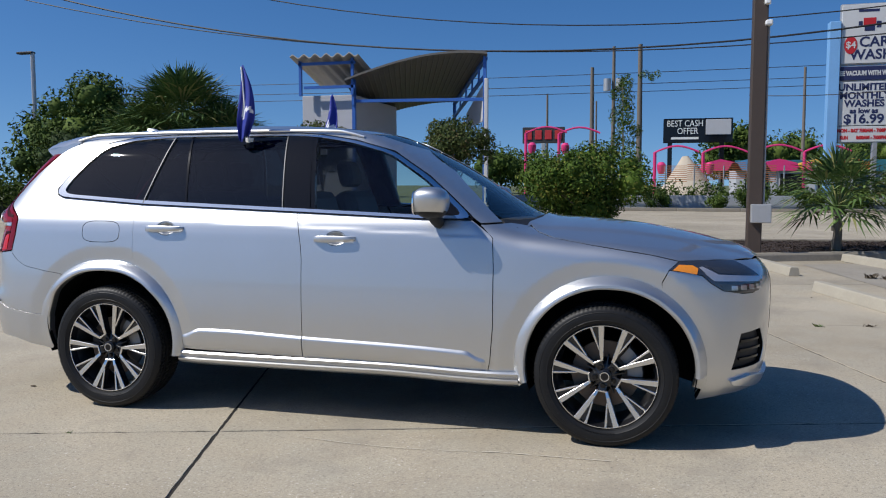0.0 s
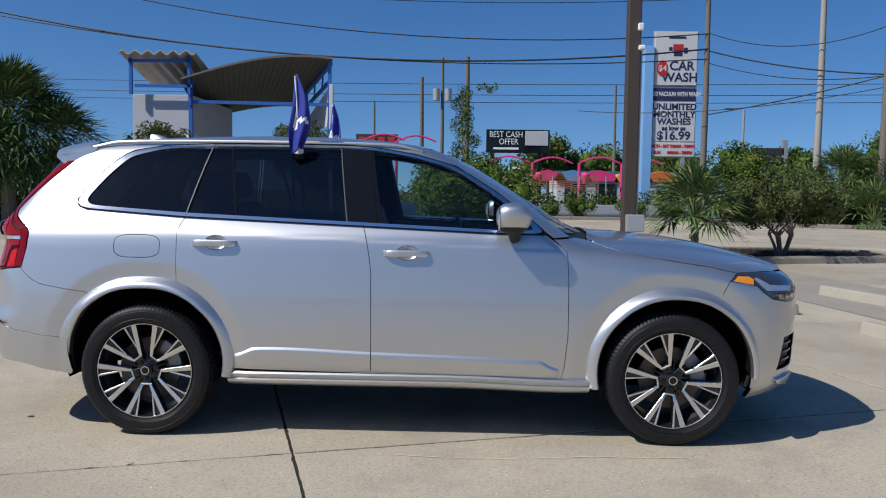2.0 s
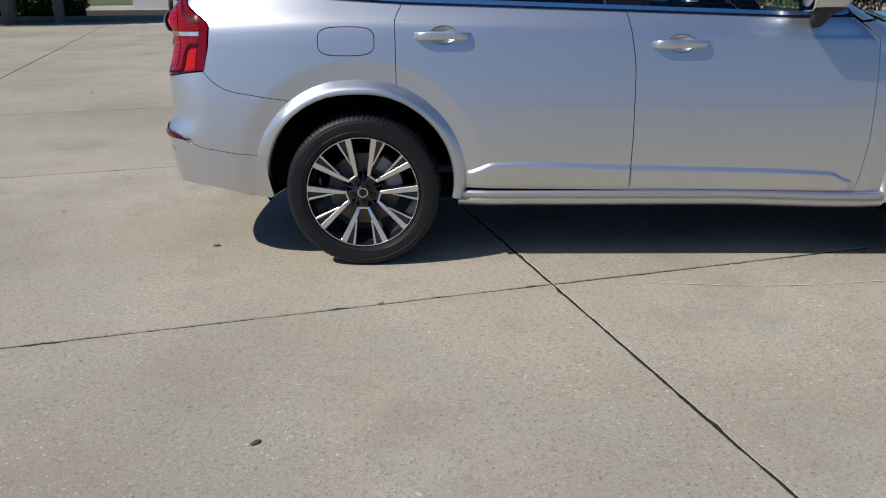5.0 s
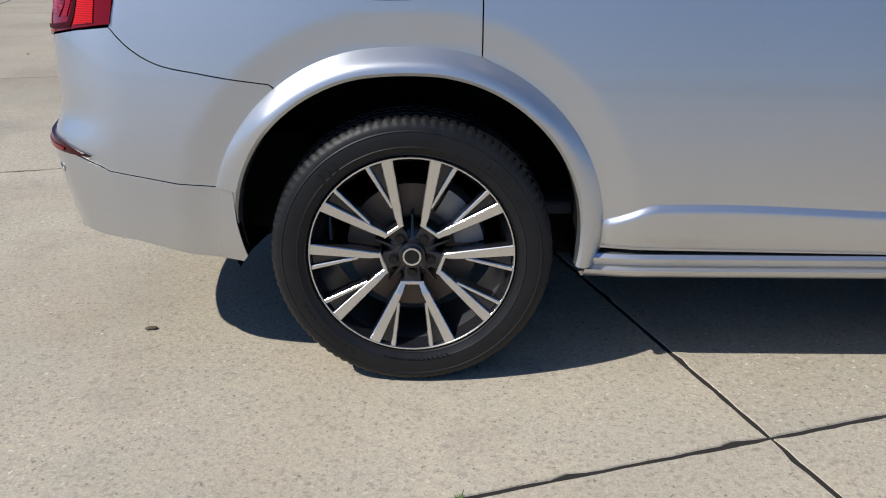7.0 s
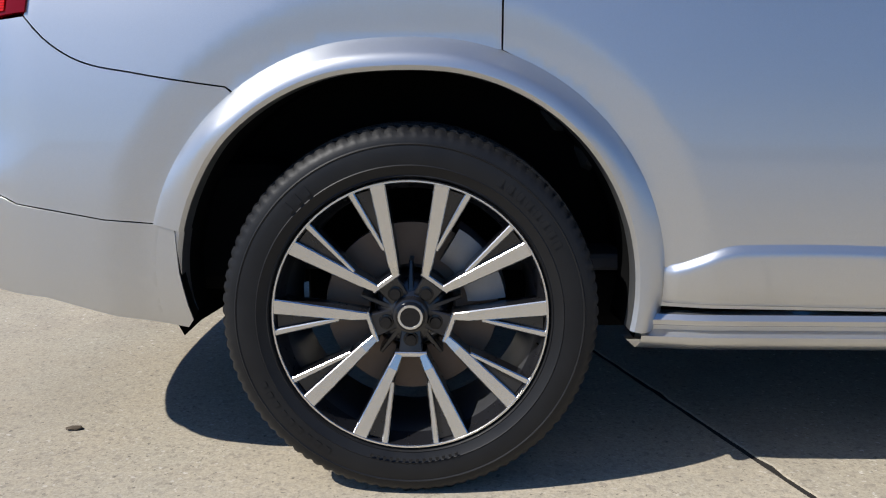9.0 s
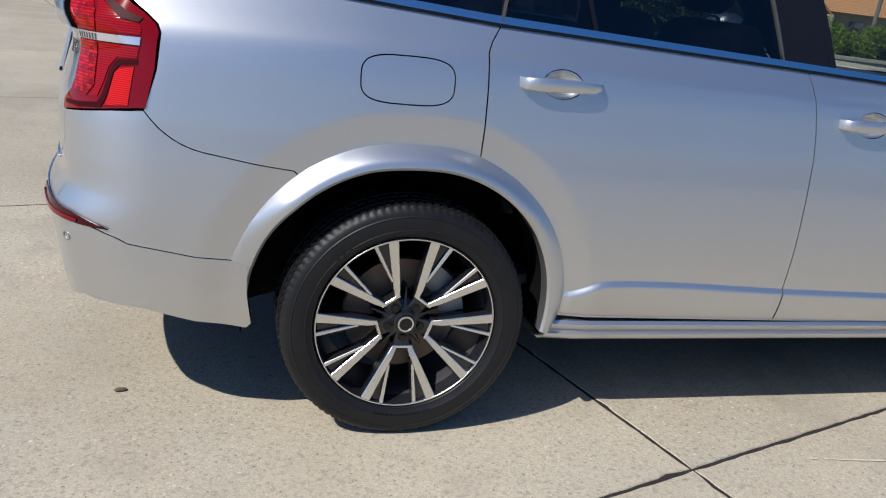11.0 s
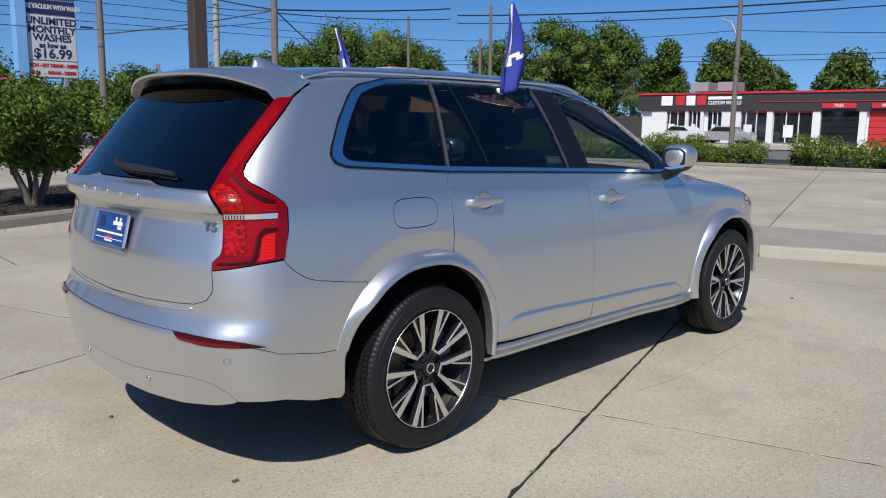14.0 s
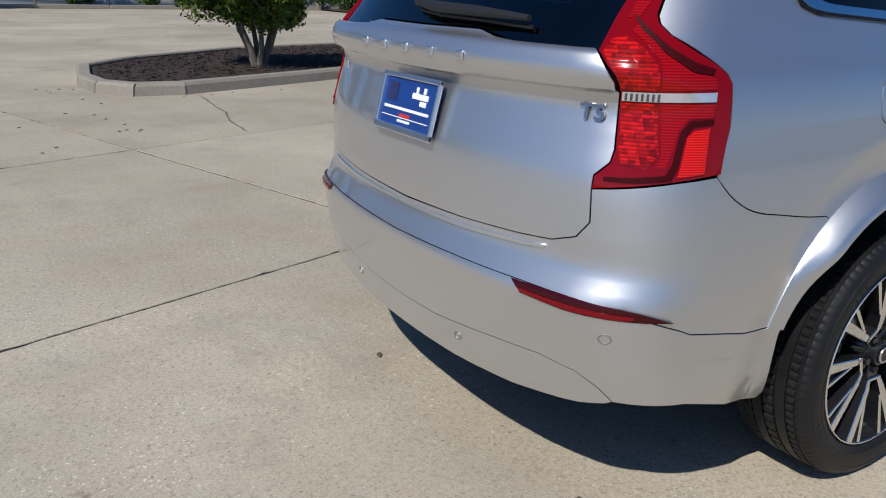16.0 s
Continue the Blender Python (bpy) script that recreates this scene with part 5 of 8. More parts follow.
panel("headliner", "top", [(-0.30, -0.44), (1.45, -0.44), (1.48, 0.44), (-0.30, 0.44)], HEADLINER, car, off=-0.035, lip=False, step=0.1)


def seat(x, y, width):
    s = new("seat")
    s.parent = car
    s.location = (x, y, 0)
    part("cushion", box_bm((0.52, width, 0.18), (0.10, 0, 0.62), 0.06), SEAT, s)
    back = box_bm((0.17, width, 0.62), (0, 0, 0), 0.065)
    back.transform(Matrix.Translation((-0.14, 0, 0.72)) @ Matrix.Rotation(radians(-16), 4, "Y"))
    part("backrest", back, SEAT, s)
    head = box_bm((0.11, 0.26, 0.19), (0, 0, 0), 0.05)
    head.transform(Matrix.Translation((-0.315, 0, 1.345)) @ Matrix.Rotation(radians(-12), 4, "Y"))
    part("headrest", head, SEAT, s)
    return s


for x, y, w in ((1.42, -0.38, 0.52), (1.42, 0.38, 0.52), (0.52, -0.43, 0.42), (0.52, 0.0, 0.38), (0.52, 0.43, 0.42)):
    seat(x, y, w)
wheel_rim = bmesh.new()
tilt = Matrix.Translation((1.83, 0.38, 1.06)) @ Matrix.Rotation(radians(65), 4, "Y")
tube_bm([tilt @ Vector((0.185 * math.cos(a), 0.185 * math.sin(a), 0)) for a in (2 * math.pi * k / 28 for k in range(29))], 0.017, 8, wheel_rim)
for a in (0.2, math.pi - 0.2, -math.pi / 2):
    tube_bm([tilt @ Vector((0, 0, 0)), tilt @ Vector((0.18 * math.cos(a + 1.57), 0.18 * math.sin(a + 1.57), 0))], 0.02, 6, wheel_rim)
part("steering_wheel", wheel_rim, SEAT, car, "dark steering wheel", smooth=True)
part("rear_view_mirror", box_bm((0.03, 0.24, 0.07), (1.80, 0, 1.50), 0.012), PLASTIC, car)

# door mirrors
def door_mirror(mirror):
    s = 1 if mirror else -1
    bm = bmesh.new()
    bmesh.ops.create_uvsphere(bm, u_segments=32, v_segments=20, radius=1.0)
    for v in bm.verts:
        c = v.co
        e = lambda t, p: math.copysign(abs(t) ** p, t)
        x, y, z = e(c.x, 0.74), e(c.y, 0.70), e(c.z, 0.78)
        taper = 1 - 0.10 * max(0, -z) + 0.04 * y
        v.co = Vector((2.064 + (0.106 if x > 0 else 0.090) * x * taper, s * (0.972 + (0.090 + 0.012 * z) * y), 1.270 + 0.084 * z * (1 - 0.10 * y) + 0.006 * y))
    lower = [f for f in bm.faces if f.calc_center_median().z < 1.224]
    for f in lower:
        f.material_index = 1
    ob = part("door_mirror", bm, [PAINT, PLASTIC], car, "silver door mirror on a black foot", smooth=True)
    arm = tube_bm([(2.075, s * 0.955, 1.225), (2.080, s * 0.918, 1.182), (2.085, s * 0.866, 1.160)], [0.046, 0.034, 0.034], 12)
    part("mirror_foot", arm, PLASTIC, ob, "black mirror foot", smooth=True)
    face = prism_bm(superellipse(s * 0.972, 1.268, 0.155, 0.128, 3.4, 28), -0.004, 0.004)
    face.transform(Matrix.Translation((1.990, 0, 0)) @ Matrix.Rotation(radians(90), 4, "Z"))
    part("mirror_face", face, simple("mirror_silver", (0.85, 0.87, 0.88), 0.02, 1.0, vary=0.02) if "mirror_silver" not in bpy.data.materials else bpy.data.materials["mirror_silver"], ob, "rearward mirror glass")


door_mirror(False)
door_mirror(True)

# roof rails and fin
for s in (-1, 1):
    pts, rad = [], []
    for k in range(29):
        u = k / 28
        x = -0.43 + 1.98 * u
        lift = 0.020 * (smooth(0, 0.07, u) * smooth(1, 0.93, u)) + 0.004
        z = drop_on("top", [(x, -0.560)])[0][2]
        pts.append((x, s * 0.560, z + lift))
        rad.append(0.010)
    part("roof_rail", tube_bm(pts, rad, 8), CHROME, car, "slim aluminium roof rail", smooth=True)
fin = bmesh.new()
fr = []
for k in range(15):
    u = k / 14
    x = -0.12 - 0.20 * (1 - u) + 0.0
    h = 0.052 * smooth(1.0, 0.15, u) * smooth(0, 0.06, u) + 0.002
    w = 0.030 * math.sin(math.pi * min(1, max(0.02, 0.12 + 0.8 * u))) + 0.006
    z = drop_on("top", [(x, 0.0)])[0][2] - 0.004
    fr.append([fin.verts.new((x, w * yy, z + h * zz)) for yy, zz in ((-1, 0), (-0.7, 0.45), (-0.25, 0.9), (0, 1), (0.25, 0.9), (0.7, 0.45), (1, 0))])
for a, b in zip(fr, fr[1:]):
    for i in range(6):
        fin.faces.new((a[i], b[i], b[i + 1], a[i + 1]))
fin.faces.new(fr[0])
fin.faces.new(fr[-1])
part("antenna_fin", fin, PAINT, car, "silver antenna fin", smooth=True)


# ---- wheels ----
def tyre_mesh():
    """Rounded carcass with four grooves round it and cross cuts in the shoulders."""
    prof = [(0.268, 0.030), (0.276, 0.014), (0.2785, 0.0105), (0.2805, 0.0115), (0.296, 0.0045), (0.2985, 0.0025), (0.3005, 0.0038), (0.322, 0.0005), (0.336, 0.0035), (0.3385, 0.0020), (0.3410, 0.0045), (0.3500, 0.0065), (0.3605, 0.0130), (0.3690, 0.0250)]
    tread = []
    edges = [0.038, 0.060, 0.064, 0.092, 0.099, 0.128, 0.135, 0.164, 0.171, 0.200, 0.204, 0.226]
    for i, y in enumerate(edges):
        tread.append((y, i))
    n = 288
    verts, faces, idx = [], [], []
    ring_len = None
    for k in range(n):
        a = 2 * math.pi * k / n
        phase = k % 3
        ring = [(r, y) for r, y in prof]
        cut = 0.004 if phase == 0 else 0.0
        ring[12] = (ring[12][0] - cut * 0.7, ring[12][1])
        ring[13] = (ring[13][0] - cut, ring[13][1])
        for j in range(0, 12, 2):
            y0, y1 = edges[j], edges[j + 1]
            r = 0.376 - 0.0045 * abs((y0 + y1) / 2 - 0.132) / 0.094
            c2 = 0.006 if (j in (0, 10) and phase == 0) or (j in (4, 8) and (k % 4) == 1) else 0.0
            ring += [(0.367, y0), (r - c2, y0), (r - c2, y1), (0.367, y1)]
        ring += [(0.362, 0.236), (0.345, 0.256), (0.30, 0.262), (0.268, 0.236)]
        ring_len = len(ring)
        verts += [(r * math.cos(a), y, r * math.sin(a)) for r, y in ring]
    for k in range(n):
        for i in range(ring_len - 1):
            p, q = k * ring_len + i, ((k + 1) % n) * ring_len + i
            faces.append((p, p + 1, q + 1, q))
    me = mesh_from("tyre", verts, faces, TYRE, smooth=True)
    me.set_sharp_from_angle(angle=radians(32))
    return me


def bar_prism(bm, a, b, wa, wb, ya, yb, depth, top_index=0, side_index=1):
    """A spoke bar in the wheel's plane from a to b (x, z) with face heights ya, yb; its face and sides differ in material."""
    a, b = Vector(a), Vector(b)
    d = (b - a).normalized()
    n = Vector((-d.y, d.x))
    c = 0.0022
    f = [(a - n * (wa - c), ya), (a + n * (wa - c), ya), (b + n * (wb - c), yb), (b - n * (wb - c), yb)]
    e = [(a - n * wa, ya + c), (a + n * wa, ya + c), (b + n * wb, yb + c), (b - n * wb, yb + c)]
    g = [(a - n * wa, ya + depth), (a + n * wa, ya + depth), (b + n * wb, yb + depth), (b - n * wb, yb + depth)]
    F, E2, G = [[bm.verts.new((p.x, y, p.y)) for p, y in s] for s in (f, e, g)]
    bm.faces.new(F).material_index = top_index
    for i in range(4):
        j = (i + 1) % 4
        bm.faces.new((F[i], F[j], E2[j], E2[i])).material_index = top_index
        bm.faces.new((E2[i], E2[j], G[j], G[i])).material_index = side_index


def polar(r, deg):
    return (r * math.cos(radians(deg)), r * math.sin(radians(deg)))


def build_wheel():
    w = new("wheel")
    tyre = child(new("tyre", tyre_mesh()), w)
    tagged(tyre, label="black road tyre with raised sidewall marks")
    # plain raised marks on the sidewall
    for a0, count, r, hgt in ((28, 8, 0.318, 0.016), (205, 9, 0.318, 0.012), (128, 3, 0.316, 0.02), (255, 14, 0.292, 0.006)):
        for k in range(count):
            a = radians(a0 + k * (4.2 if hgt > 0.01 else 2.6))
            own = box_bm((hgt, 0.0016, 0.010 if hgt > 0.01 else 0.006), (r, 0.0006, -0.005))
            own.transform(Matrix.Rotation(-a, 4, "Y"))
            part("sidewall_mark", own, TYRE, tyre)
    rim = bmesh.new()
    prof = [(0.274, 0.034), (0.2735, 0.017), (0.2715, 0.0135), (0.2700, 0.0115), (0.2670, 0.0115), (0.2655, 0.0135), (0.2635, 0.022), (0.2600, 0.034), (0.252, 0.050), (0.247, 0.10), (0.244, 0.22)]
    lathe_bm(prof, 96, "Y", rim)
    for f in rim.faces:
        y = f.calc_center_median().y
        f.material_index = 0 if y < 0.0126 else (2 if y > 0.06 else 1)
    rim_ob = part("rim", rim, [BRIGHT, SPOKEDARK, BARREL], w, "alloy rim with a thin bright lip", smooth=True)
    for k in range(5):
        mid = -90 + 72 * k
        sp = bmesh.new()
        for s in (-1, 1):
            root = Vector(polar(0.082, mid)) + s * 0.0235 * Vector(polar(1, mid + 90))
            elbow = root + 0.030 * Vector(polar(1, mid + s * 24))
            end = Vector(polar(0.2675, mid + s * 22.6))
            bar_prism(sp, root, elbow, 0.0080, 0.0105, 0.034, 0.027, 0.050)
            bar_prism(sp, elbow * 0.985, end, 0.0105, 0.0155, 0.0275, 0.0125, 0.050)
            fork = elbow + (end - elbow) * 0.20 - s * 0.0125 * Vector(polar(1, mid + 90))
            tip = Vector(polar(0.2665, mid + s * 11.2))
            bar_prism(sp, fork, tip, 0.0044, 0.0066, 0.0262, 0.0135, 0.045)
            # dark recessed web between the two bars
            web = [elbow + (end - elbow) * 0.10, Vector(polar(0.262, mid + s * 22.5)), Vector(polar(0.262, mid + s * 12.2)), fork]
            lo, hi = [sp.verts.new((p[0], 0.038 - 0.014 * i2, p[1])) for p, i2 in zip(web, (0, 1, 1, 0))], [sp.verts.new((p[0], 0.075, p[1])) for p in web]
            sp.faces.new(lo).material_index = 1
            for i in range(4):
                sp.faces.new((lo[i], lo[(i + 1) % 4], hi[(i + 1) % 4], hi[i])).material_index = 1
        r0 = Vector(polar(0.082, mid))
        side = Vector(polar(1, mid + 90))
        bar_prism(sp, r0 - side * 0.0315, r0 + side * 0.0315, 0.0055, 0.0055, 0.0342, 0.0342, 0.05)
        # dark sculpted root that runs from the hub to the machined bridge
        bar_prism(sp, Vector(polar(0.030, mid)), Vector(polar(0.080, mid)), 0.020, 0.024, 0.048, 0.040, 0.045, 1, 1)
        bar_prism(sp, Vector(polar(0.030, mid + 36)), Vector(polar(0.105, mid + 36)), 0.007, 0.004, 0.046, 0.062, 0.045, 1, 1)
        part("spoke", sp, [BRIGHT, SPOKEDARK], rim_ob, "forked spoke with a machined face")
    hub = bmesh.new()
    lathe_bm([(0.0, 0.026), (0.030, 0.026), (0.034, 0.028), (0.037, 0.046), (0.058, 0.054), (0.066, 0.060), (0.072, 0.072), (0.078, 0.11)], 40, "Y", hub)
    part("hub", hub, SPOKEDARK, rim_ob, "dark wheel hub", smooth=True)
    cap = bmesh.new()
    lathe_bm([(0.0, 0.0195), (0.009, 0.0195), (0.0095, 0.0190), (0.0195, 0.0190), (0.0200, 0.0182), (0.0245, 0.0182), (0.0252, 0.0200), (0.029, 0.0220), (0.0305, 0.03)], 36, "Y", cap)
    for f in cap.faces:
        r = math.hypot(f.calc_center_median().x, f.calc_center_median().z)
        f.material_index = 1 if 0.0196 < r < 0.0250 else 0
    part("hub_cap", cap, [GLOSSBLACK, BRIGHT], rim_ob, "black centre cap with a bright ring", smooth=True)
    for k in range(5):
        x, z = polar(0.052, -90 + 72 * k)
        nut = bmesh.new()
        lathe_bm([(0.0, 0.0345), (0.0105, 0.0345), (0.0115, 0.036), (0.0118, 0.042), (0.0150, 0.0425), (0.0155, 0.0445), (0.0155, 0.060)], 18, "Y", nut)
        bmesh.ops.translate(nut, vec=(x, 0, z), verts=nut.verts)
        part("wheel_nut", nut, GLOSSBLACK, rim_ob, smooth=True)
    disc = bmesh.new()
    lathe_bm([(0.085, 0.098), (0.09, 0.105), (0.176, 0.105), (0.178, 0.112), (0.176, 0.130), (0.09, 0.130)], 48, "Y", disc)
    part("brake_disc", disc, DISC, w, "worn steel brake disc", smooth=True)
    cal = bmesh.new()
    rows = []
    for k in range(9):
        a = radians(8 + 52 * k / 8)
        rows.append([cal.verts.new((r * math.cos(a), y, r * math.sin(a))) for r, y in ((0.115, 0.085), (0.150, 0.074), (0.192, 0.078), (0.198, 0.150), (0.12, 0.150))])
    for a, b in zip(rows, rows[1:]):
        for i in range(5):
            cal.faces.new((a[i], b[i], b[(i + 1) % 5], a[(i + 1) % 5]))
    cal.faces.new(rows[0])
    cal.faces.new(rows[-1])
    part("brake_caliper", cal, CALIPER, w, "grey brake caliper", smooth=True)
    return w


WHEEL_Y = -0.927
first = build_wheel()
first.parent = car
first.matrix_basis = pose(0, WHEEL_Y, HUB_Z)
for x, y, rz, roll in ((WHEELBASE, WHEEL_Y, 0, 9), (0, -WHEEL_Y, 180, 20), (WHEELBASE, -WHEEL_Y, 180, 40)):
    c = copy_thing(first, pose(x, y, HUB_Z, 0, roll, rz))
    c.parent = car

ground = tagged(new("ground", mesh_from("ground", [(-700, -700, -0.05), (700, -700, -0.05), (700, 700, -0.05), (-700, 700, -0.05)], [(0, 1, 2, 3)], GRASS)), "flat verge and road land", "ground", kind="structure")
slab_w, slab_h, gapw = SLAB_A, SLAB_B, 0.0105
def slab_mesh():
    """One slab with chipped, uneven edges."""
    rnd = random.Random(41)
    hx, hy = (slab_w - gapw) / 2, (slab_h - gapw) / 2
    outline = []
    corners = [(-hx, -hy), (hx, -hy), (hx, hy), (-hx, hy)]
    for (ax, ay), (bx, by) in zip(corners, corners[1:] + corners[:1]):
        length = math.hypot(bx - ax, by - ay)
        nx, ny = -(by - ay) / length, (bx - ax) / length
        count = int(length / 0.045)
        for k in range(count):
            u = k / count
            chip = 0.0 if k == 0 else rnd.uniform(0, 0.0045) + (rnd.uniform(0.004, 0.012) if rnd.random() < 0.07 else 0.0)
            outline.append((ax + (bx - ax) * u + nx * chip, ay + (by - ay) * u + ny * chip, nx, ny))
    n = len(outline)
    verts = [(x + nx * 0.002, y + ny * 0.002, 0.0) for x, y, nx, ny in outline]
    verts += [(x, y, -0.004) for x, y, nx, ny in outline] + [(x, y, -0.10) for x, y, nx, ny in outline]
    faces = [tuple(range(n))]
    for ring in (0, n):
        faces += [(ring + k, ring + n + k, ring + n + (k + 1) % n, ring + (k + 1) % n) for k in range(n)]
    return mesh_from("slab", verts, faces, CONCRETE)


SLAB = slab_mesh()
pavement = tagged(new("pavement", mesh_from("pavement", [(-40, -30, -0.004), (46, -30, -0.004), (46, 40, -0.004), (-40, 40, -0.004)], [(0, 1, 2, 3)], SOIL)), "pale concrete slab parking lot", "pavement", kind="structure")
for i in range(-6, 7):
    for j in range(-5, 14):
        c = JO + GA * (slab_w * (i + 0.5)) + GB * (slab_h * (j + 0.5))
        s = new("slab", SLAB)
        s.parent = pavement
        s.location = (c.x, c.y, 0.001 * math.sin(i * 2.3 + j * 1.7))
        s.rotation_euler = (0, 0, JOINT)


# ---- plants ----
RNG = np.random.default_rng(7)


def leaves_mesh(name, places, outward, size, material, ratio=2.0, spread=0.9, inside_of=None):
    """One folded diamond for each leaf."""
    n = len(places)
    jitter = RNG.normal(0, spread, (n, 3))
    nrm = outward + jitter
    nrm /= np.linalg.norm(nrm, axis=1, keepdims=True)
    ax = np.cross(nrm, RNG.normal(0, 1, (n, 3)))
    ax /= np.maximum(np.linalg.norm(ax, axis=1, keepdims=True), 1e-6)
    bx = np.cross(nrm, ax)
    s = (size * RNG.uniform(0.65, 1.35, n))[:, None]
    v = np.stack([places - ax * s * 0.5, places + bx * s * 0.5 / ratio + nrm * s * 0.06, places + ax * s * 0.5, places - bx * s * 0.5 / ratio + nrm * s * 0.06], 1).reshape(-1, 3)
    tris = None
    if inside_of is not None:
        v, tris = add_inside(v, *inside_of)
    return quick_mesh(name, v, np.arange(n * 4).reshape(-1, 4), material, tris)


def quick_mesh(name, verts, faces, material, tris=None):
    """A mesh straight from arrays of places, four-sided faces and, behind them, triangles."""
    me = bpy.data.meshes.new(name)
    loops = faces.ravel() if tris is None else np.concatenate([faces.ravel(), tris.ravel()])
    sizes = np.full(len(faces), 4) if tris is None else np.concatenate([np.full(len(faces), 4), np.full(len(tris), 3)])
    me.vertices.add(len(verts))
    me.vertices.foreach_set("co", np.asarray(verts, np.float32).ravel())
    me.loops.add(len(loops))
    me.loops.foreach_set("vertex_index", loops.astype(np.int32))
    me.polygons.add(len(sizes))
    me.polygons.foreach_set("loop_start", np.concatenate([[0], np.cumsum(sizes)[:-1]]).astype(np.int32))
    me.materials.append(material)
    me.update(calc_edges=True)
    return me


def ball_arrays():
    bm = bmesh.new()
    bmesh.ops.create_icosphere(bm, subdivisions=2, radius=1.0)
    bm.verts.index_update()
    out = np.array([tuple(v.co) for v in bm.verts]), np.array([[v.index for v in f.verts] for f in bm.faces])
    bm.free()
    return out


BALL_V, BALL_F = ball_arrays()


def add_inside(verts, clumps, share):
    """Lumpy masses of shaded inner leaves, hidden under the outer ones."""
    extra, tris, start = [], [], len(verts)
    for x, y, z, r in clumps:
        lump = 1 + 0.16 * np.sin(BALL_V @ np.array((5.1, 3.3, 4.2)) + x * 3) + 0.12 * np.sin(BALL_V @ np.array((-6.3, 7.4, 2.9)) + y * 5)
        extra.append(np.array((x, y, z)) + BALL_V * (r * share * lump)[:, None])
        tris.append(BALL_F + start)
        start += len(BALL_V)
    return np.concatenate([verts] + extra), np.concatenate(tris)


def crown_points(clumps, count, shell=0.55):
    """Leaf places on the outer parts of clumps, each (x, y, z, radius)."""
    c = np.asarray(clumps, float)
    w = c[:, 3] ** 2
    pick = RNG.choice(len(c), count, p=w / w.sum())
    d = RNG.normal(0, 1, (count, 3))
    d /= np.linalg.norm(d, axis=1, keepdims=True)
    r = c[pick, 3] * (shell + (1 - shell) * RNG.uniform(0, 1, count) ** 0.5) * RNG.uniform(0.85, 1.12, count)
    return c[pick, :3] + d * r[:, None], d


def clump_set(n, half, centre, radius, low=-0.6):
    out = []
    while len(out) < n:
        d = RNG.uniform(-1, 1, 3)
        if np.linalg.norm(d) < 1 and d[2] > low:
            out.append((*(np.asarray(centre) + d * half), radius * RNG.uniform(0.7, 1.3)))
    return out


def tree(name, label, category, at, height, spread, leaf, leaf_size, count, mat, clumps=16, trunk=0.2, trunk_h=None, group="", stems=1, clump_r=None, low=-0.5, bark=None, dense=0.5):
    t = thing(name, label, category, at, group=group)
    th = trunk_h if trunk_h is not None else height * 0.35
    half = np.array((spread / 2 * 0.78, spread / 2 * 0.78, (height - th) / 2 * 0.8))
    centre = (0, 0, th + (height - th) * 0.5)
    cl = clump_set(clumps, half, centre, clump_r or spread * 0.17, low)
    for s in range(stems):
        a = 2 * math.pi * s / stems + 0.4
        lean = 0.0 if stems == 1 else spread * 0.10
        base = Vector((0.05 * math.cos(a), 0.05 * math.sin(a), 0)) * (stems > 1)
        top = Vector((lean * math.cos(a), lean * math.sin(a), th * 1.05))
        bm = tube_bm([base, base.lerp(top, 0.5) + Vector((0.02, 0.01, 0)), top], [trunk, trunk * 0.8, trunk * 0.62], 8)
        for c in cl[s::stems][: max(3, 9 // stems)]:
            end = Vector(c[:3])
            tube_bm([top - Vector((0, 0, th * 0.12)), top.lerp(end, 0.45) + Vector((0, 0, spread * 0.02)), end], [trunk * 0.5, trunk * 0.3, trunk * 0.08], 6, bm)
        part("trunk", bm, bark or BARK, t, smooth=True)
    p, d = crown_points(cl, int(count * 2.3))
    crown = leaves_mesh("crown", p, d + np.array((0, 0, 0.35)), leaf_size, mat, inside_of=(cl, dense))
    child(new("crown", crown), t)
    return t


def hedge(label, a, b, width, height, count, leaf_size, mat, trunk=False):
    """A clipped hedge from a to b: near-black boxes as painted inner shade, leaves over them."""
    a, b = Vector(a), Vector(b)
    run = b - a
    ln = run.length
    t = thing("hedge", label, "hedge", (a.x, a.y, 0), math.degrees(math.atan2(run.y, run.x)))
    n = max(4, int(ln / 0.6))
    clumps = []
    for k in range(n):
        x = (k + 0.5) / n * ln
        for _ in range(4):
            clumps.append((x + RNG.uniform(-0.3, 0.3), RNG.uniform(-0.3, 0.3) * width, height * RNG.uniform(0.22, 0.72), height * RNG.uniform(0.26, 0.36)))
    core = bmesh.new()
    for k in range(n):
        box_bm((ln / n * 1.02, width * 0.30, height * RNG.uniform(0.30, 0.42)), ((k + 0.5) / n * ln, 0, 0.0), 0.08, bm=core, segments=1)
    part("shade_core", core, simple("hedge_shade", (0.014, 0.022, 0.007), 0.95) if "hedge_shade" not in bpy.data.materials else bpy.data.materials["hedge_shade"], t)
    p, d = crown_points(clumps, int(count * 1.9), 0.6)
    p[:, 2] = np.clip(p[:, 2], 0.04, height * 1.04)
    child(new("leaves", leaves_mesh("leaves", p, d + np.array((0, 0, 0.4)), leaf_size, mat)), t)
    return t


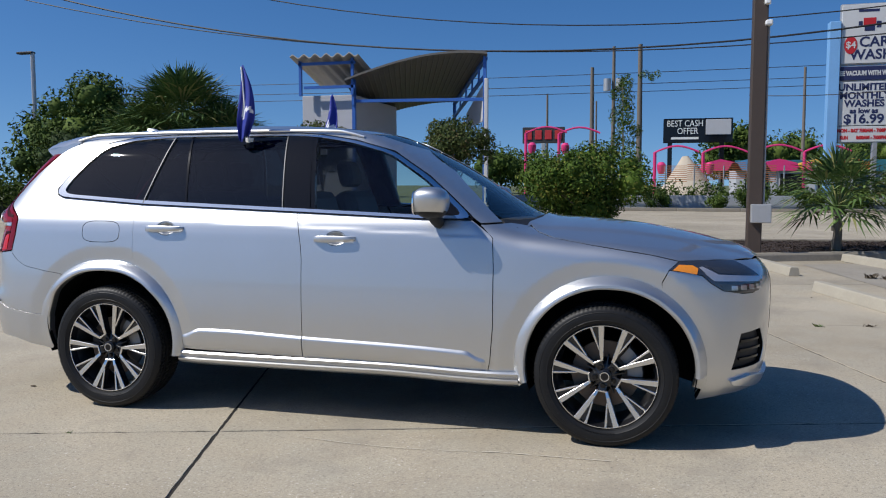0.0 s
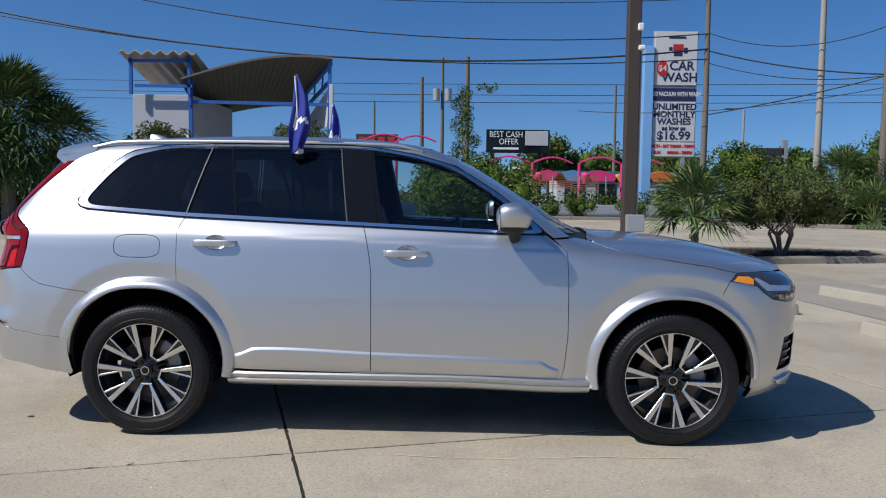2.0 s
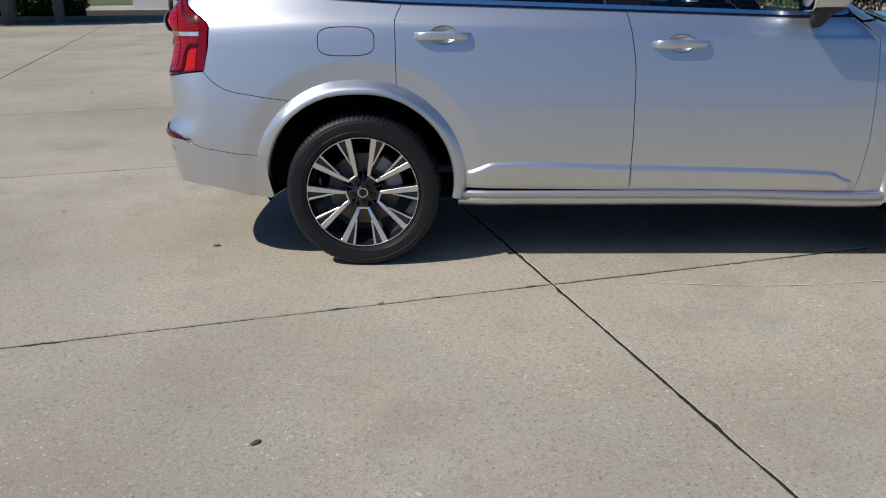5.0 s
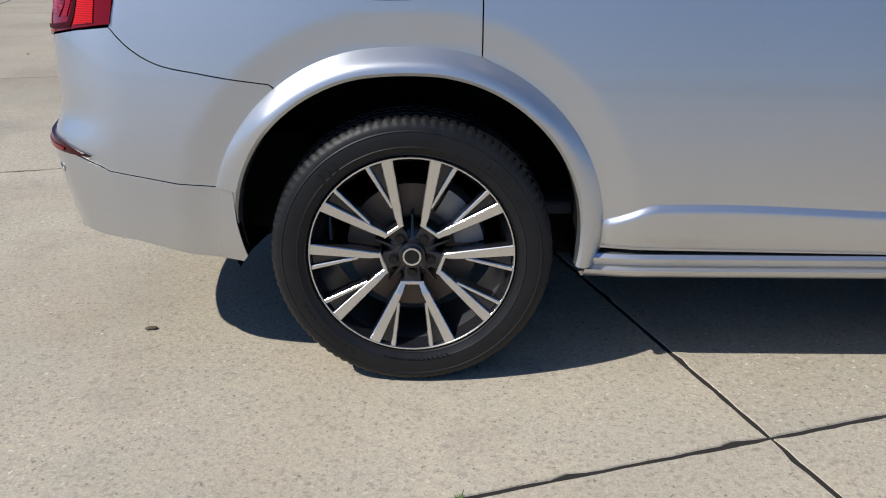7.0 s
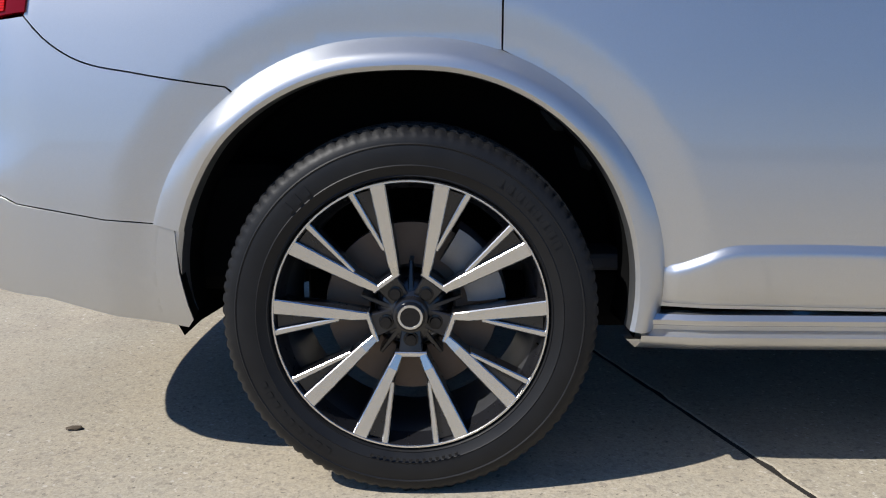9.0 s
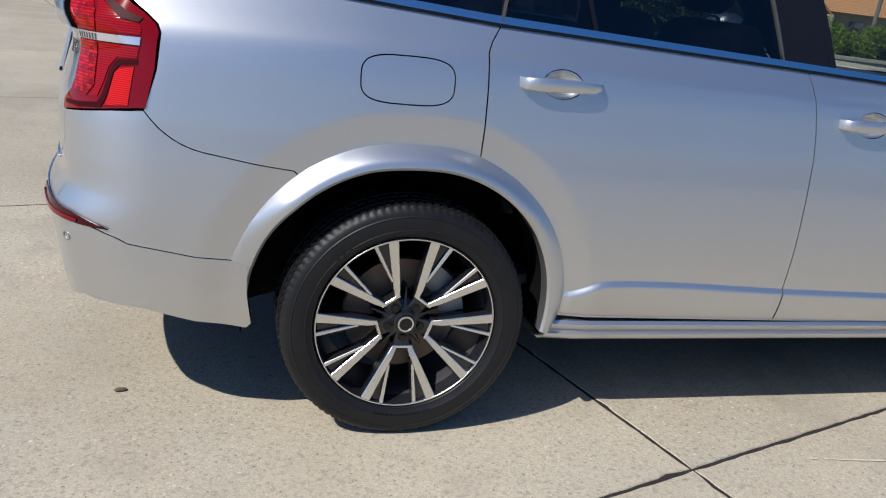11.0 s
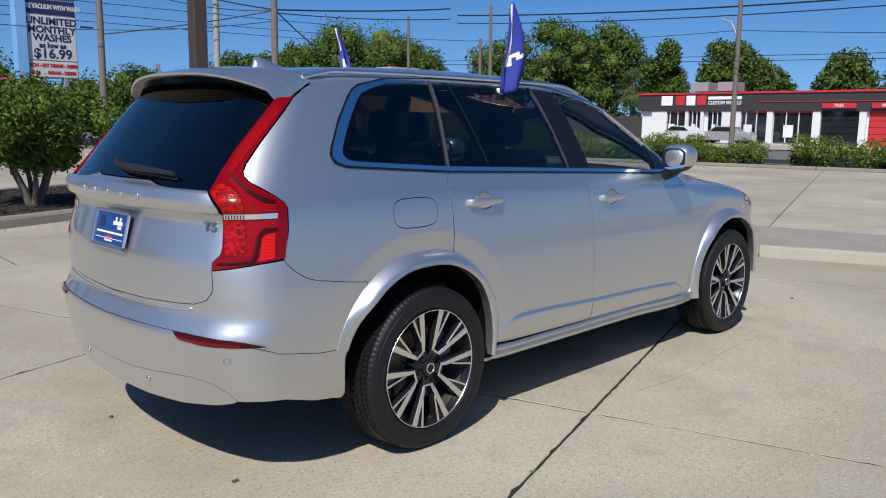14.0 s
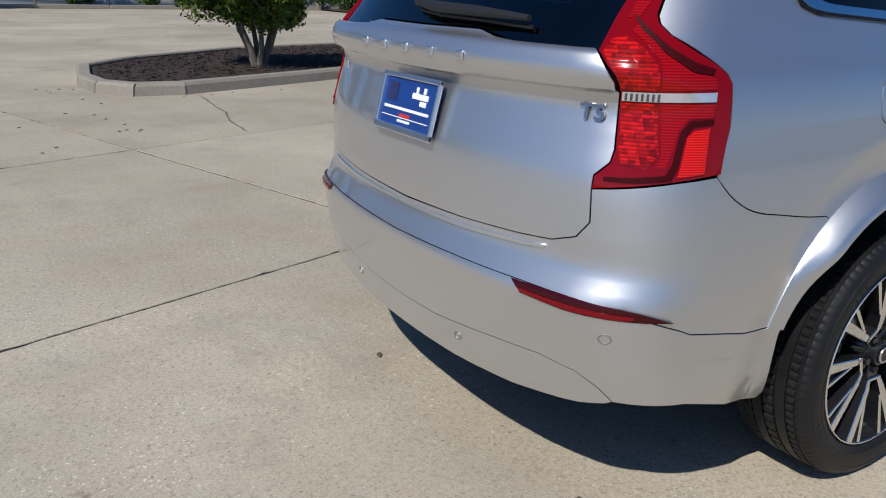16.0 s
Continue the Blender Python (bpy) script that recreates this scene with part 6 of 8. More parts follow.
def fan_leaf(verts, faces, base, direction, length, blades, width, droop):
    """A fan of narrow blades at the end of a stalk."""
    d = Vector(direction).normalized()
    side = d.cross(Vector((0, 0, 1)))
    side = side.normalized() if side.length > 1e-3 else Vector((1, 0, 0))
    up = side.cross(d)
    tip = Vector(base)
    for k in range(blades):
        a = radians(-78 + 156 * k / max(1, blades - 1))
        w = (d * math.cos(a) + side * math.sin(a) + up * RNG.uniform(-0.08, 0.14)).normalized()
        ln = length * (0.72 + 0.28 * math.cos(a)) * RNG.uniform(0.9, 1.1)
        mid = tip + w * ln * 0.55
        end = tip + w * ln + Vector((0, 0, -droop * ln * RNG.uniform(0.5, 1.3)))
        q = w.cross(up).normalized() * width
        n = len(verts)
        verts += [tuple(tip), tuple(mid + q), tuple(end), tuple(mid - q)]
        faces.append((n, n + 1, n + 2, n + 3))


def fan_palm(name, label, category, at, trunk_h, trunk_r, fronds, length, blade, mat, stalk=0.5, group="", lowest=-40):
    t = thing(name, label, category, at, group=group)
    bm = tube_bm([(0, 0, 0), (0.02, 0, trunk_h * 0.5), (0, 0.02, trunk_h)], [trunk_r * 1.15, trunk_r, trunk_r * 0.9], 10)
    for k in range(int(trunk_h / 0.09)):
        z = 0.05 + k * 0.09
        a = k * 2.4
        box_bm((trunk_r * 0.9, 0.05, 0.10), (trunk_r * 0.75 * math.cos(a), trunk_r * 0.75 * math.sin(a), z), 0.01, turn=a, bm=bm, segments=1)
    part("trunk", bm, PALMBARK, t)
    verts, faces = [], []
    stalks = bmesh.new()
    for k in range(fronds):
        a = k * 2.39996 + RNG.uniform(-0.2, 0.2)
        el = radians(lowest + (88 - lowest) * (k + 0.5) / fronds)
        d = Vector((math.cos(a) * math.cos(el), math.sin(a) * math.cos(el), math.sin(el)))
        foot = Vector((0, 0, trunk_h))
        end = foot + d * length * stalk + Vector((0, 0, 0.08 * length))
        tube_bm([foot, foot.lerp(end, 0.5) + Vector((0, 0, 0.03)), end], [0.02, 0.012, 0.008], 4, stalks)
        fan_leaf(verts, faces, end, (d + Vector((0, 0, -0.15))), length * 0.62, 15, blade, 0.22)
    part("crown_base", stalks, LEAF_YUCCA, t)
    child(new("fronds", mesh_from("fronds", verts, faces, mat)), t)
    return t


# ---- the kerbed planting island ----
ISLAND = [(-0.70, 9.2), (-0.62, 8.42), (-0.28, 7.96), (0.3, 7.90), (1.0, 8.15), (2.2, 8.60), (3.8, 9.25), (5.5, 10.05), (7.3, 10.85), (9.0, 11.42), (10.4, 11.75), (11.1, 12.0), (11.5, 12.5), (11.6, 13.3), (11.3, 14.1), (10.4, 14.5), (8.2, 14.4), (5.6, 14.0), (2.6, 13.2), (0.4, 11.7), (-0.5, 10.6)]
island = tagged(new("planting_island"), "long kerbed planting island with bark mulch", "kerb", kind="structure")
isl = [Vector(p) for p in ISLAND]
loop = []
for i, p in enumerate(isl):
    q = isl[(i + 1) % len(isl)]
    n = max(1, round((q - p).length / 0.9))
    loop += [p.lerp(q, k / n) for k in range(n)]
centre = Vector((5.8, 12.0))
for i, p in enumerate(loop):
    q = loop[(i + 1) % len(loop)]
    d = (q - p).normalized()
    m = (p + q) / 2
    b = prism_bm([(-0.10, -0.01), (-0.085, 0.11), (-0.06, 0.145), (0.07, 0.15), (0.085, 0.13), (0.09, -0.01)], -(q - p).length / 2 + 0.004, (q - p).length / 2 + 0.02)
    inward = Vector((-d.y, d.x))
    if inward.dot(centre - m) < 0:
        inward = -inward
    b.transform(Matrix.Translation((m.x + inward.x * 0.09, m.y + inward.y * 0.09, 0)) @ Matrix(((inward.x, d.x, 0, 0), (inward.y, d.y, 0, 0), (0, 0, 1, 0), (0, 0, 0, 1))))
    part("kerb_stone", b, KERB, island)
mul = bmesh.new()
ring = [mul.verts.new((p.x + (centre.x - p.x) * 0.012, p.y + (centre.y - p.y) * 0.012, 0.10)) for p in loop]
mul.faces.new(ring)
part("mulch_bed", mul, MULCH, island, "dark brown mulch")
chips_v, chips_f = [], []
edge_pts = [(p.x, p.y) for p in loop]
lo_b, hi_b = np.min(edge_pts, 0), np.max(edge_pts, 0)
spots = RNG.uniform(lo_b, hi_b, (26000, 2))
spots = spots[inside(edge_pts, spots)]
spots = spots[edge_distance(edge_pts, spots) > 0.25][:9000]
for px, py in spots:
    s, t, z = RNG.uniform(0.015, 0.055), RNG.uniform(0, 6.28), 0.10 + RNG.uniform(0.0, 0.03)
    dx, dy = math.cos(t) * s, math.sin(t) * s
    n = len(chips_v)
    chips_v += [(px - dx, py - dy, z), (px + dy * 0.3, py - dx * 0.3, z + 0.016), (px + dx, py + dy, z + RNG.uniform(-0.01, 0.02)), (px - dy * 0.3, py + dx * 0.3, z + 0.012)]
    chips_f.append((n, n + 1, n + 2, n + 3))
tagged(child(new("mulch_chips", mesh_from("mulch_chips", chips_v, chips_f, MULCH)), island), kind="stuff")

tree("bush_tree", "dense green multi-stemmed bush on the mulch island", "bush", (1.95, 9.95, 0.08), 2.0, 2.85, None, 0.066, 12500, LEAF_BUSH, clumps=50, trunk=0.055, trunk_h=0.55, stems=6, clump_r=0.33, low=-0.85, dense=0.5)
sprout = thing("sapling", "thin feathery green sapling on the far verge", "sapling", (1.66, 37.7, 0.05))
part("trunk", tube_bm([(0, 0, 0), (0.1, 0, 3.4), (0.0, 0.1, 6.6)], [0.06, 0.04, 0.012], 6), BARK, sprout)
cl = [(RNG.normal(0, 0.42), RNG.normal(0, 0.4), z, 0.45) for z in np.linspace(2.6, 6.6, 15)] + [(RNG.normal(1.1, 0.6), RNG.normal(0, 0.4), RNG.uniform(6.2, 7.0), 0.2) for _ in range(5)]
p, d = crown_points(cl, 2600, 0.2)
child(new("crown", leaves_mesh("crown", p, d, 0.20, LEAF_BUSH, 4.0)), sprout)
fan_palm("fan_palm", "young fan palm with pale green leaves on the island", "palm", (6.6, 11.3, 0.08), 0.80, 0.080, 36, 1.20, 0.024, LEAF_YUCCA, 0.48, lowest=-22)
tree("shrub_tree", "twiggy olive shrub with bare lower branches", "shrub", (8.75, 12.2, 0.08), 1.85, 2.6, None, 0.06, 8000, LEAF_SHRUB, clumps=34, trunk=0.042, trunk_h=0.5, stems=5, clump_r=0.31, low=-0.7, dense=0.5)

# light pole with its conduit, box and small camera
pole = thing("light_pole", "square bronze light pole with a grey junction box", "light pole", (5.0, 10.2, 0.08))
part("post", box_bm((0.25, 0.25, 8.2), (0, 0, 0), 0.02), POLEBROWN, pole, "bronze square post")
part("conduit", tube_bm([(0.145, -0.06, 0.6), (0.145, -0.06, 4.15)], 0.019, 8), GALV, pole, "grey conduit pipe")
part("junction_box", box_bm((0.34, 0.18, 0.33), (0.09, -0.18, 0.60), 0.015), GALV, pole, "grey metal junction box")
part("camera_head", box_bm((0.12, 0.16, 0.09), (0.13, -0.14, 4.04), 0.02), WHITE, pole, "small white camera")
part("camera_head", box_bm((0.10, 0.12, 0.14), (0.10, -0.16, 4.40), 0.02), WHITE, pole, "small white camera")


# wheel stops
def wheel_stop():
    ob = thing("wheel_stop", "pale concrete wheel stop on the parking slab", "wheel stop", group="wheel stops in the parking rows")
    b = prism_bm([(-0.085, 0), (-0.060, 0.125), (-0.045, 0.135), (0.045, 0.135), (0.060, 0.125), (0.085, 0)], -0.92, 0.92, bevel=0.006)
    part("block", b, STOPMAT, ob)
    return ob


stop = wheel_stop()
stop.matrix_basis = pose(5.52, 5.05, 0, 0, 0, 14)
for x, y, a in ((5.08, 8.55, 13), (6.20, 2.02, 14), (6.85, -0.52, 22), (7.85, -3.3, 22), (6.85, 9.5, 18), (7.25, 5.3, 16), (8.7, 3.6, 24)):
    copy_thing(stop, pose(x, y, 0, 0, 0, a))
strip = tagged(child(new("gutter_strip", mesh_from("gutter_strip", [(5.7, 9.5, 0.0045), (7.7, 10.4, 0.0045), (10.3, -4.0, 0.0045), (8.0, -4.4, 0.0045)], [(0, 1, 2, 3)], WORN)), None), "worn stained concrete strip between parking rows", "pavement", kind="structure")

# small debris
def debris(name, label, cat, pts, size, mat):
    for x, y in pts:
        ob = thing(name, label, cat, (x, y, 0.0), RNG.uniform(0, 360), group="fallen leaves and chips on the slab")
        bm = bmesh.new()
        bmesh.ops.create_icosphere(bm, subdivisions=1, radius=0.5)
        for v in bm.verts:
            v.co = Vector((v.co.x * size * RNG.uniform(0.7, 1.2), v.co.y * size * 0.55, (v.co.z + 0.5) * size * 0.22))
        part("chip", bm, mat, ob)


LEAFBROWN = simple("dead_leaf_brown", (0.10, 0.075, 0.048), 0.9)
debris("dead_leaf", "small dry brown leaf lying on concrete", "leaf", [(-0.89, 0.45), (-0.83, -0.61), (-0.17, -2.51), (4.5, -0.81), (5.1, 5.3), (7.2, 0.3), (-4.1, 5.37), (-1.62, 6.2), (-1.56, 4.9), (-1.44, 5.1), (-1.2, 9.0), (-1.08, 8.6), (-0.81, 8.8), (-0.95, 8.9), (-1.1, 8.8), (-0.7, 7.5), (-0.83, 7.9), (-0.85, 5.65), (-0.69, 5.6), (-0.74, 6.0), (-0.78, 5.7), (-1.67, 7.2), (0.6, 7.75), (1.53, 7.9), (-0.9, 6.7), (-0.84, 6.4), (-1.14, 6.9), (-0.66, 5.66), (0.25, 7.7), (0.9, 7.9)], 0.042, LEAFBROWN)


def weed(x, y, size, dry):
    """A tuft of narrow blades growing from a joint."""
    ob = thing("weed", "small dry grass tuft growing in a slab joint" if dry else "small green weed growing in a slab joint", "weed", (x, y, 0.0), group="weeds in the slab joints")
    verts, faces = [], []
    for k in range(26):
        a, ln = RNG.uniform(0, 6.28), size * RNG.uniform(0.4, 1.0)
        foot = Vector((RNG.normal(0, size * 0.35), RNG.normal(0, 0.006), 0.0))
        tip = foot + Vector((math.cos(a) * ln * 0.8, math.sin(a) * ln * 0.8, ln * 0.55))
        side = Vector((-math.sin(a), math.cos(a), 0)) * size * 0.07
        n = len(verts)
        verts += [tuple(foot - side), tuple(foot + side), tuple(foot.lerp(tip, 0.6) + side * 0.8 + Vector((0, 0, ln * 0.12))), tuple(tip)]
        faces.append((n, n + 1, n + 2, n + 3))
    child(new("blades", mesh_from("blades", verts, faces, LEAF_YUCCA if not dry else LEAFBROWN)), ob)


for x, y, size, dry in ((0.12, -1.412, 0.022, False), (4.79, 3.18, 0.06, False), (5.27, 3.29, 0.06, True), (6.31, 7.6, 0.16, True), (6.5, 7.5, 0.14, True)):
    weed(x, y, size, dry)
CRACK = ((0.45, 7.80), (0.42, 7.28), (0.36, 6.78), (0.35, 6.42), (0.22, 5.83), (0.18, 5.21))
cv, cf2 = [], []
bend = [Vector(p) for p in CRACK]
steps = 60
for k in range(steps + 1):
    u = k / steps * (len(bend) - 1)
    i = min(int(u), len(bend) - 2)
    c = bend[i].lerp(bend[i + 1], u - i)
    d = (bend[i + 1] - bend[i]).normalized()
    n = Vector((-d.y, d.x))
    c = c + n * RNG.normal(0, 0.007)
    w = 0.0055 * RNG.uniform(0.4, 1.2)
    cv += [(c.x - n.x * w, c.y - n.y * w, 0.0035), (c.x + n.x * w, c.y + n.y * w, 0.0035)]
    if k:
        q = 2 * k
        cf2.append((q - 2, q - 1, q + 1, q))
tagged(new("crack", mesh_from("crack", cv, cf2, SOIL)), "thin meandering crack in the concrete by the kerb", "crack", kind="structure")


# pale scuffed arc left on the slab beside the car
sv, sf = [], []
for k in range(61):
    u = k / 60
    x, y = 1.35 + 1.68 * u, -1.150 - 0.055 * math.sin(math.pi * min(1.0, u * 1.5)) + 0.03 * u
    w = 0.0045 * RNG.uniform(0.3, 1.0)
    sv += [(x, y - w, 0.0032), (x, y + w, 0.0032)]
    if k and RNG.uniform(0, 1) < 0.9:
        sf.append((2 * k - 2, 2 * k - 1, 2 * k + 1, 2 * k))
tagged(new("scuff_mark", mesh_from("scuff_mark", sv, sf, SCUFF)), "thin pale scuffed arc on the concrete", "scuff mark", kind="structure")


# ---- car-wash sign ----
sign = thing("pole_sign", "tall car wash pylon sign on a sky blue post", "sign", (14.2, 42.7, -0.32))
sign.scale = (1.11, 1.11, 1.11)
part("post", box_bm((0.50, 0.60, 9.35), (-1.42, 0, 0), 0.02), SIGNBLUE, sign, "sky blue square post")
part("post", box_bm((0.22, 0.3, 3.7), (0.55, 0, 0), 0.02), GALV, sign)
PANELS = ((8.72, 2.80, OFFWHITE), (6.85, 0.66, NAVY), (5.40, 2.10, OFFWHITE), (3.93, 0.76, OFFWHITE))
for z, h, mat in PANELS:
    part("sign_panel", box_bm((2.24, 0.34, h), (0, 0, z - h / 2), 0.02), mat, sign)
    part("sign_frame", box_bm((2.32, 0.26, h + 0.10), (0, 0.02, z - h / 2 - 0.05), 0.02), GALV, sign)
FACE = Matrix.Translation((0, -0.175, 0)) @ Matrix.Rotation(radians(90), 4, "X")
for s, size, x, z, mat, wide in (("CAR", 0.66, 0.32, 8.32, NAVY, 1.0), ("WASH", 0.66, 0.22, 7.72, NAVY, 1.0), ("FREE VACUUM WITH WASH", 0.30, 0, 6.85, OFFWHITE, 0.72), ("UNLIMITED", 0.46, 0, 6.18, NAVY, 1.0), ("MONTHLY", 0.46, 0, 5.78, NAVY, 1.0), ("WASHES", 0.46, 0, 5.40, NAVY, 1.0), ("as low as", 0.34, 0, 5.05, NAVY, 1.0), ("$16.99", 0.62, 0, 4.65, NAVY, 1.05), ("MON - SAT 7:30AM - 7:00PM", 0.22, 0, 4.10, REDINK, 0.85), ("SUN       8:00AM - 7:00PM", 0.22, 0, 3.76, REDINK, 0.85)):
    text_part(s, size, mat, sign, Matrix.Translation((x, 0, z)) @ FACE, extrude=0.004, wide=wide, bold=0.016)
disc = bmesh.new()
lathe_bm([(0.0, -0.19), (0.33, -0.19), (0.34, -0.18), (0.34, -0.17)], 28, "Y", disc)
bmesh.ops.scale(disc, vec=(0.85, 1, 1.25), verts=disc.verts)
bmesh.ops.translate(disc, vec=(-0.70, 0, 8.20), verts=disc.verts)
part("price_disc", disc, REDINK, sign, "dark red oval price disc")
text_part("$4", 0.44, OFFWHITE, sign, Matrix.Translation((-0.70, -0.02, 8.20)) @ FACE, extrude=0.004, bold=0.01)
for x, z, w, h, mat in ((0.10, 9.30, 0.55, 0.34, REDINK), (0.10, 9.00, 0.45, 0.30, NAVY), (0.05, 9.82, 0.9, 0.12, NAVY), (-0.30, 9.22, 0.18, 0.2, NAVY), (0.50, 9.15, 0.2, 0.3, NAVY)):
    part("logo_shape", box_bm((w, 0.012, h), (x, -0.176, z - h / 2), 0.004), mat, sign)


# ---- poles and cables ----
def utility_pole(x, y, h, r, mat, label, arms=()):
    ob = thing("utility_pole", label, "utility pole", (x, y, 0), group="utility poles along the street")
    part("post", tube_bm([(0, 0, 0), (0.03, 0, h * 0.5), (0.0, 0.02, h)], [r * 1.2, r, r * 0.78], 10), mat, ob, smooth=True)
    for z, w, ang in arms:
        b = box_bm((w, 0.10, 0.12), (0, -r, z), 0.01, turn=radians(ang))
        part("crossarm", b, WOODPOLE, ob)
        for k in (-1, -0.55, 0.55, 1):
            part("insulator", tube_bm([(k * w / 2 * 0.95, -r, z + 0.12), (k * w / 2 * 0.95, -r, z + 0.30)], [0.05, 0.03], 8), GALV, ob)
    return ob


utility_pole(14.05, 36.0, 11.5, 0.15, WOODPOLE, "weathered wooden utility pole behind the sign")
utility_pole(18.5, 33.0, 13.5, 0.15, CONCPOLE, "pale round concrete utility pole")
lampo = utility_pole(20.55, 31.0, 13.5, 0.16, WOODPOLE, "wooden utility pole with a street lamp arm")
part("lamp_arm", tube_bm([(0.1, 0, 8.75), (0.5, -0.05, 9.35), (1.4, -0.1, 9.55), (2.9, -0.15, 9.45)], 0.045, 8), GALV, lampo, "curved lamp arm", smooth=True)
part("lamp_head", box_bm((0.75, 0.30, 0.16), (3.2, -0.15, 9.33), 0.06), GALV, lampo, "grey cobra street lamp head")
for x, y, h, r in ((0.17, 70, 13.8, 0.17), (2.5, 70, 13.9, 0.24), (-1.75, 70, 12.0, 0.20), (16.3, 70, 11.4, 0.14), (18.7, 70, 11.4, 0.14), (-9.0, 95, 12.5, 0.15), (-4.0, 110, 13.0, 0.14), (24.0, 92, 11.0, 0.14)):
    u = utility_pole(x - 0.45, y, h, r, WOODPOLE, "distant weathered wooden utility pole")
    if abs(x - 0.17) < 0.1:
        for dx in (-0.55, 0.55):
            part("transformer", tube_bm([(dx, -0.2, 9.8), (dx, -0.2, 10.9)], 0.34, 12), GALV, u, "grey pole transformer", smooth=True)
utility_pole(40.0, 16.2, 11.5, 0.125, WOODPOLE, "leaning wooden street pole by the tyre shop")
sl = thing("street_lamp", "thin street lamp with a curved arm", "street lamp", (40.0, 16.3, 0))
part("arm", tube_bm([(0, 0, 6.3), (0.0, 0.35, 7.0), (0, 0.9, 7.2)], 0.05, 6), GALV, sl)
for x, y, h in ((36.5, 30.8, 8.8), (38.0, 40.0, 9.0), (38.0, 33.0, 7.0)):
    utility_pole(x, y, h, 0.12, WOODPOLE, "slim brown wooden street pole")
for x, y, h, arm in ((-27.8, 30.0, 8.1, -0.8), (25.0, 62.0, 8.5, -2.2)):
    ob = thing("lot_lamp", "grey lot lamp on a slim post", "street lamp", (x, y, 0))
    part("post", tube_bm([(0, 0, 0), (0, 0, h)], 0.11, 8), GALV, ob)
    part("head", box_bm((0.95, 0.3, 0.12), (arm / 2, 0, h - 0.05), 0.03), PLASTIC, ob)


def cable(name, a, b, sag, r=0.03, lean=0.0):
    a, b = Vector(a), Vector(b)
    pts = [a.lerp(b, k / 24) + Vector((0, 0, -4 * sag * (k / 24) * (1 - k / 24))) for k in range(25)]
    ob = tagged(new(name), "black overhead cable strung between poles", "cable", "overhead cables")
    part("wire", tube_bm(pts, r, 5, caps=False), CABLE, ob)


cable("overhead_cable", (-45, 36, 16.9), (14.05, 35.9, 8.75), 3.65, 0.045)
cable("overhead_cable", (-45, 36, 15.6), (14.05, 35.9, 8.25), 2.8, 0.03)
cable("overhead_cable", (-45, 36, 20.9), (14.05, 35.9, 9.51), 4.1, 0.03)
cable("overhead_cable", (-45, 36, 17.5), (14.05, 35.9, 11.27), 2.4, 0.02)
cable("overhead_cable", (14.05, 36, 9.6), (20.55, 31, 9.0), 0.8, 0.022)
cable("overhead_cable", (14.05, 36, 8.7), (20.55, 31, 6.85), 0.25, 0.035)
cable("overhead_cable", (14.05, 36, 8.1), (20.55, 31, 6.8), 0.45, 0.022)
cable("overhead_cable", (20.55, 31, 6.85), (33, 31, 8.2), 0.1, 0.04)
cable("overhead_cable", (20.55, 31, 6.7), (33, 31, 7.6), 0.15, 0.025)
cable("overhead_cable", (20.55, 31, 6.9), (36, 46, 6.0), 0.2, 0.035)
cable("overhead_cable", (14.05, 36, 5.45), (20.55, 31, 6.8), 0.1, 0.03)
cable("overhead_cable", (8, 39, 5.9), (20.55, 31, 6.3), 0.5, 0.02)
cable("overhead_cable", (40, 37, 9.0), (40.5, -18, 8.1), 0.9, 0.045)
cable("overhead_cable", (40, 37, 8.45), (40.5, -18, 7.8), 0.9, 0.03)
cable("overhead_cable", (40.1, 16.2, 6.55), (40.5, -18, 5.6), 0.6, 0.018)
cable("overhead_cable", (38, 44, 7.9), (40.1, 16.2, 6.55), 0.5, 0.018)
for z in (5.42, 5.16):
    cable("overhead_cable", (38.5, 44, z + 0.6), (40.5, -18, z - 0.9), 0.2, 0.018)
for z in (12.0, 11.0, 10.3):
    cable("overhead_cable", (-60, 72, z), (60, 70, z + 0.2), 0.6, 0.03)

# ---- the wash canopy with its corrugated shelter ----
shed = thing("wash_canopy", "curved grey metal canopy on blue steel posts", "canopy", (-0.2, 0, -0.12))


def canopy_at(u, v, drop=0.0):
    """A place on the curved roof: u from its low end to its high end, v from front to back."""
    front = Vector((-11.7 + 7.35 * u, 33.2, 6.80 + 1.14 * math.sin(2.0 * u)))
    back = Vector((-13.6 + 5.5 * u, 42.0, 5.62 + 0.90 * math.sin(1.7 * u)))
    return front.lerp(back, v) - Vector((0, 0, drop))


bm, rows = bmesh.new(), []
for k in range(25):
    u = k / 24
    rows.append([bm.verts.new(canopy_at(u, v, d)) for v, d in ((0, 0), (1, 0), (1, 0.12), (0, 0.10))])
for a, b in zip(rows, rows[1:]):
    for i in range(4):
        bm.faces.new((a[i], b[i], b[(i + 1) % 4], a[(i + 1) % 4]))
bm.faces.new(rows[0])
bm.faces.new(rows[-1][::-1])
part("curved_roof", bm, CANOPY, shed, "curved grey metal roof", smooth=True)
for k in range(26):
    part("roof_rib", tube_bm([canopy_at(k / 25, 0.01, 0.12), canopy_at(k / 25, 0.99, 0.14)], 0.035, 5), CANOPY, shed)
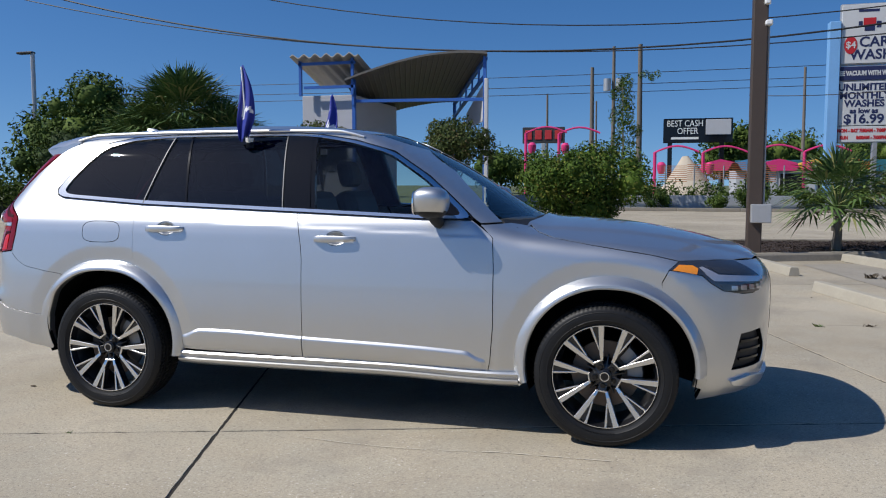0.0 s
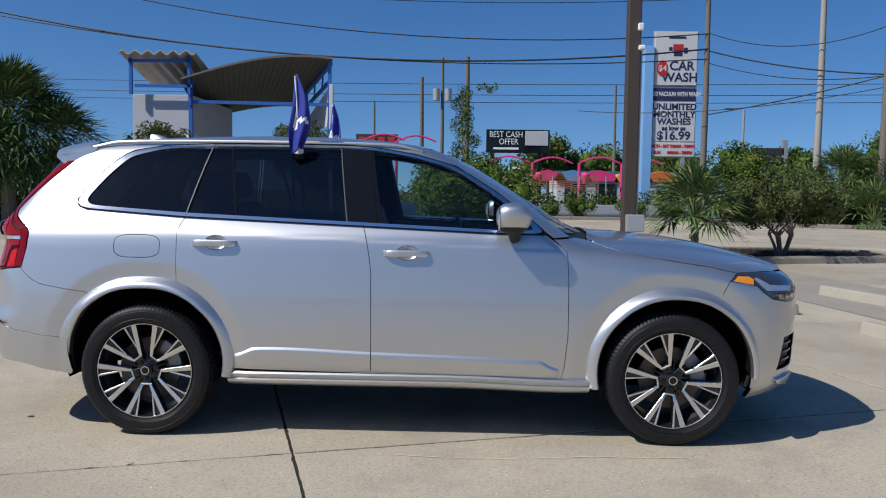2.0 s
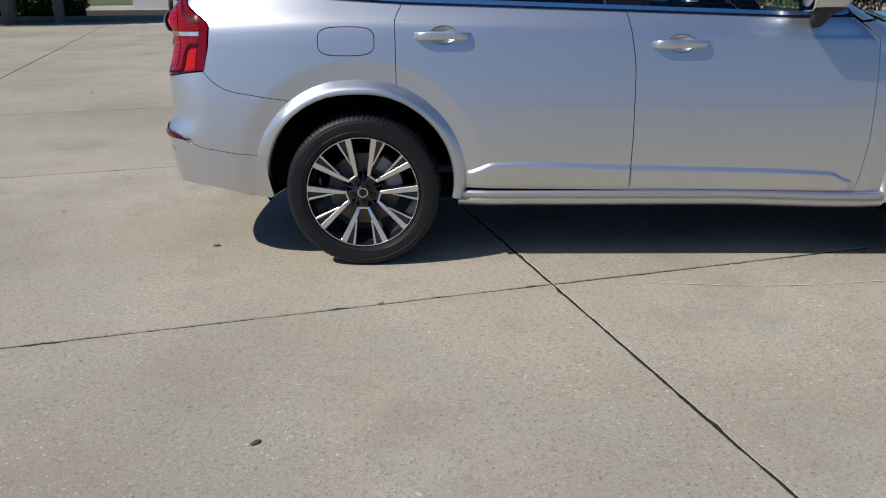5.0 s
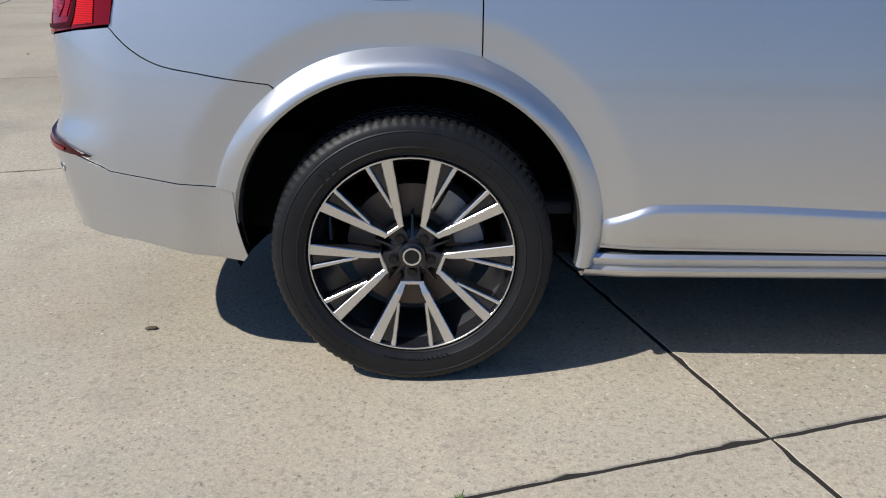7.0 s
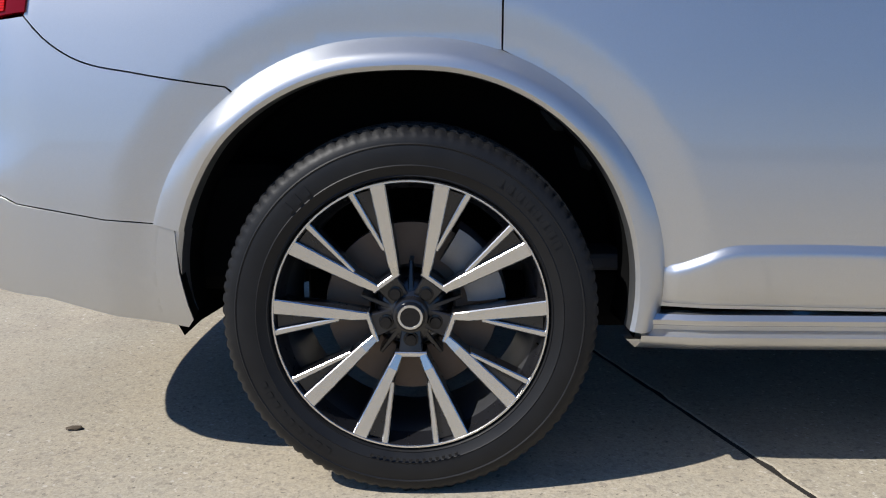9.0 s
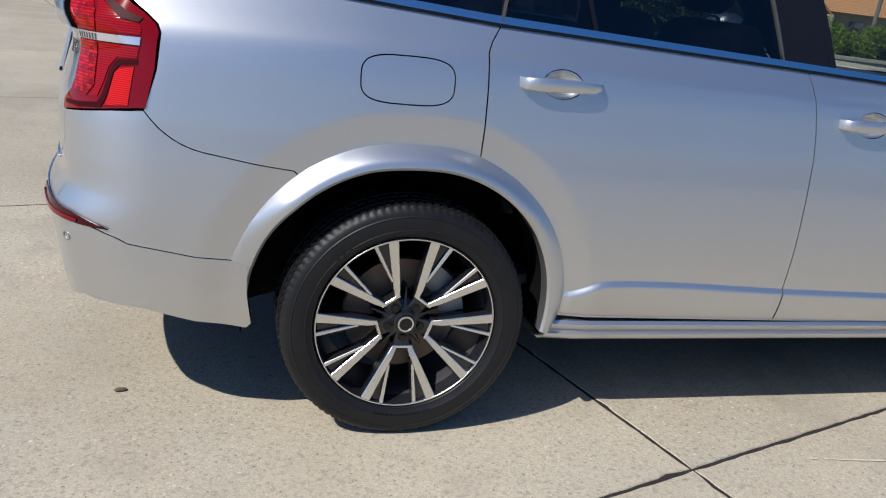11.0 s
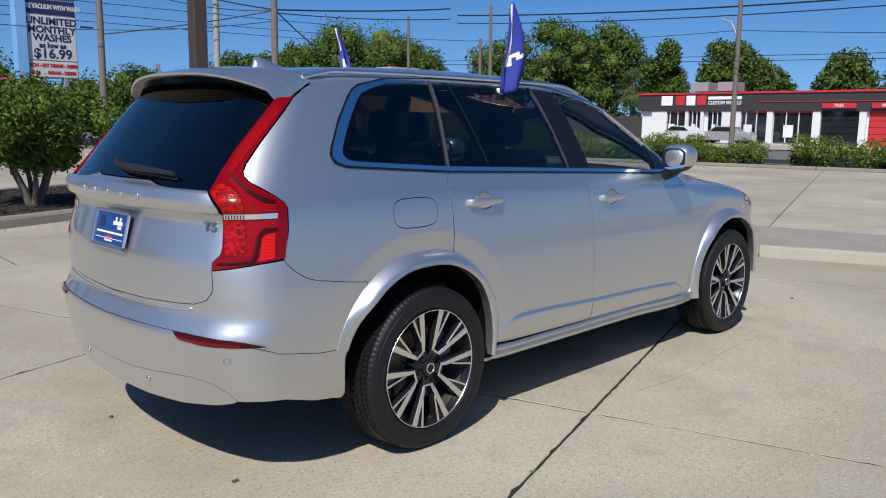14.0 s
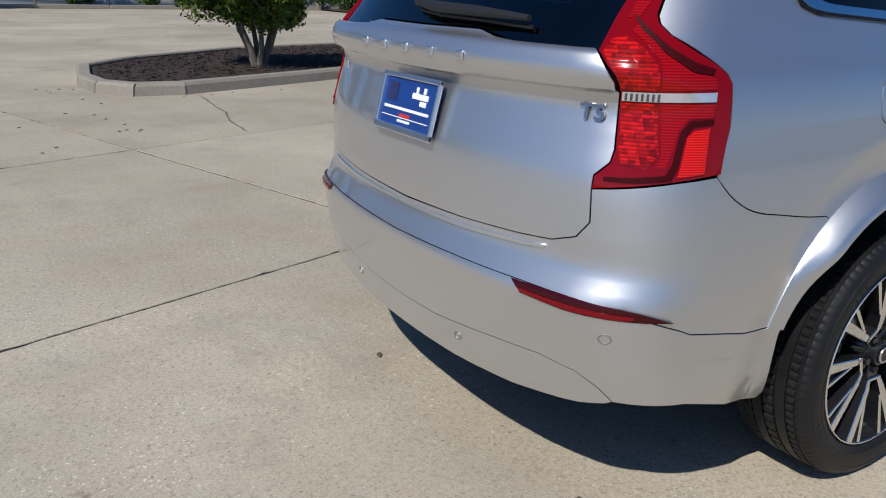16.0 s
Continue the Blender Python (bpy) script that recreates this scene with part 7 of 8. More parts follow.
for pts, r in (([(-11.35, 33.6, 0), (-11.35, 33.6, 6.8)], 0.12), ([(-4.55, 33.6, 0), (-4.55, 33.6, 7.7)], 0.11), ([(-11.35, 33.6, 5.70), (-4.55, 33.6, 5.62)], 0.11), ([(-11.35, 33.5, 5.5), (-11.35, 33.5, 6.2)], 0.1), ([(-8.0, 41.5, 5.5), (-4.55, 33.6, 6.75)], 0.10), ([(-8.0, 41.5, 6.25), (-4.5, 33.6, 7.6)], 0.12), ([(-13.0, 41.5, 0), (-13.0, 41.5, 5.4)], 0.12), ([(-8.0, 41.5, 0), (-8.0, 41.5, 6.3)], 0.12)):
    part("steel_post", tube_bm(pts, r, 4), STEELBLUE, shed, "blue steel member")
for k in range(4):
    f = 0.18 + 0.2 * k
    low, high = Vector((-4.55, 33.6, 6.75)).lerp(Vector((-8.0, 41.5, 5.5)), f), Vector((-4.5, 33.6, 7.6)).lerp(Vector((-8.0, 41.5, 6.25)), f)
    part("stay", tube_bm([low, high], 0.06, 4), STEELBLUE, shed)
part("gable_wall", prism_bm([(0.0, 4.6), (0.0, 6.45), (4.6, 5.35), (4.6, 4.6)], -0.06, 0.06), GREYWALL, shed, "pale gable wall").matrix_basis = pose(-4.6, 33.9, 0, 0, 0, 113.6)
part("notice_board", box_bm((0.66, 0.05, 1.25), (-11.45, 33.72, 2.85), 0.01), WHITE, shed, "white notice board")
part("wash_wall", box_bm((2.9, 7.0, 6.05), (-12.85, 37.3, 0), 0.03), GREYWALL, shed, "plain grey block wall")
part("wall_window", box_bm((0.62, 0.06, 1.1), (-12.2, 33.78, 2.9), 0.01), SHOPGLASS, shed)
part("end_post", box_bm((0.18, 0.2, 6.6), (-4.45, 33.5, 0), 0.02), OFFWHITE, shed)
shelter = thing("corrugated_shelter", "small corrugated roof shelter framed in blue steel", "shelter", (-0.2, 0, 5.88))
bm, rows = bmesh.new(), []
for k in range(61):
    u = k / 60
    x = -14.6 + 3.7 * u
    w = 0.09 * math.sin(u * 2 * math.pi * 6)
    rows.append([bm.verts.new(v) for v in ((x, 33.0, 1.98 + w), (x, 37.0, 0.95 + w), (x, 37.0, 0.90 + w), (x, 33.0, 1.93 + w))])
for a, b in zip(rows, rows[1:]):
    for i in range(4):
        bm.faces.new((a[i], b[i], b[(i + 1) % 4], a[(i + 1) % 4]))
part("corrugated_roof", bm, CORRUGATED, shelter, "wavy grey sheet roof", smooth=True)
for pts in ([(-14.2, 33.4, 0), (-14.2, 33.4, 1.85)], [(-11.35, 33.4, 0), (-11.35, 33.4, 1.85)], [(-14.3, 33.4, 1.62), (-11.2, 33.4, 1.62)], [(-14.0, 33.4, 0.42), (-11.2, 33.4, 0.42)]):
    part("steel_post", tube_bm(pts, 0.10, 4), STEELBLUE, shelter)

# ---- left planting ----
fan_palm("cabbage_palm", "tall cabbage palm with a dense round crown", "palm", (-13.7, 21.5, 0), 3.05, 0.22, 125, 2.5, 0.040, LEAF_PALM, 0.55, lowest=-55)
fan_palm("cabbage_palm", "low palm clump with drooping fronds", "palm", (-12.3, 21.9, 0), 2.3, 0.16, 60, 2.2, 0.036, LEAF_PALM, 0.5, lowest=-30)
fan_palm("cabbage_palm", "low palm clump with drooping fronds", "palm", (-15.1, 21.2, 0), 2.3, 0.16, 60, 2.2, 0.036, LEAF_PALM, 0.5, lowest=-30)
tree("round_tree", "dark rounded tree at the lot edge", "tree", (-21.0, 25.5, 0), 6.0, 5.6, None, 0.18, 6500, LEAF_TREE, clumps=30, trunk=0.22, trunk_h=1.0, clump_r=1.0, low=-0.8)
tree("round_tree", "dark rounded tree at the lot edge", "tree", (-25.5, 30.5, 0), 5.4, 7.0, None, 0.24, 4200, LEAF_TREE, clumps=24, trunk=0.22, trunk_h=1.0, clump_r=1.2, low=-0.8)
tree("round_tree", "olive green bush tree by the canopy", "tree", (-5.2, 29.5, 0), 4.5, 3.6, None, 0.13, 4200, LEAF_SHRUB, clumps=26, trunk=0.1, trunk_h=1.4, clump_r=0.55, dense=0.3)
tree("round_tree", "olive green bush tree by the canopy", "tree", (-9.9, 25.5, 0), 4.0, 3.0, None, 0.13, 2800, LEAF_SHRUB, clumps=20, trunk=0.1, trunk_h=1.4, clump_r=0.48, dense=0.3)
tree("clipped_bush", "large dark clipped bush on the mulch bed", "bush", (-19.3, 23.0, 0.05), 3.4, 4.0, None, 0.11, 8000, LEAF_DARK, clumps=44, trunk=0.07, trunk_h=0.7, stems=5, clump_r=0.55, low=-0.85, dense=0.72)
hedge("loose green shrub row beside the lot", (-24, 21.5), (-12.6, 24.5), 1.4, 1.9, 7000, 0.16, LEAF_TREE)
bed = tagged(new("planting_bed", mesh_from("planting_bed", [(-34, 21.2, 0.05), (-12, 23.2, 0.05), (-3.5, 23.6, 0.05), (-3.5, 31, 0.05), (-34, 30, 0.05)], [(0, 1, 2, 3, 4)], MULCH)), "brown mulch bed along the lot edge", "planting bed", kind="structure")
edge = tagged(new("kerb"), "low concrete kerb along the planting bed", "kerb", kind="structure")
for (x0, y0), (x1, y1) in (((-34, 21.0), (-12, 23.0)), ((-12, 23.0), (-3.4, 23.4)), ((-3.4, 23.4), (-3.4, 31))):
    n = max(1, int(math.dist((x0, y0), (x1, y1)) / 3))
    for k in range(n):
        a, b = Vector((x0, y0)).lerp(Vector((x1, y1)), k / n), Vector((x0, y0)).lerp(Vector((x1, y1)), (k + 1) / n)
        part("kerb_stone", box_bm(((b - a).length - 0.01, 0.16, 0.16), ((a.x + b.x) / 2, (a.y + b.y) / 2, 0), 0.02, math.atan2((b - a).y, (b - a).x)), KERB, edge)

# ---- far side of the lot ----
edge2 = tagged(new("kerb"), "low concrete kerb along the far verge", "kerb", kind="structure")
for k in range(12):
    part("kerb_stone", box_bm((2.98, 0.18, 0.17), (-3.0 + 3.0 * k, 37.0 - 0.12 * k, 0), 0.02), KERB, edge2)
verge = tagged(new("verge", mesh_from("verge", [(-5, 37.1, 0.06), (33, 35.6, 0.06), (38, 62, 0.06), (-5, 62, 0.06)], [(0, 1, 2, 3)], GRASS)), "dry grass verge", "ground", kind="structure")
wall_low = thing("low_wall", "low pale block wall along the street", "wall", (0, 0, 0))
part("blocks", box_bm((26, 0.2, 0.75), (8.5, 39.6, 0), 0.02), simple("pale_block_wall", (0.34, 0.36, 0.40), 0.85, vary=0.15, scale=1.5), wall_low)
for x, y, s in ((8.2, 38.0, 1.0), (3.5, 38.6, 0.8), (6.4, 38.2, 0.7), (11.0, 38.4, 0.8), (13.2, 38.5, 0.9), (15.6, 37.6, 1.0)):
    tree("verge_bush", "low dark green bush on the verge", "bush", (x, y, 0.04), 1.15 * s, 2.2 * s, None, 0.10, 800, LEAF_TREE, clumps=9, trunk=0.03, trunk_h=0.15, clump_r=0.42 * s, low=-0.9)
hedge("scrubby dark hedge behind the low wall", (-3, 41.5), (22, 40.5), 1.0, 1.7, 5200, 0.18, LEAF_TREE)
fence = thing("mesh_fence", "sagging orange mesh fence", "fence", (0, 0, 0))
for k in range(9):
    part("post", tube_bm([(4 + 1.6 * k, 43.0, 0), (4 + 1.6 * k, 43.0, 2.4)], 0.04, 5), GALV, fence)
for k in range(4):
    for j in range(9):
        part("mesh_strand", box_bm((1.58, 0.02, 0.035), (4.4 + 1.6 * k, 43.0, 1.5 + 0.11 * j + 0.08 * (k % 3)), 0.0), FENCEORANGE, fence)
pile = thing("sand_pile", "pale heap of sand behind the fence", "sand pile", (5.3, 46.0, 0))
bm = bmesh.new()
bmesh.ops.create_cone(bm, segments=24, radius1=2.3, radius2=0.2, depth=3.0, cap_ends=True)
bmesh.ops.translate(bm, vec=(0, 0, 1.5), verts=bm.verts)
bmesh.ops.subdivide_edges(bm, edges=bm.edges[:], cuts=2, use_grid_fill=True)
for v in bm.verts:
    v.co += 0.18 * noise.noise_vector(v.co * 0.9)
part("mound", bm, SAND, pile, smooth=True)
arch_group = "pink vacuum arches at the wash"
for k in range(6):
    x = -2.4 + 2.9 * k if k > 1 else -4.6 + 2.0 * k
    z = 3.3 if k > 1 else 4.6
    ob = thing("vacuum_arch", "bright pink steel vacuum arch", "vacuum station", (x, 46 + (k % 2), 0), group=arch_group)
    part("post", tube_bm([(0, 0, 0), (0, 0, z)], 0.10, 8), PINK, ob)
    part("arch", tube_bm([(0, 0, z - 0.3)] + [(2.6 * u, 0, z + 0.38 * math.sin(math.pi * u)) for u in np.linspace(0, 1, 9)], 0.06, 6), PINK, ob, smooth=True)
    can = bmesh.new()
    lathe_bm([(0.0, 0.0), (0.14, 0.02), (0.26, 0.32), (0.27, 0.60), (0.14, 0.75), (0.0, 0.77)], 14, "Z", can)
    bmesh.ops.translate(can, vec=(0.4, 0, z - 1.35), verts=can.verts)
    part("canister", can, PINK, ob, "pink vacuum canister", smooth=True)
for k, (x, mat) in enumerate(((7.5, PINK), (9.2, PLAYBLUE), (11.0, PINK), (13.3, simple("yellow_awning", (0.65, 0.38, 0.05), 0.6)), (15.2, simple("orange_awning", (0.62, 0.16, 0.04), 0.6)))):
    ob = thing("awning", "bright coloured awning at the wash", "awning", (x, 49.5, 2.2), group="coloured awnings")
    part("post", tube_bm([(0, 0, -2.2), (0, 0, 0.3)], 0.06, 6), WHITE, ob)
    part("cloth", prism_bm([(-1.3, 0), (1.3, 0), (1.0, 0.5), (0, 0.75), (-1.0, 0.5)], -0.6, 0.6), mat, ob)
bb = thing("billboard", "black billboard with white lettering on steel legs", "billboard", (8.2, 90, 0))
part("panel", box_bm((7.5, 0.4, 2.75), (0, 0, 6.0), 0.05), GLOSSBLACK, bb)
part("picture", box_bm((2.7, 0.1, 1.7), (2.2, -0.25, 6.9), 0.02), GREYWALL, bb, "small house picture")
part("leg", box_bm((0.5, 0.5, 6.0), (-3.0, 0, 0), 0.02), GLOSSBLACK, bb)
part("leg", box_bm((0.5, 0.5, 6.0), (2.6, 0, 0), 0.02), GLOSSBLACK, bb)
for s, x, z in (("BEST CASH", -1.4, 8.15), ("OFFER", -1.1, 7.3)):
    text_part(s, 1.0, WHITE, bb, Matrix.Translation((x, -0.05, z)) @ Matrix.Translation((0, -0.175, 0)) @ Matrix.Rotation(radians(90), 4, "X"), extrude=0.01, wide=0.8)
part("print_line", box_bm((3.0, 0.02, 0.25), (-1.4, -0.21, 6.4), 0.0), WHITE, bb)
small = thing("shop_sign", "dark shop sign with red lettering shapes", "sign", (-5.3, 60, 0))
part("board", box_bm((3.4, 0.3, 1.3), (0, 0, 4.65), 0.03), SHOPDARK, small)
for k in range(4):
    part("sign_shape", box_bm((0.55, 0.05, 0.75), (-1.2 + 0.8 * k, -0.18, 4.95), 0.02), SHOPRED, small)
part("leg", box_bm((0.3, 0.3, 4.65), (0, 0, 0), 0.02), GALV, small)
mon = thing("shop_sign", "grey pylon sign with dark panels", "sign", (22.6, 50, 0.0))
part("leg", box_bm((0.35, 0.3, 5.2), (1.1, 0, 0), 0.02), GALV, mon)
for k in range(3):
    part("board", box_bm((2.1, 0.3, 0.5), (0, 0, 2.9 + 0.62 * k), 0.02), SHOPDARK if k else GALV, mon)
lowshop = thing("shop_building", "low shop with a coloured fascia across the street", "building", (17.0, 68, 0))
part("wall", box_bm((14, 6, 3.2), (0, 0, 0), 0.03), GREYWALL, lowshop)
part("fascia", box_bm((14.2, 0.3, 0.9), (0, -3.1, 2.4), 0.02), simple("teal_fascia", (0.03, 0.16, 0.20), 0.6), lowshop)
for k in range(5):
    part("window", box_bm((1.8, 0.1, 1.7), (-5.4 + 2.7 * k, -3.02, 0.5), 0.01), SHOPGLASS, lowshop)

# planting in front of the restaurant
rbed = tagged(new("planting_bed", mesh_from("planting_bed", [(14.0, 31.9, 0.06), (22.6, 28.7, 0.06), (34, 25.1, 0.06), (44, 26, 0.06), (40, 40, 0.06), (14.2, 38, 0.06)], [(0, 1, 2, 3, 4, 5)], MULCH)), "mulch bed under the roadside hedge", "planting bed", kind="structure")
edge3 = tagged(new("kerb"), "concrete kerb around the roadside bed", "kerb", kind="structure")
pts3 = [Vector(p) for p in ((14.0, 31.8), (17.8, 30.3), (22.5, 28.6), (28, 26.6), (34, 25.0), (44, 25.8))]
for a0, b0 in zip(pts3, pts3[1:]):
    n = max(1, round((b0 - a0).length / 2.2))
    for k in range(n):
        a, b = a0.lerp(b0, k / n), a0.lerp(b0, (k + 1) / n)
        part("kerb_stone", box_bm(((b - a).length - 0.01, 0.17, 0.17), ((a.x + b.x) / 2, (a.y + b.y) / 2, 0), 0.02, math.atan2((b - a).y, (b - a).x)), KERB, edge3)
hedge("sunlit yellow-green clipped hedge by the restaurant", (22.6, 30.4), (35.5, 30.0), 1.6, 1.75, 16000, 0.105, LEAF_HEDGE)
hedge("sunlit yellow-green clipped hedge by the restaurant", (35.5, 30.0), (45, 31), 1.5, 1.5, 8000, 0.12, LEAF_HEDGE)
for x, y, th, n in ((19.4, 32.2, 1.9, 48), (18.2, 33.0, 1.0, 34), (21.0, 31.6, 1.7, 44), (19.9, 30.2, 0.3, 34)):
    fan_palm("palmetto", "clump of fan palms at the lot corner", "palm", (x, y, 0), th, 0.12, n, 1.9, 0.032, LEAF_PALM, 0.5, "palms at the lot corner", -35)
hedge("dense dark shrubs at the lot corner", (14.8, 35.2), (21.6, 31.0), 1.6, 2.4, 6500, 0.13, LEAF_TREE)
tree("round_tree", "broad green tree behind the shrubs", "tree", (16.8, 37.5, 0), 3.9, 4.6, None, 0.16, 2600, LEAF_BUSH, clumps=18, trunk=0.1, trunk_h=1.0, clump_r=0.8)

# restaurant with an orange tiled roof
rest = thing("restaurant", "low brick restaurant with a broad orange tiled roof", "building", (0, 0, 0))
part("wall", box_bm((24, 9, 2.5), (51.5, 53.6, 0), 0.02), TANWALL, rest, "tan rendered wall")
roof = bmesh.new()
v = [roof.verts.new(p) for p in ((31.5, 48.3, 2.35), (64, 48.3, 2.35), (64, 60, 2.35), (39.2, 60, 2.35), (35.3, 54.0, 5.75), (60, 54.0, 6.3))]
for f in ((0, 1, 5, 4), (2, 3, 4, 5), (3, 0, 4), (1, 2, 5), (0, 3, 2, 1)):
    roof.faces.new([v[i] for i in f])
part("roof", roof, ROOFTILE, rest, "orange tiled roof")
gable = prism_bm([(33.1, 0), (33.1, 2.3), (35.9, 5.1), (40.1, 2.3), (40.1, 0)], 47.2, 49.5)
part("gable", gable, BRICK, rest, "brown brick gable")
for sgn in (-1, 1):
    gr2 = bmesh.new()
    e = 32.7 if sgn < 0 else 40.6
    q = [gr2.verts.new(p) for p in ((35.9, 46.9, 5.38), (e, 46.9, 2.10), (e, 53.5, 2.10), (35.9, 53.5, 5.38), (35.9, 46.9, 5.20), (e, 46.9, 1.92), (e, 53.5, 1.92), (35.9, 53.5, 5.20))]
    for f in ((0, 1, 2, 3), (7, 6, 5, 4), (0, 4, 5, 1), (1, 5, 6, 2), (2, 6, 7, 3), (3, 7, 4, 0)):
        gr2.faces.new([q[i] for i in f])
    part("gable_roof", gr2, ROOFTILE, rest)
for x in (31.9, 33.6, 39.3, 40.4):
    part("column", box_bm((0.55, 0.4, 2.1), (x, 47.1, 0), 0.03), simple("pale_stone_column", (0.55, 0.45, 0.30), 0.85) if "pale_stone_column" not in bpy.data.materials else bpy.data.materials["pale_stone_column"], rest)
for x in (35.0, 38.0, 42.2, 44.5, 47.0):
    part("window", box_bm((1.2, 0.1, 1.3), (x, 47.14 if x < 40.7 else 48.95, 0.5), 0.01), SHOPGLASS, rest)
part("roof_unit", box_bm((3.6, 2.5, 0.7), (50.5, 55, 5.9), 0.03), TANWALL, rest)
text_part("SUSHI", 0.74, WHITE, rest, Matrix.Translation((36.0, 47.12, 3.72)) @ Matrix.Rotation(radians(90), 4, "X"), extrude=0.04, bold=0.02)
part("sign_bar", box_bm((1.9, 0.06, 0.18), (36.5, 47.14, 3.12), 0.01), WHITE, rest)
tree("round_tree", "small dark tree before the restaurant gable", "tree", (33.9, 45.0, 0), 3.9, 2.4, None, 0.13, 2200, LEAF_TREE, clumps=12, trunk=0.1, trunk_h=1.2, clump_r=0.6)
for x, y, h, s in ((46.0, 75, 8.8, 7), (51.5, 75, 10.6, 8), (60, 75, 13, 9), (67, 76, 13.2, 9.5), (75, 78, 13, 9.5), (34.5, 75, 4.9, 6)):
    tree("oak_tree", "large dark oak behind the restaurant", "tree", (x, y, 0), h, s, None, 0.40, 4600, LEAF_TREE, clumps=38, trunk=0.35, trunk_h=h * 0.10, clump_r=s * 0.17, low=-0.8, group="background oaks")

# ---- tyre shop across the side street ----
shop = thing("tyre_shop", "long single-storey tyre shop with dark fascia", "building", (0, 0, 0))
part("wall", box_bm((9, 48, 2.9), (68.5, 12.0, 0), 0.02), SHOPWHITE, shop)
part("fascia", box_bm((9.6, 48.4, 1.48), (68.4, 12.0, 2.72), 0.02), SHOPDARK, shop, "dark grey fascia")
part("fascia_line", box_bm((9.8, 48.6, 0.16), (68.4, 12.0, 4.16), 0.01), SHOPRED, shop)
part("fascia_line", box_bm((0.06, 37.0, 0.05), (63.56, 6.5, 3.45), 0.0), SHOPRED, shop)
SX = 63.9
for y, w in ((34.1, 1.5), (29.95, 0.30), (31.4, 0.3), (27.3, 1.7), (24.0, 0.5), (20.3, 0.6), (16.9, 0.5), (13.2, 0.5)):
    part("column", box_bm((0.4, w, 2.80), (SX, y, 0), 0.02), SHOPWHITE, shop, "white column")
for y, w in ((32.7, 2.3), (30.7, 1.2), (28.8, 1.3), (25.6, 2.7), (22.2, 3.0)):
    win = part("window", box_bm((0.2, w, 2.55), (SX + 0.12, y, 0.15), 0.01), SHOPGLASS, shop, "dark shop window")
    for k in range(2):
        part("mullion", box_bm((0.08, 0.07, 2.55), (SX - 0.02, y - w / 2 + w * (k + 1) / 3, 0.15), 0.0), SHOPWHITE, win)
    part("poster", box_bm((0.03, w * 0.26, 1.0), (SX - 0.01, y + w * 0.1, 0.6), 0.0), WHITE, win)
    part("red_band", box_bm((0.05, w, 0.16), (SX - 0.02, y, 2.58), 0.0), SHOPRED, win)
for k, (y, mat) in enumerate(((18.6, SHOPGLASS), (15.0, SHOPRED), (11.0, SHOPGLASS), (7.2, SHOPRED), (3.4, SHOPGLASS), (-0.4, SHOPRED))):
    bay = part("bay_door", box_bm((0.2, 3.0, 2.75), (SX + 0.15, y, 0), 0.01), mat, shop, "roller bay door")
    for j in range(5):
        part("rib", box_bm((0.05, 3.0, 0.06), (SX + 0.03, y, 0.5 * (j + 1)), 0.0), mat, bay)
    part("bay_sign", box_bm((0.10, 2.5, 0.40), (SX - 0.42, y, 2.92), 0.01), SHOPRED, shop, "red sign strip over the bay")
    text_part(("TIRES", "WHEELS", "ALIGNMENT")[k % 3], 0.34, WHITE, shop, Matrix.Translation((SX - 0.48, y, 3.12)) @ Matrix.Rotation(radians(-90), 4, "Z") @ Matrix.Rotation(radians(90), 4, "X"), extrude=0.01, wide=0.9)
# the logo as plain coloured shapes and the readable words beside it
for y, w, mat in ((33.3, 1.1, WHITE), (32.0, 0.85, SHOPRED), (31.0, 0.85, WHITE), (30.0, 0.85, SHOPRED)):
    part("logo_shape", box_bm((0.08, w, 0.85), (63.56, y, 3.20), 0.04), mat, shop)
for x0, z in ((27.9, 3.82), (27.9, 3.40)):
    if z > 3.6:
        part("lettering_bar", box_bm((0.05, 3.0, 0.26), (63.57, x0, z - 0.13), 0.02), WHITE, shop)
    else:
        text_part("CUSTOM WHEELS", 0.42, WHITE, shop, Matrix.Translation((63.57, x0, z)) @ Matrix.Rotation(radians(-90), 4, "Z") @ Matrix.Rotation(radians(90), 4, "X"), extrude=0.01, wide=0.88, bold=0.008)
for y in (31.5, 29.0):
    part("roof_unit", box_bm((2.0, 1.6, 0.8), (67, y, 4.5), 0.03), GALV, shop)
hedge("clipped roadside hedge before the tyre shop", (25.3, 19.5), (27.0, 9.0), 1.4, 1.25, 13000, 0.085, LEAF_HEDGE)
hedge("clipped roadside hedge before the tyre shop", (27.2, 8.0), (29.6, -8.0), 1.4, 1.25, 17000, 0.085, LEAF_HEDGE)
sbed = tagged(new("planting_bed", mesh_from("planting_bed", [(24.3, 20, 0.04), (25.9, 9, 0.04), (28.6, -9, 0.04), (31.5, -9, 0.04), (28.5, 9.0, 0.04), (27.2, 20, 0.04)], [(0, 1, 2, 3, 4, 5)], MULCH)), "leaf litter strip under the hedge", "planting bed", kind="structure")
edge4 = tagged(new("kerb"), "worn kerb along the hedge", "kerb", kind="structure")
for a0, b0 in (((24.3, 20), (25.9, 9)), ((25.9, 9), (28.6, -9))):
    a0, b0 = Vector(a0), Vector(b0)
    n = round((b0 - a0).length / 2.4)
    for k in range(n):
        a, b = a0.lerp(b0, k / n), a0.lerp(b0, (k + 1) / n)
        part("kerb_stone", box_bm(((b - a).length - 0.02, 0.16, 0.12), ((a.x + b.x) / 2, (a.y + b.y) / 2, 0), 0.02, math.atan2((b - a).y, (b - a).x)), KERB, edge4)
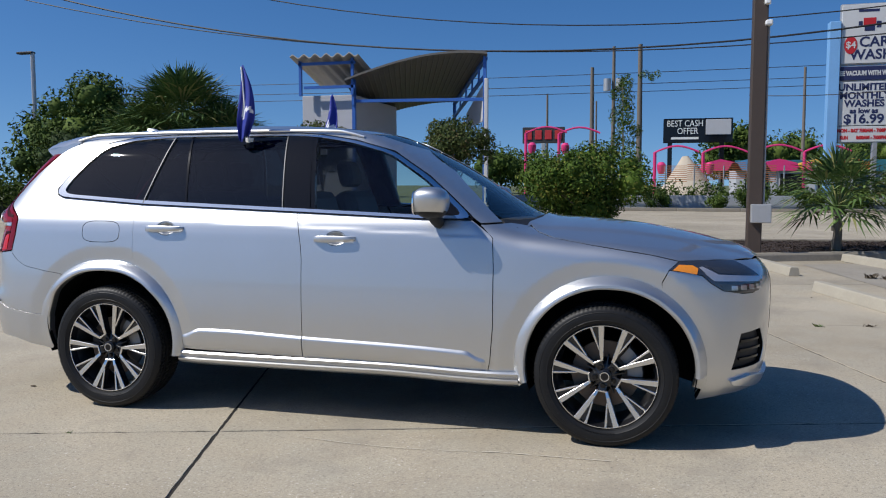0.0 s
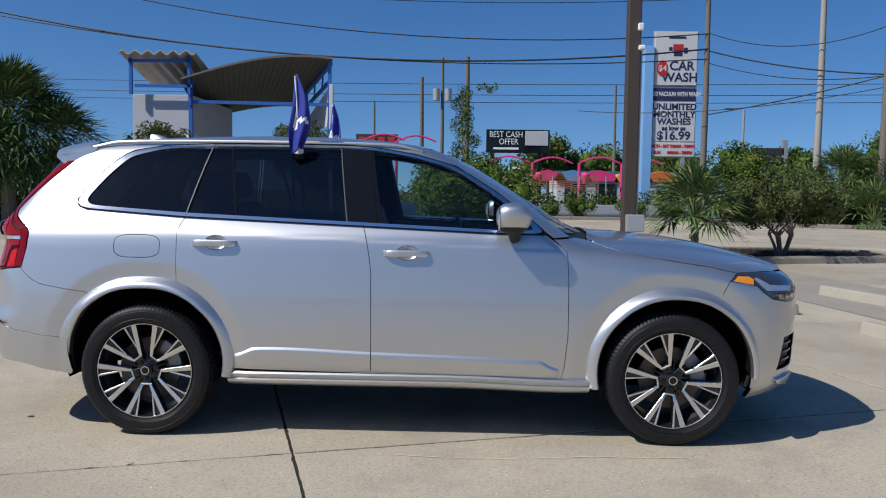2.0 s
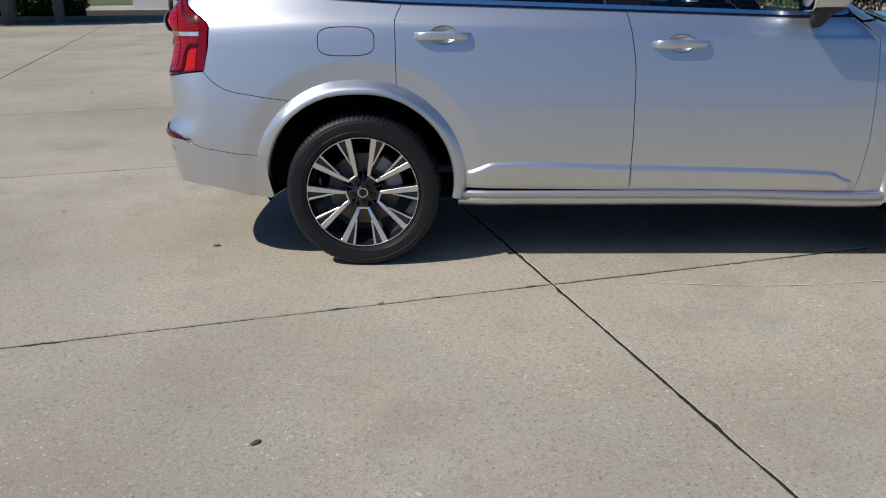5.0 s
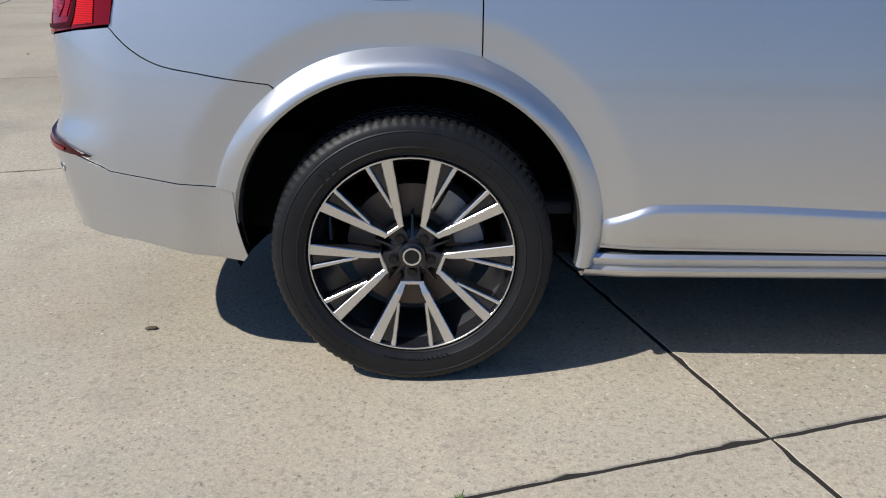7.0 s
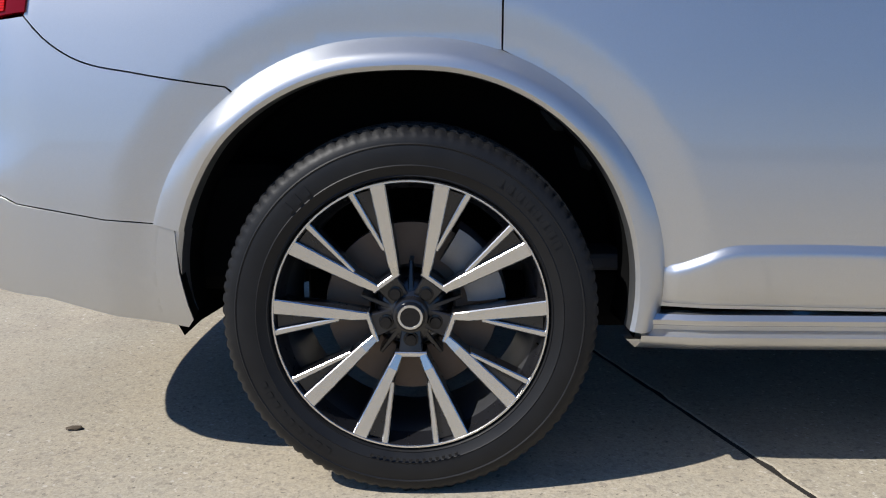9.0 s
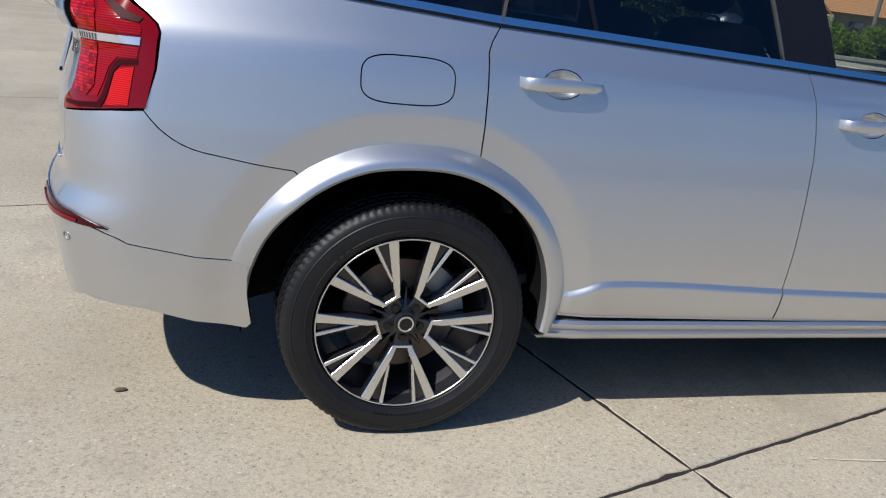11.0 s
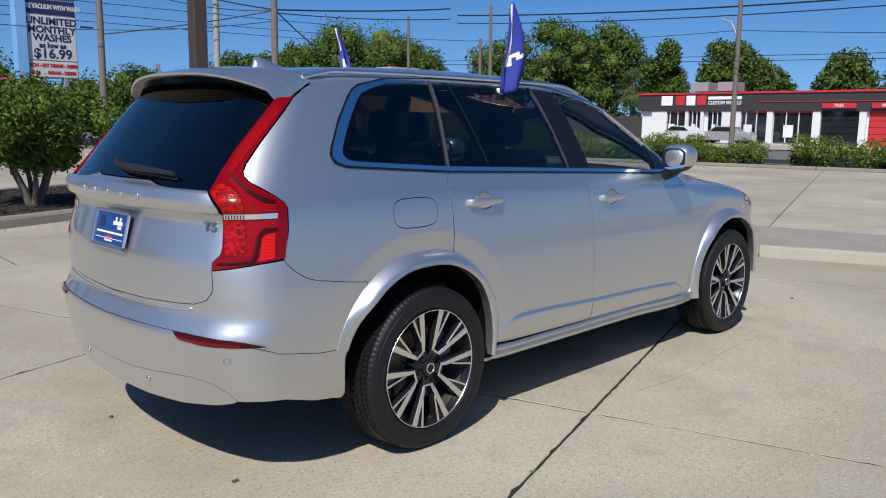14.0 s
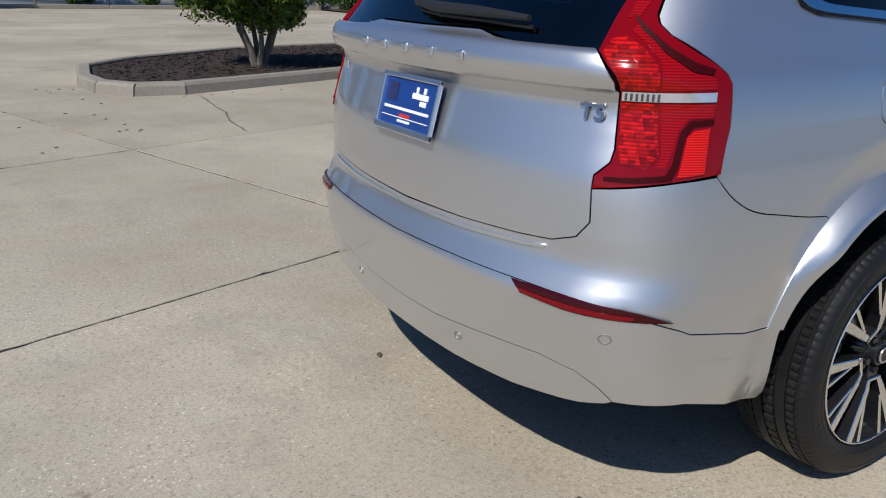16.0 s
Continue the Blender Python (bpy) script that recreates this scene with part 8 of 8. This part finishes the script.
street = tagged(new("road", mesh_from("road", [(33, -120, 0.004), (52, -120, 0.004), (46, 38, 0.004), (34, 38, 0.004)], [(0, 1, 2, 3)], ASPHALT)), "asphalt side street", "road", kind="structure")
fore = tagged(new("pavement", mesh_from("pavement", [(53, -60, 0.006), (64.5, -60, 0.006), (64.5, 38, 0.006), (48, 38, 0.006)], [(0, 1, 2, 3)], CONCRETE)), "concrete forecourt of the tyre shop", "pavement", kind="structure")


def parked_car(at, turn, mat, label):
    ob = thing("parked_car", label, "car", at, turn, "cars parked at the tyre shop")
    prof = [(-2.2, 0.30), (-2.25, 0.75), (-2.1, 0.98), (-1.3, 1.02), (-0.7, 1.42), (0.6, 1.45), (1.25, 1.02), (2.05, 0.90), (2.25, 0.62), (2.2, 0.30)]
    part("body", prism_bm(prof, -0.86, 0.86, bevel=0.05), mat, ob)
    part("window_band", prism_bm([(-1.2, 1.02), (-0.68, 1.37), (0.56, 1.39), (1.12, 1.02)], -0.875, 0.875, bevel=0.01), SHOPGLASS, ob)
    for x in (-1.35, 1.40):
        for y in (-0.78, 0.78):
            w = bmesh.new()
            lathe_bm([(0.0, -0.10), (0.20, -0.11), (0.30, -0.10), (0.32, -0.06), (0.32, 0.08)], 20, "Y", w)
            bmesh.ops.translate(w, vec=(x, y * 1.04, 0.32), verts=w.verts)
            part("wheel", w, TYRE, ob)


parked_car((61.0, 30.2, 0), 80, CARWHITE, "white car parked at the shop front")
parked_car((61.5, 26.6, 0), 95, CARSILVER, "silver car parked at the shop front")
for x, y, h, s in ((82, 68, 14.4, 11), (82, 58.5, 15.2, 11), (82, 50.8, 13.9, 9.5), (83, 45, 11.6, 6.5), (82, 36.3, 11.2, 7.5), (82, 31.8, 8.6, 6), (82, 24.5, 8.8, 7), (82, 17.5, 8.6, 8), (84, 10, 8.0, 8), (88, 2, 9, 12), (100, 118, 16, 22), (84, 96, 16, 18), (70, 88, 15, 14)):
    tree("oak_tree", "large leafy oak behind the tyre shop", "tree", (x, y, 0), h, s, None, 0.40, 4600, LEAF_TREE, clumps=38, trunk=0.35, trunk_h=h * 0.10, clump_r=s * 0.17, low=-0.8, group="background oaks")
fence2 = thing("board_fence", "dark weathered board fence beside the tyre shop", "fence", (0, 0, 0))
for k in range(26):
    part("board", box_bm((0.06, 1.16, 2.3 + 0.05 * (k % 3)), (72.0, 37.2 + 1.18 * k, 0), 0.01), BOARD, fence2)
hedge("dark shrubs below the oaks", (76.0, 34.0), (74.0, 72.0), 3.0, 3.6, 7000, 0.38, LEAF_TREE)
fan_palm("cabbage_palm", "tall palm with a browned skirt among the oaks", "palm", (74, 43.2, 0), 5.0, 0.25, 40, 2.4, 0.05, LEAF_PALM, 0.5, lowest=-70)
for x, y, h, s in ((20, 105, 7, 12), (32, 110, 8, 14), (45, 112, 7, 14), (13, 100, 9.5, 9), (-40, 60, 7, 12), (-55, 70, 8, 14), (-30, 75, 6, 10), (60, 105, 8, 15), (-18, 110, 6, 13), (28, 60, 4.2, 7)):
    tree("far_tree", "distant dark green tree line", "tree", (x, y, 0), h, s, None, 0.5, 1800, LEAF_TREE, clumps=18, trunk=0.3, trunk_h=1.5, clump_r=s * 0.2, group="distant trees", low=-0.9)

# ---- flags clipped to the rear door windows ----
def car_flag(x, y, z, side, height, width, lean=0.0):
    ob = thing("car_flag", "navy flag with a white print on a window clip pole", "flag", (x, y, z))
    part("pole", tube_bm([(0, side * 0.01, -0.02), (0.0, side * (0.06 + lean * height * 0.55), height * 0.55), (-0.01, side * (0.07 + lean * height), height)], 0.006, 6), WHITE, ob, "white plastic flag pole")
    part("clip", box_bm((0.05, 0.02, 0.06), (0, 0, -0.05), 0.004), WHITE, ob)
    nx, nz = 14, 22
    verts, faces = [], []
    for j in range(nz + 1):
        v = j / nz
        zz = height * (0.98 - 0.98 * v)
        w = width * (0.10 + 0.90 * math.sin(min(1.0, v * 1.25) * math.pi * 0.5)) * (1 - 0.45 * max(0, v - 0.75) / 0.25)
        for i in range(nx + 1):
            u = i / nx
            fold = 0.030 * math.sin(u * 9.5 + v * 3.0) * (0.3 + v)
            verts.append((-0.01 + 0.92 * (u - 0.30) * w + 0.01 * math.sin(v * 5) + 0.3 * fold, side * (0.062 + 0.38 * (u - 0.30) * w + 0.7 * fold), zz - 0.02 * math.sin(u * 6)))
    idx = []
    for j in range(nz):
        for i in range(nx):
            a = j * (nx + 1) + i
            faces.append((a, a + 1, a + nx + 2, a + nx + 1))
            u, v = (i + 0.5) / nx, (j + 0.5) / nz
            white = (abs(u - 0.30 - 0.35 * (v - 0.52)) < 0.09 and 0.40 < v < 0.70) or (abs(v - 0.58 - 0.2 * (u - 0.5)) < 0.03 and 0.3 < u < 0.95)
            idx.append(1 if white else 0)
    me = mesh_from("cloth", verts, faces, [FLAGBLUE, FLAGWHITE], True, idx)
    for v in me.vertices:
        v.co.y += side * lean * max(0.0, v.co.z)
    cl = tagged(child(new("cloth", me), ob), label="folded navy cloth with a white emblem")
    mod = cl.modifiers.new("thick", "SOLIDIFY")
    mod.thickness = 0.003


fy = half_width(np.array([0.78]), np.array([1.655]))[0]
car_flag(0.815, -fy - 0.012, 1.640, -1, 0.43, 0.165)
car_flag(0.80, fy + 0.012, 1.640, 1, 0.41, 0.13, 0.28)
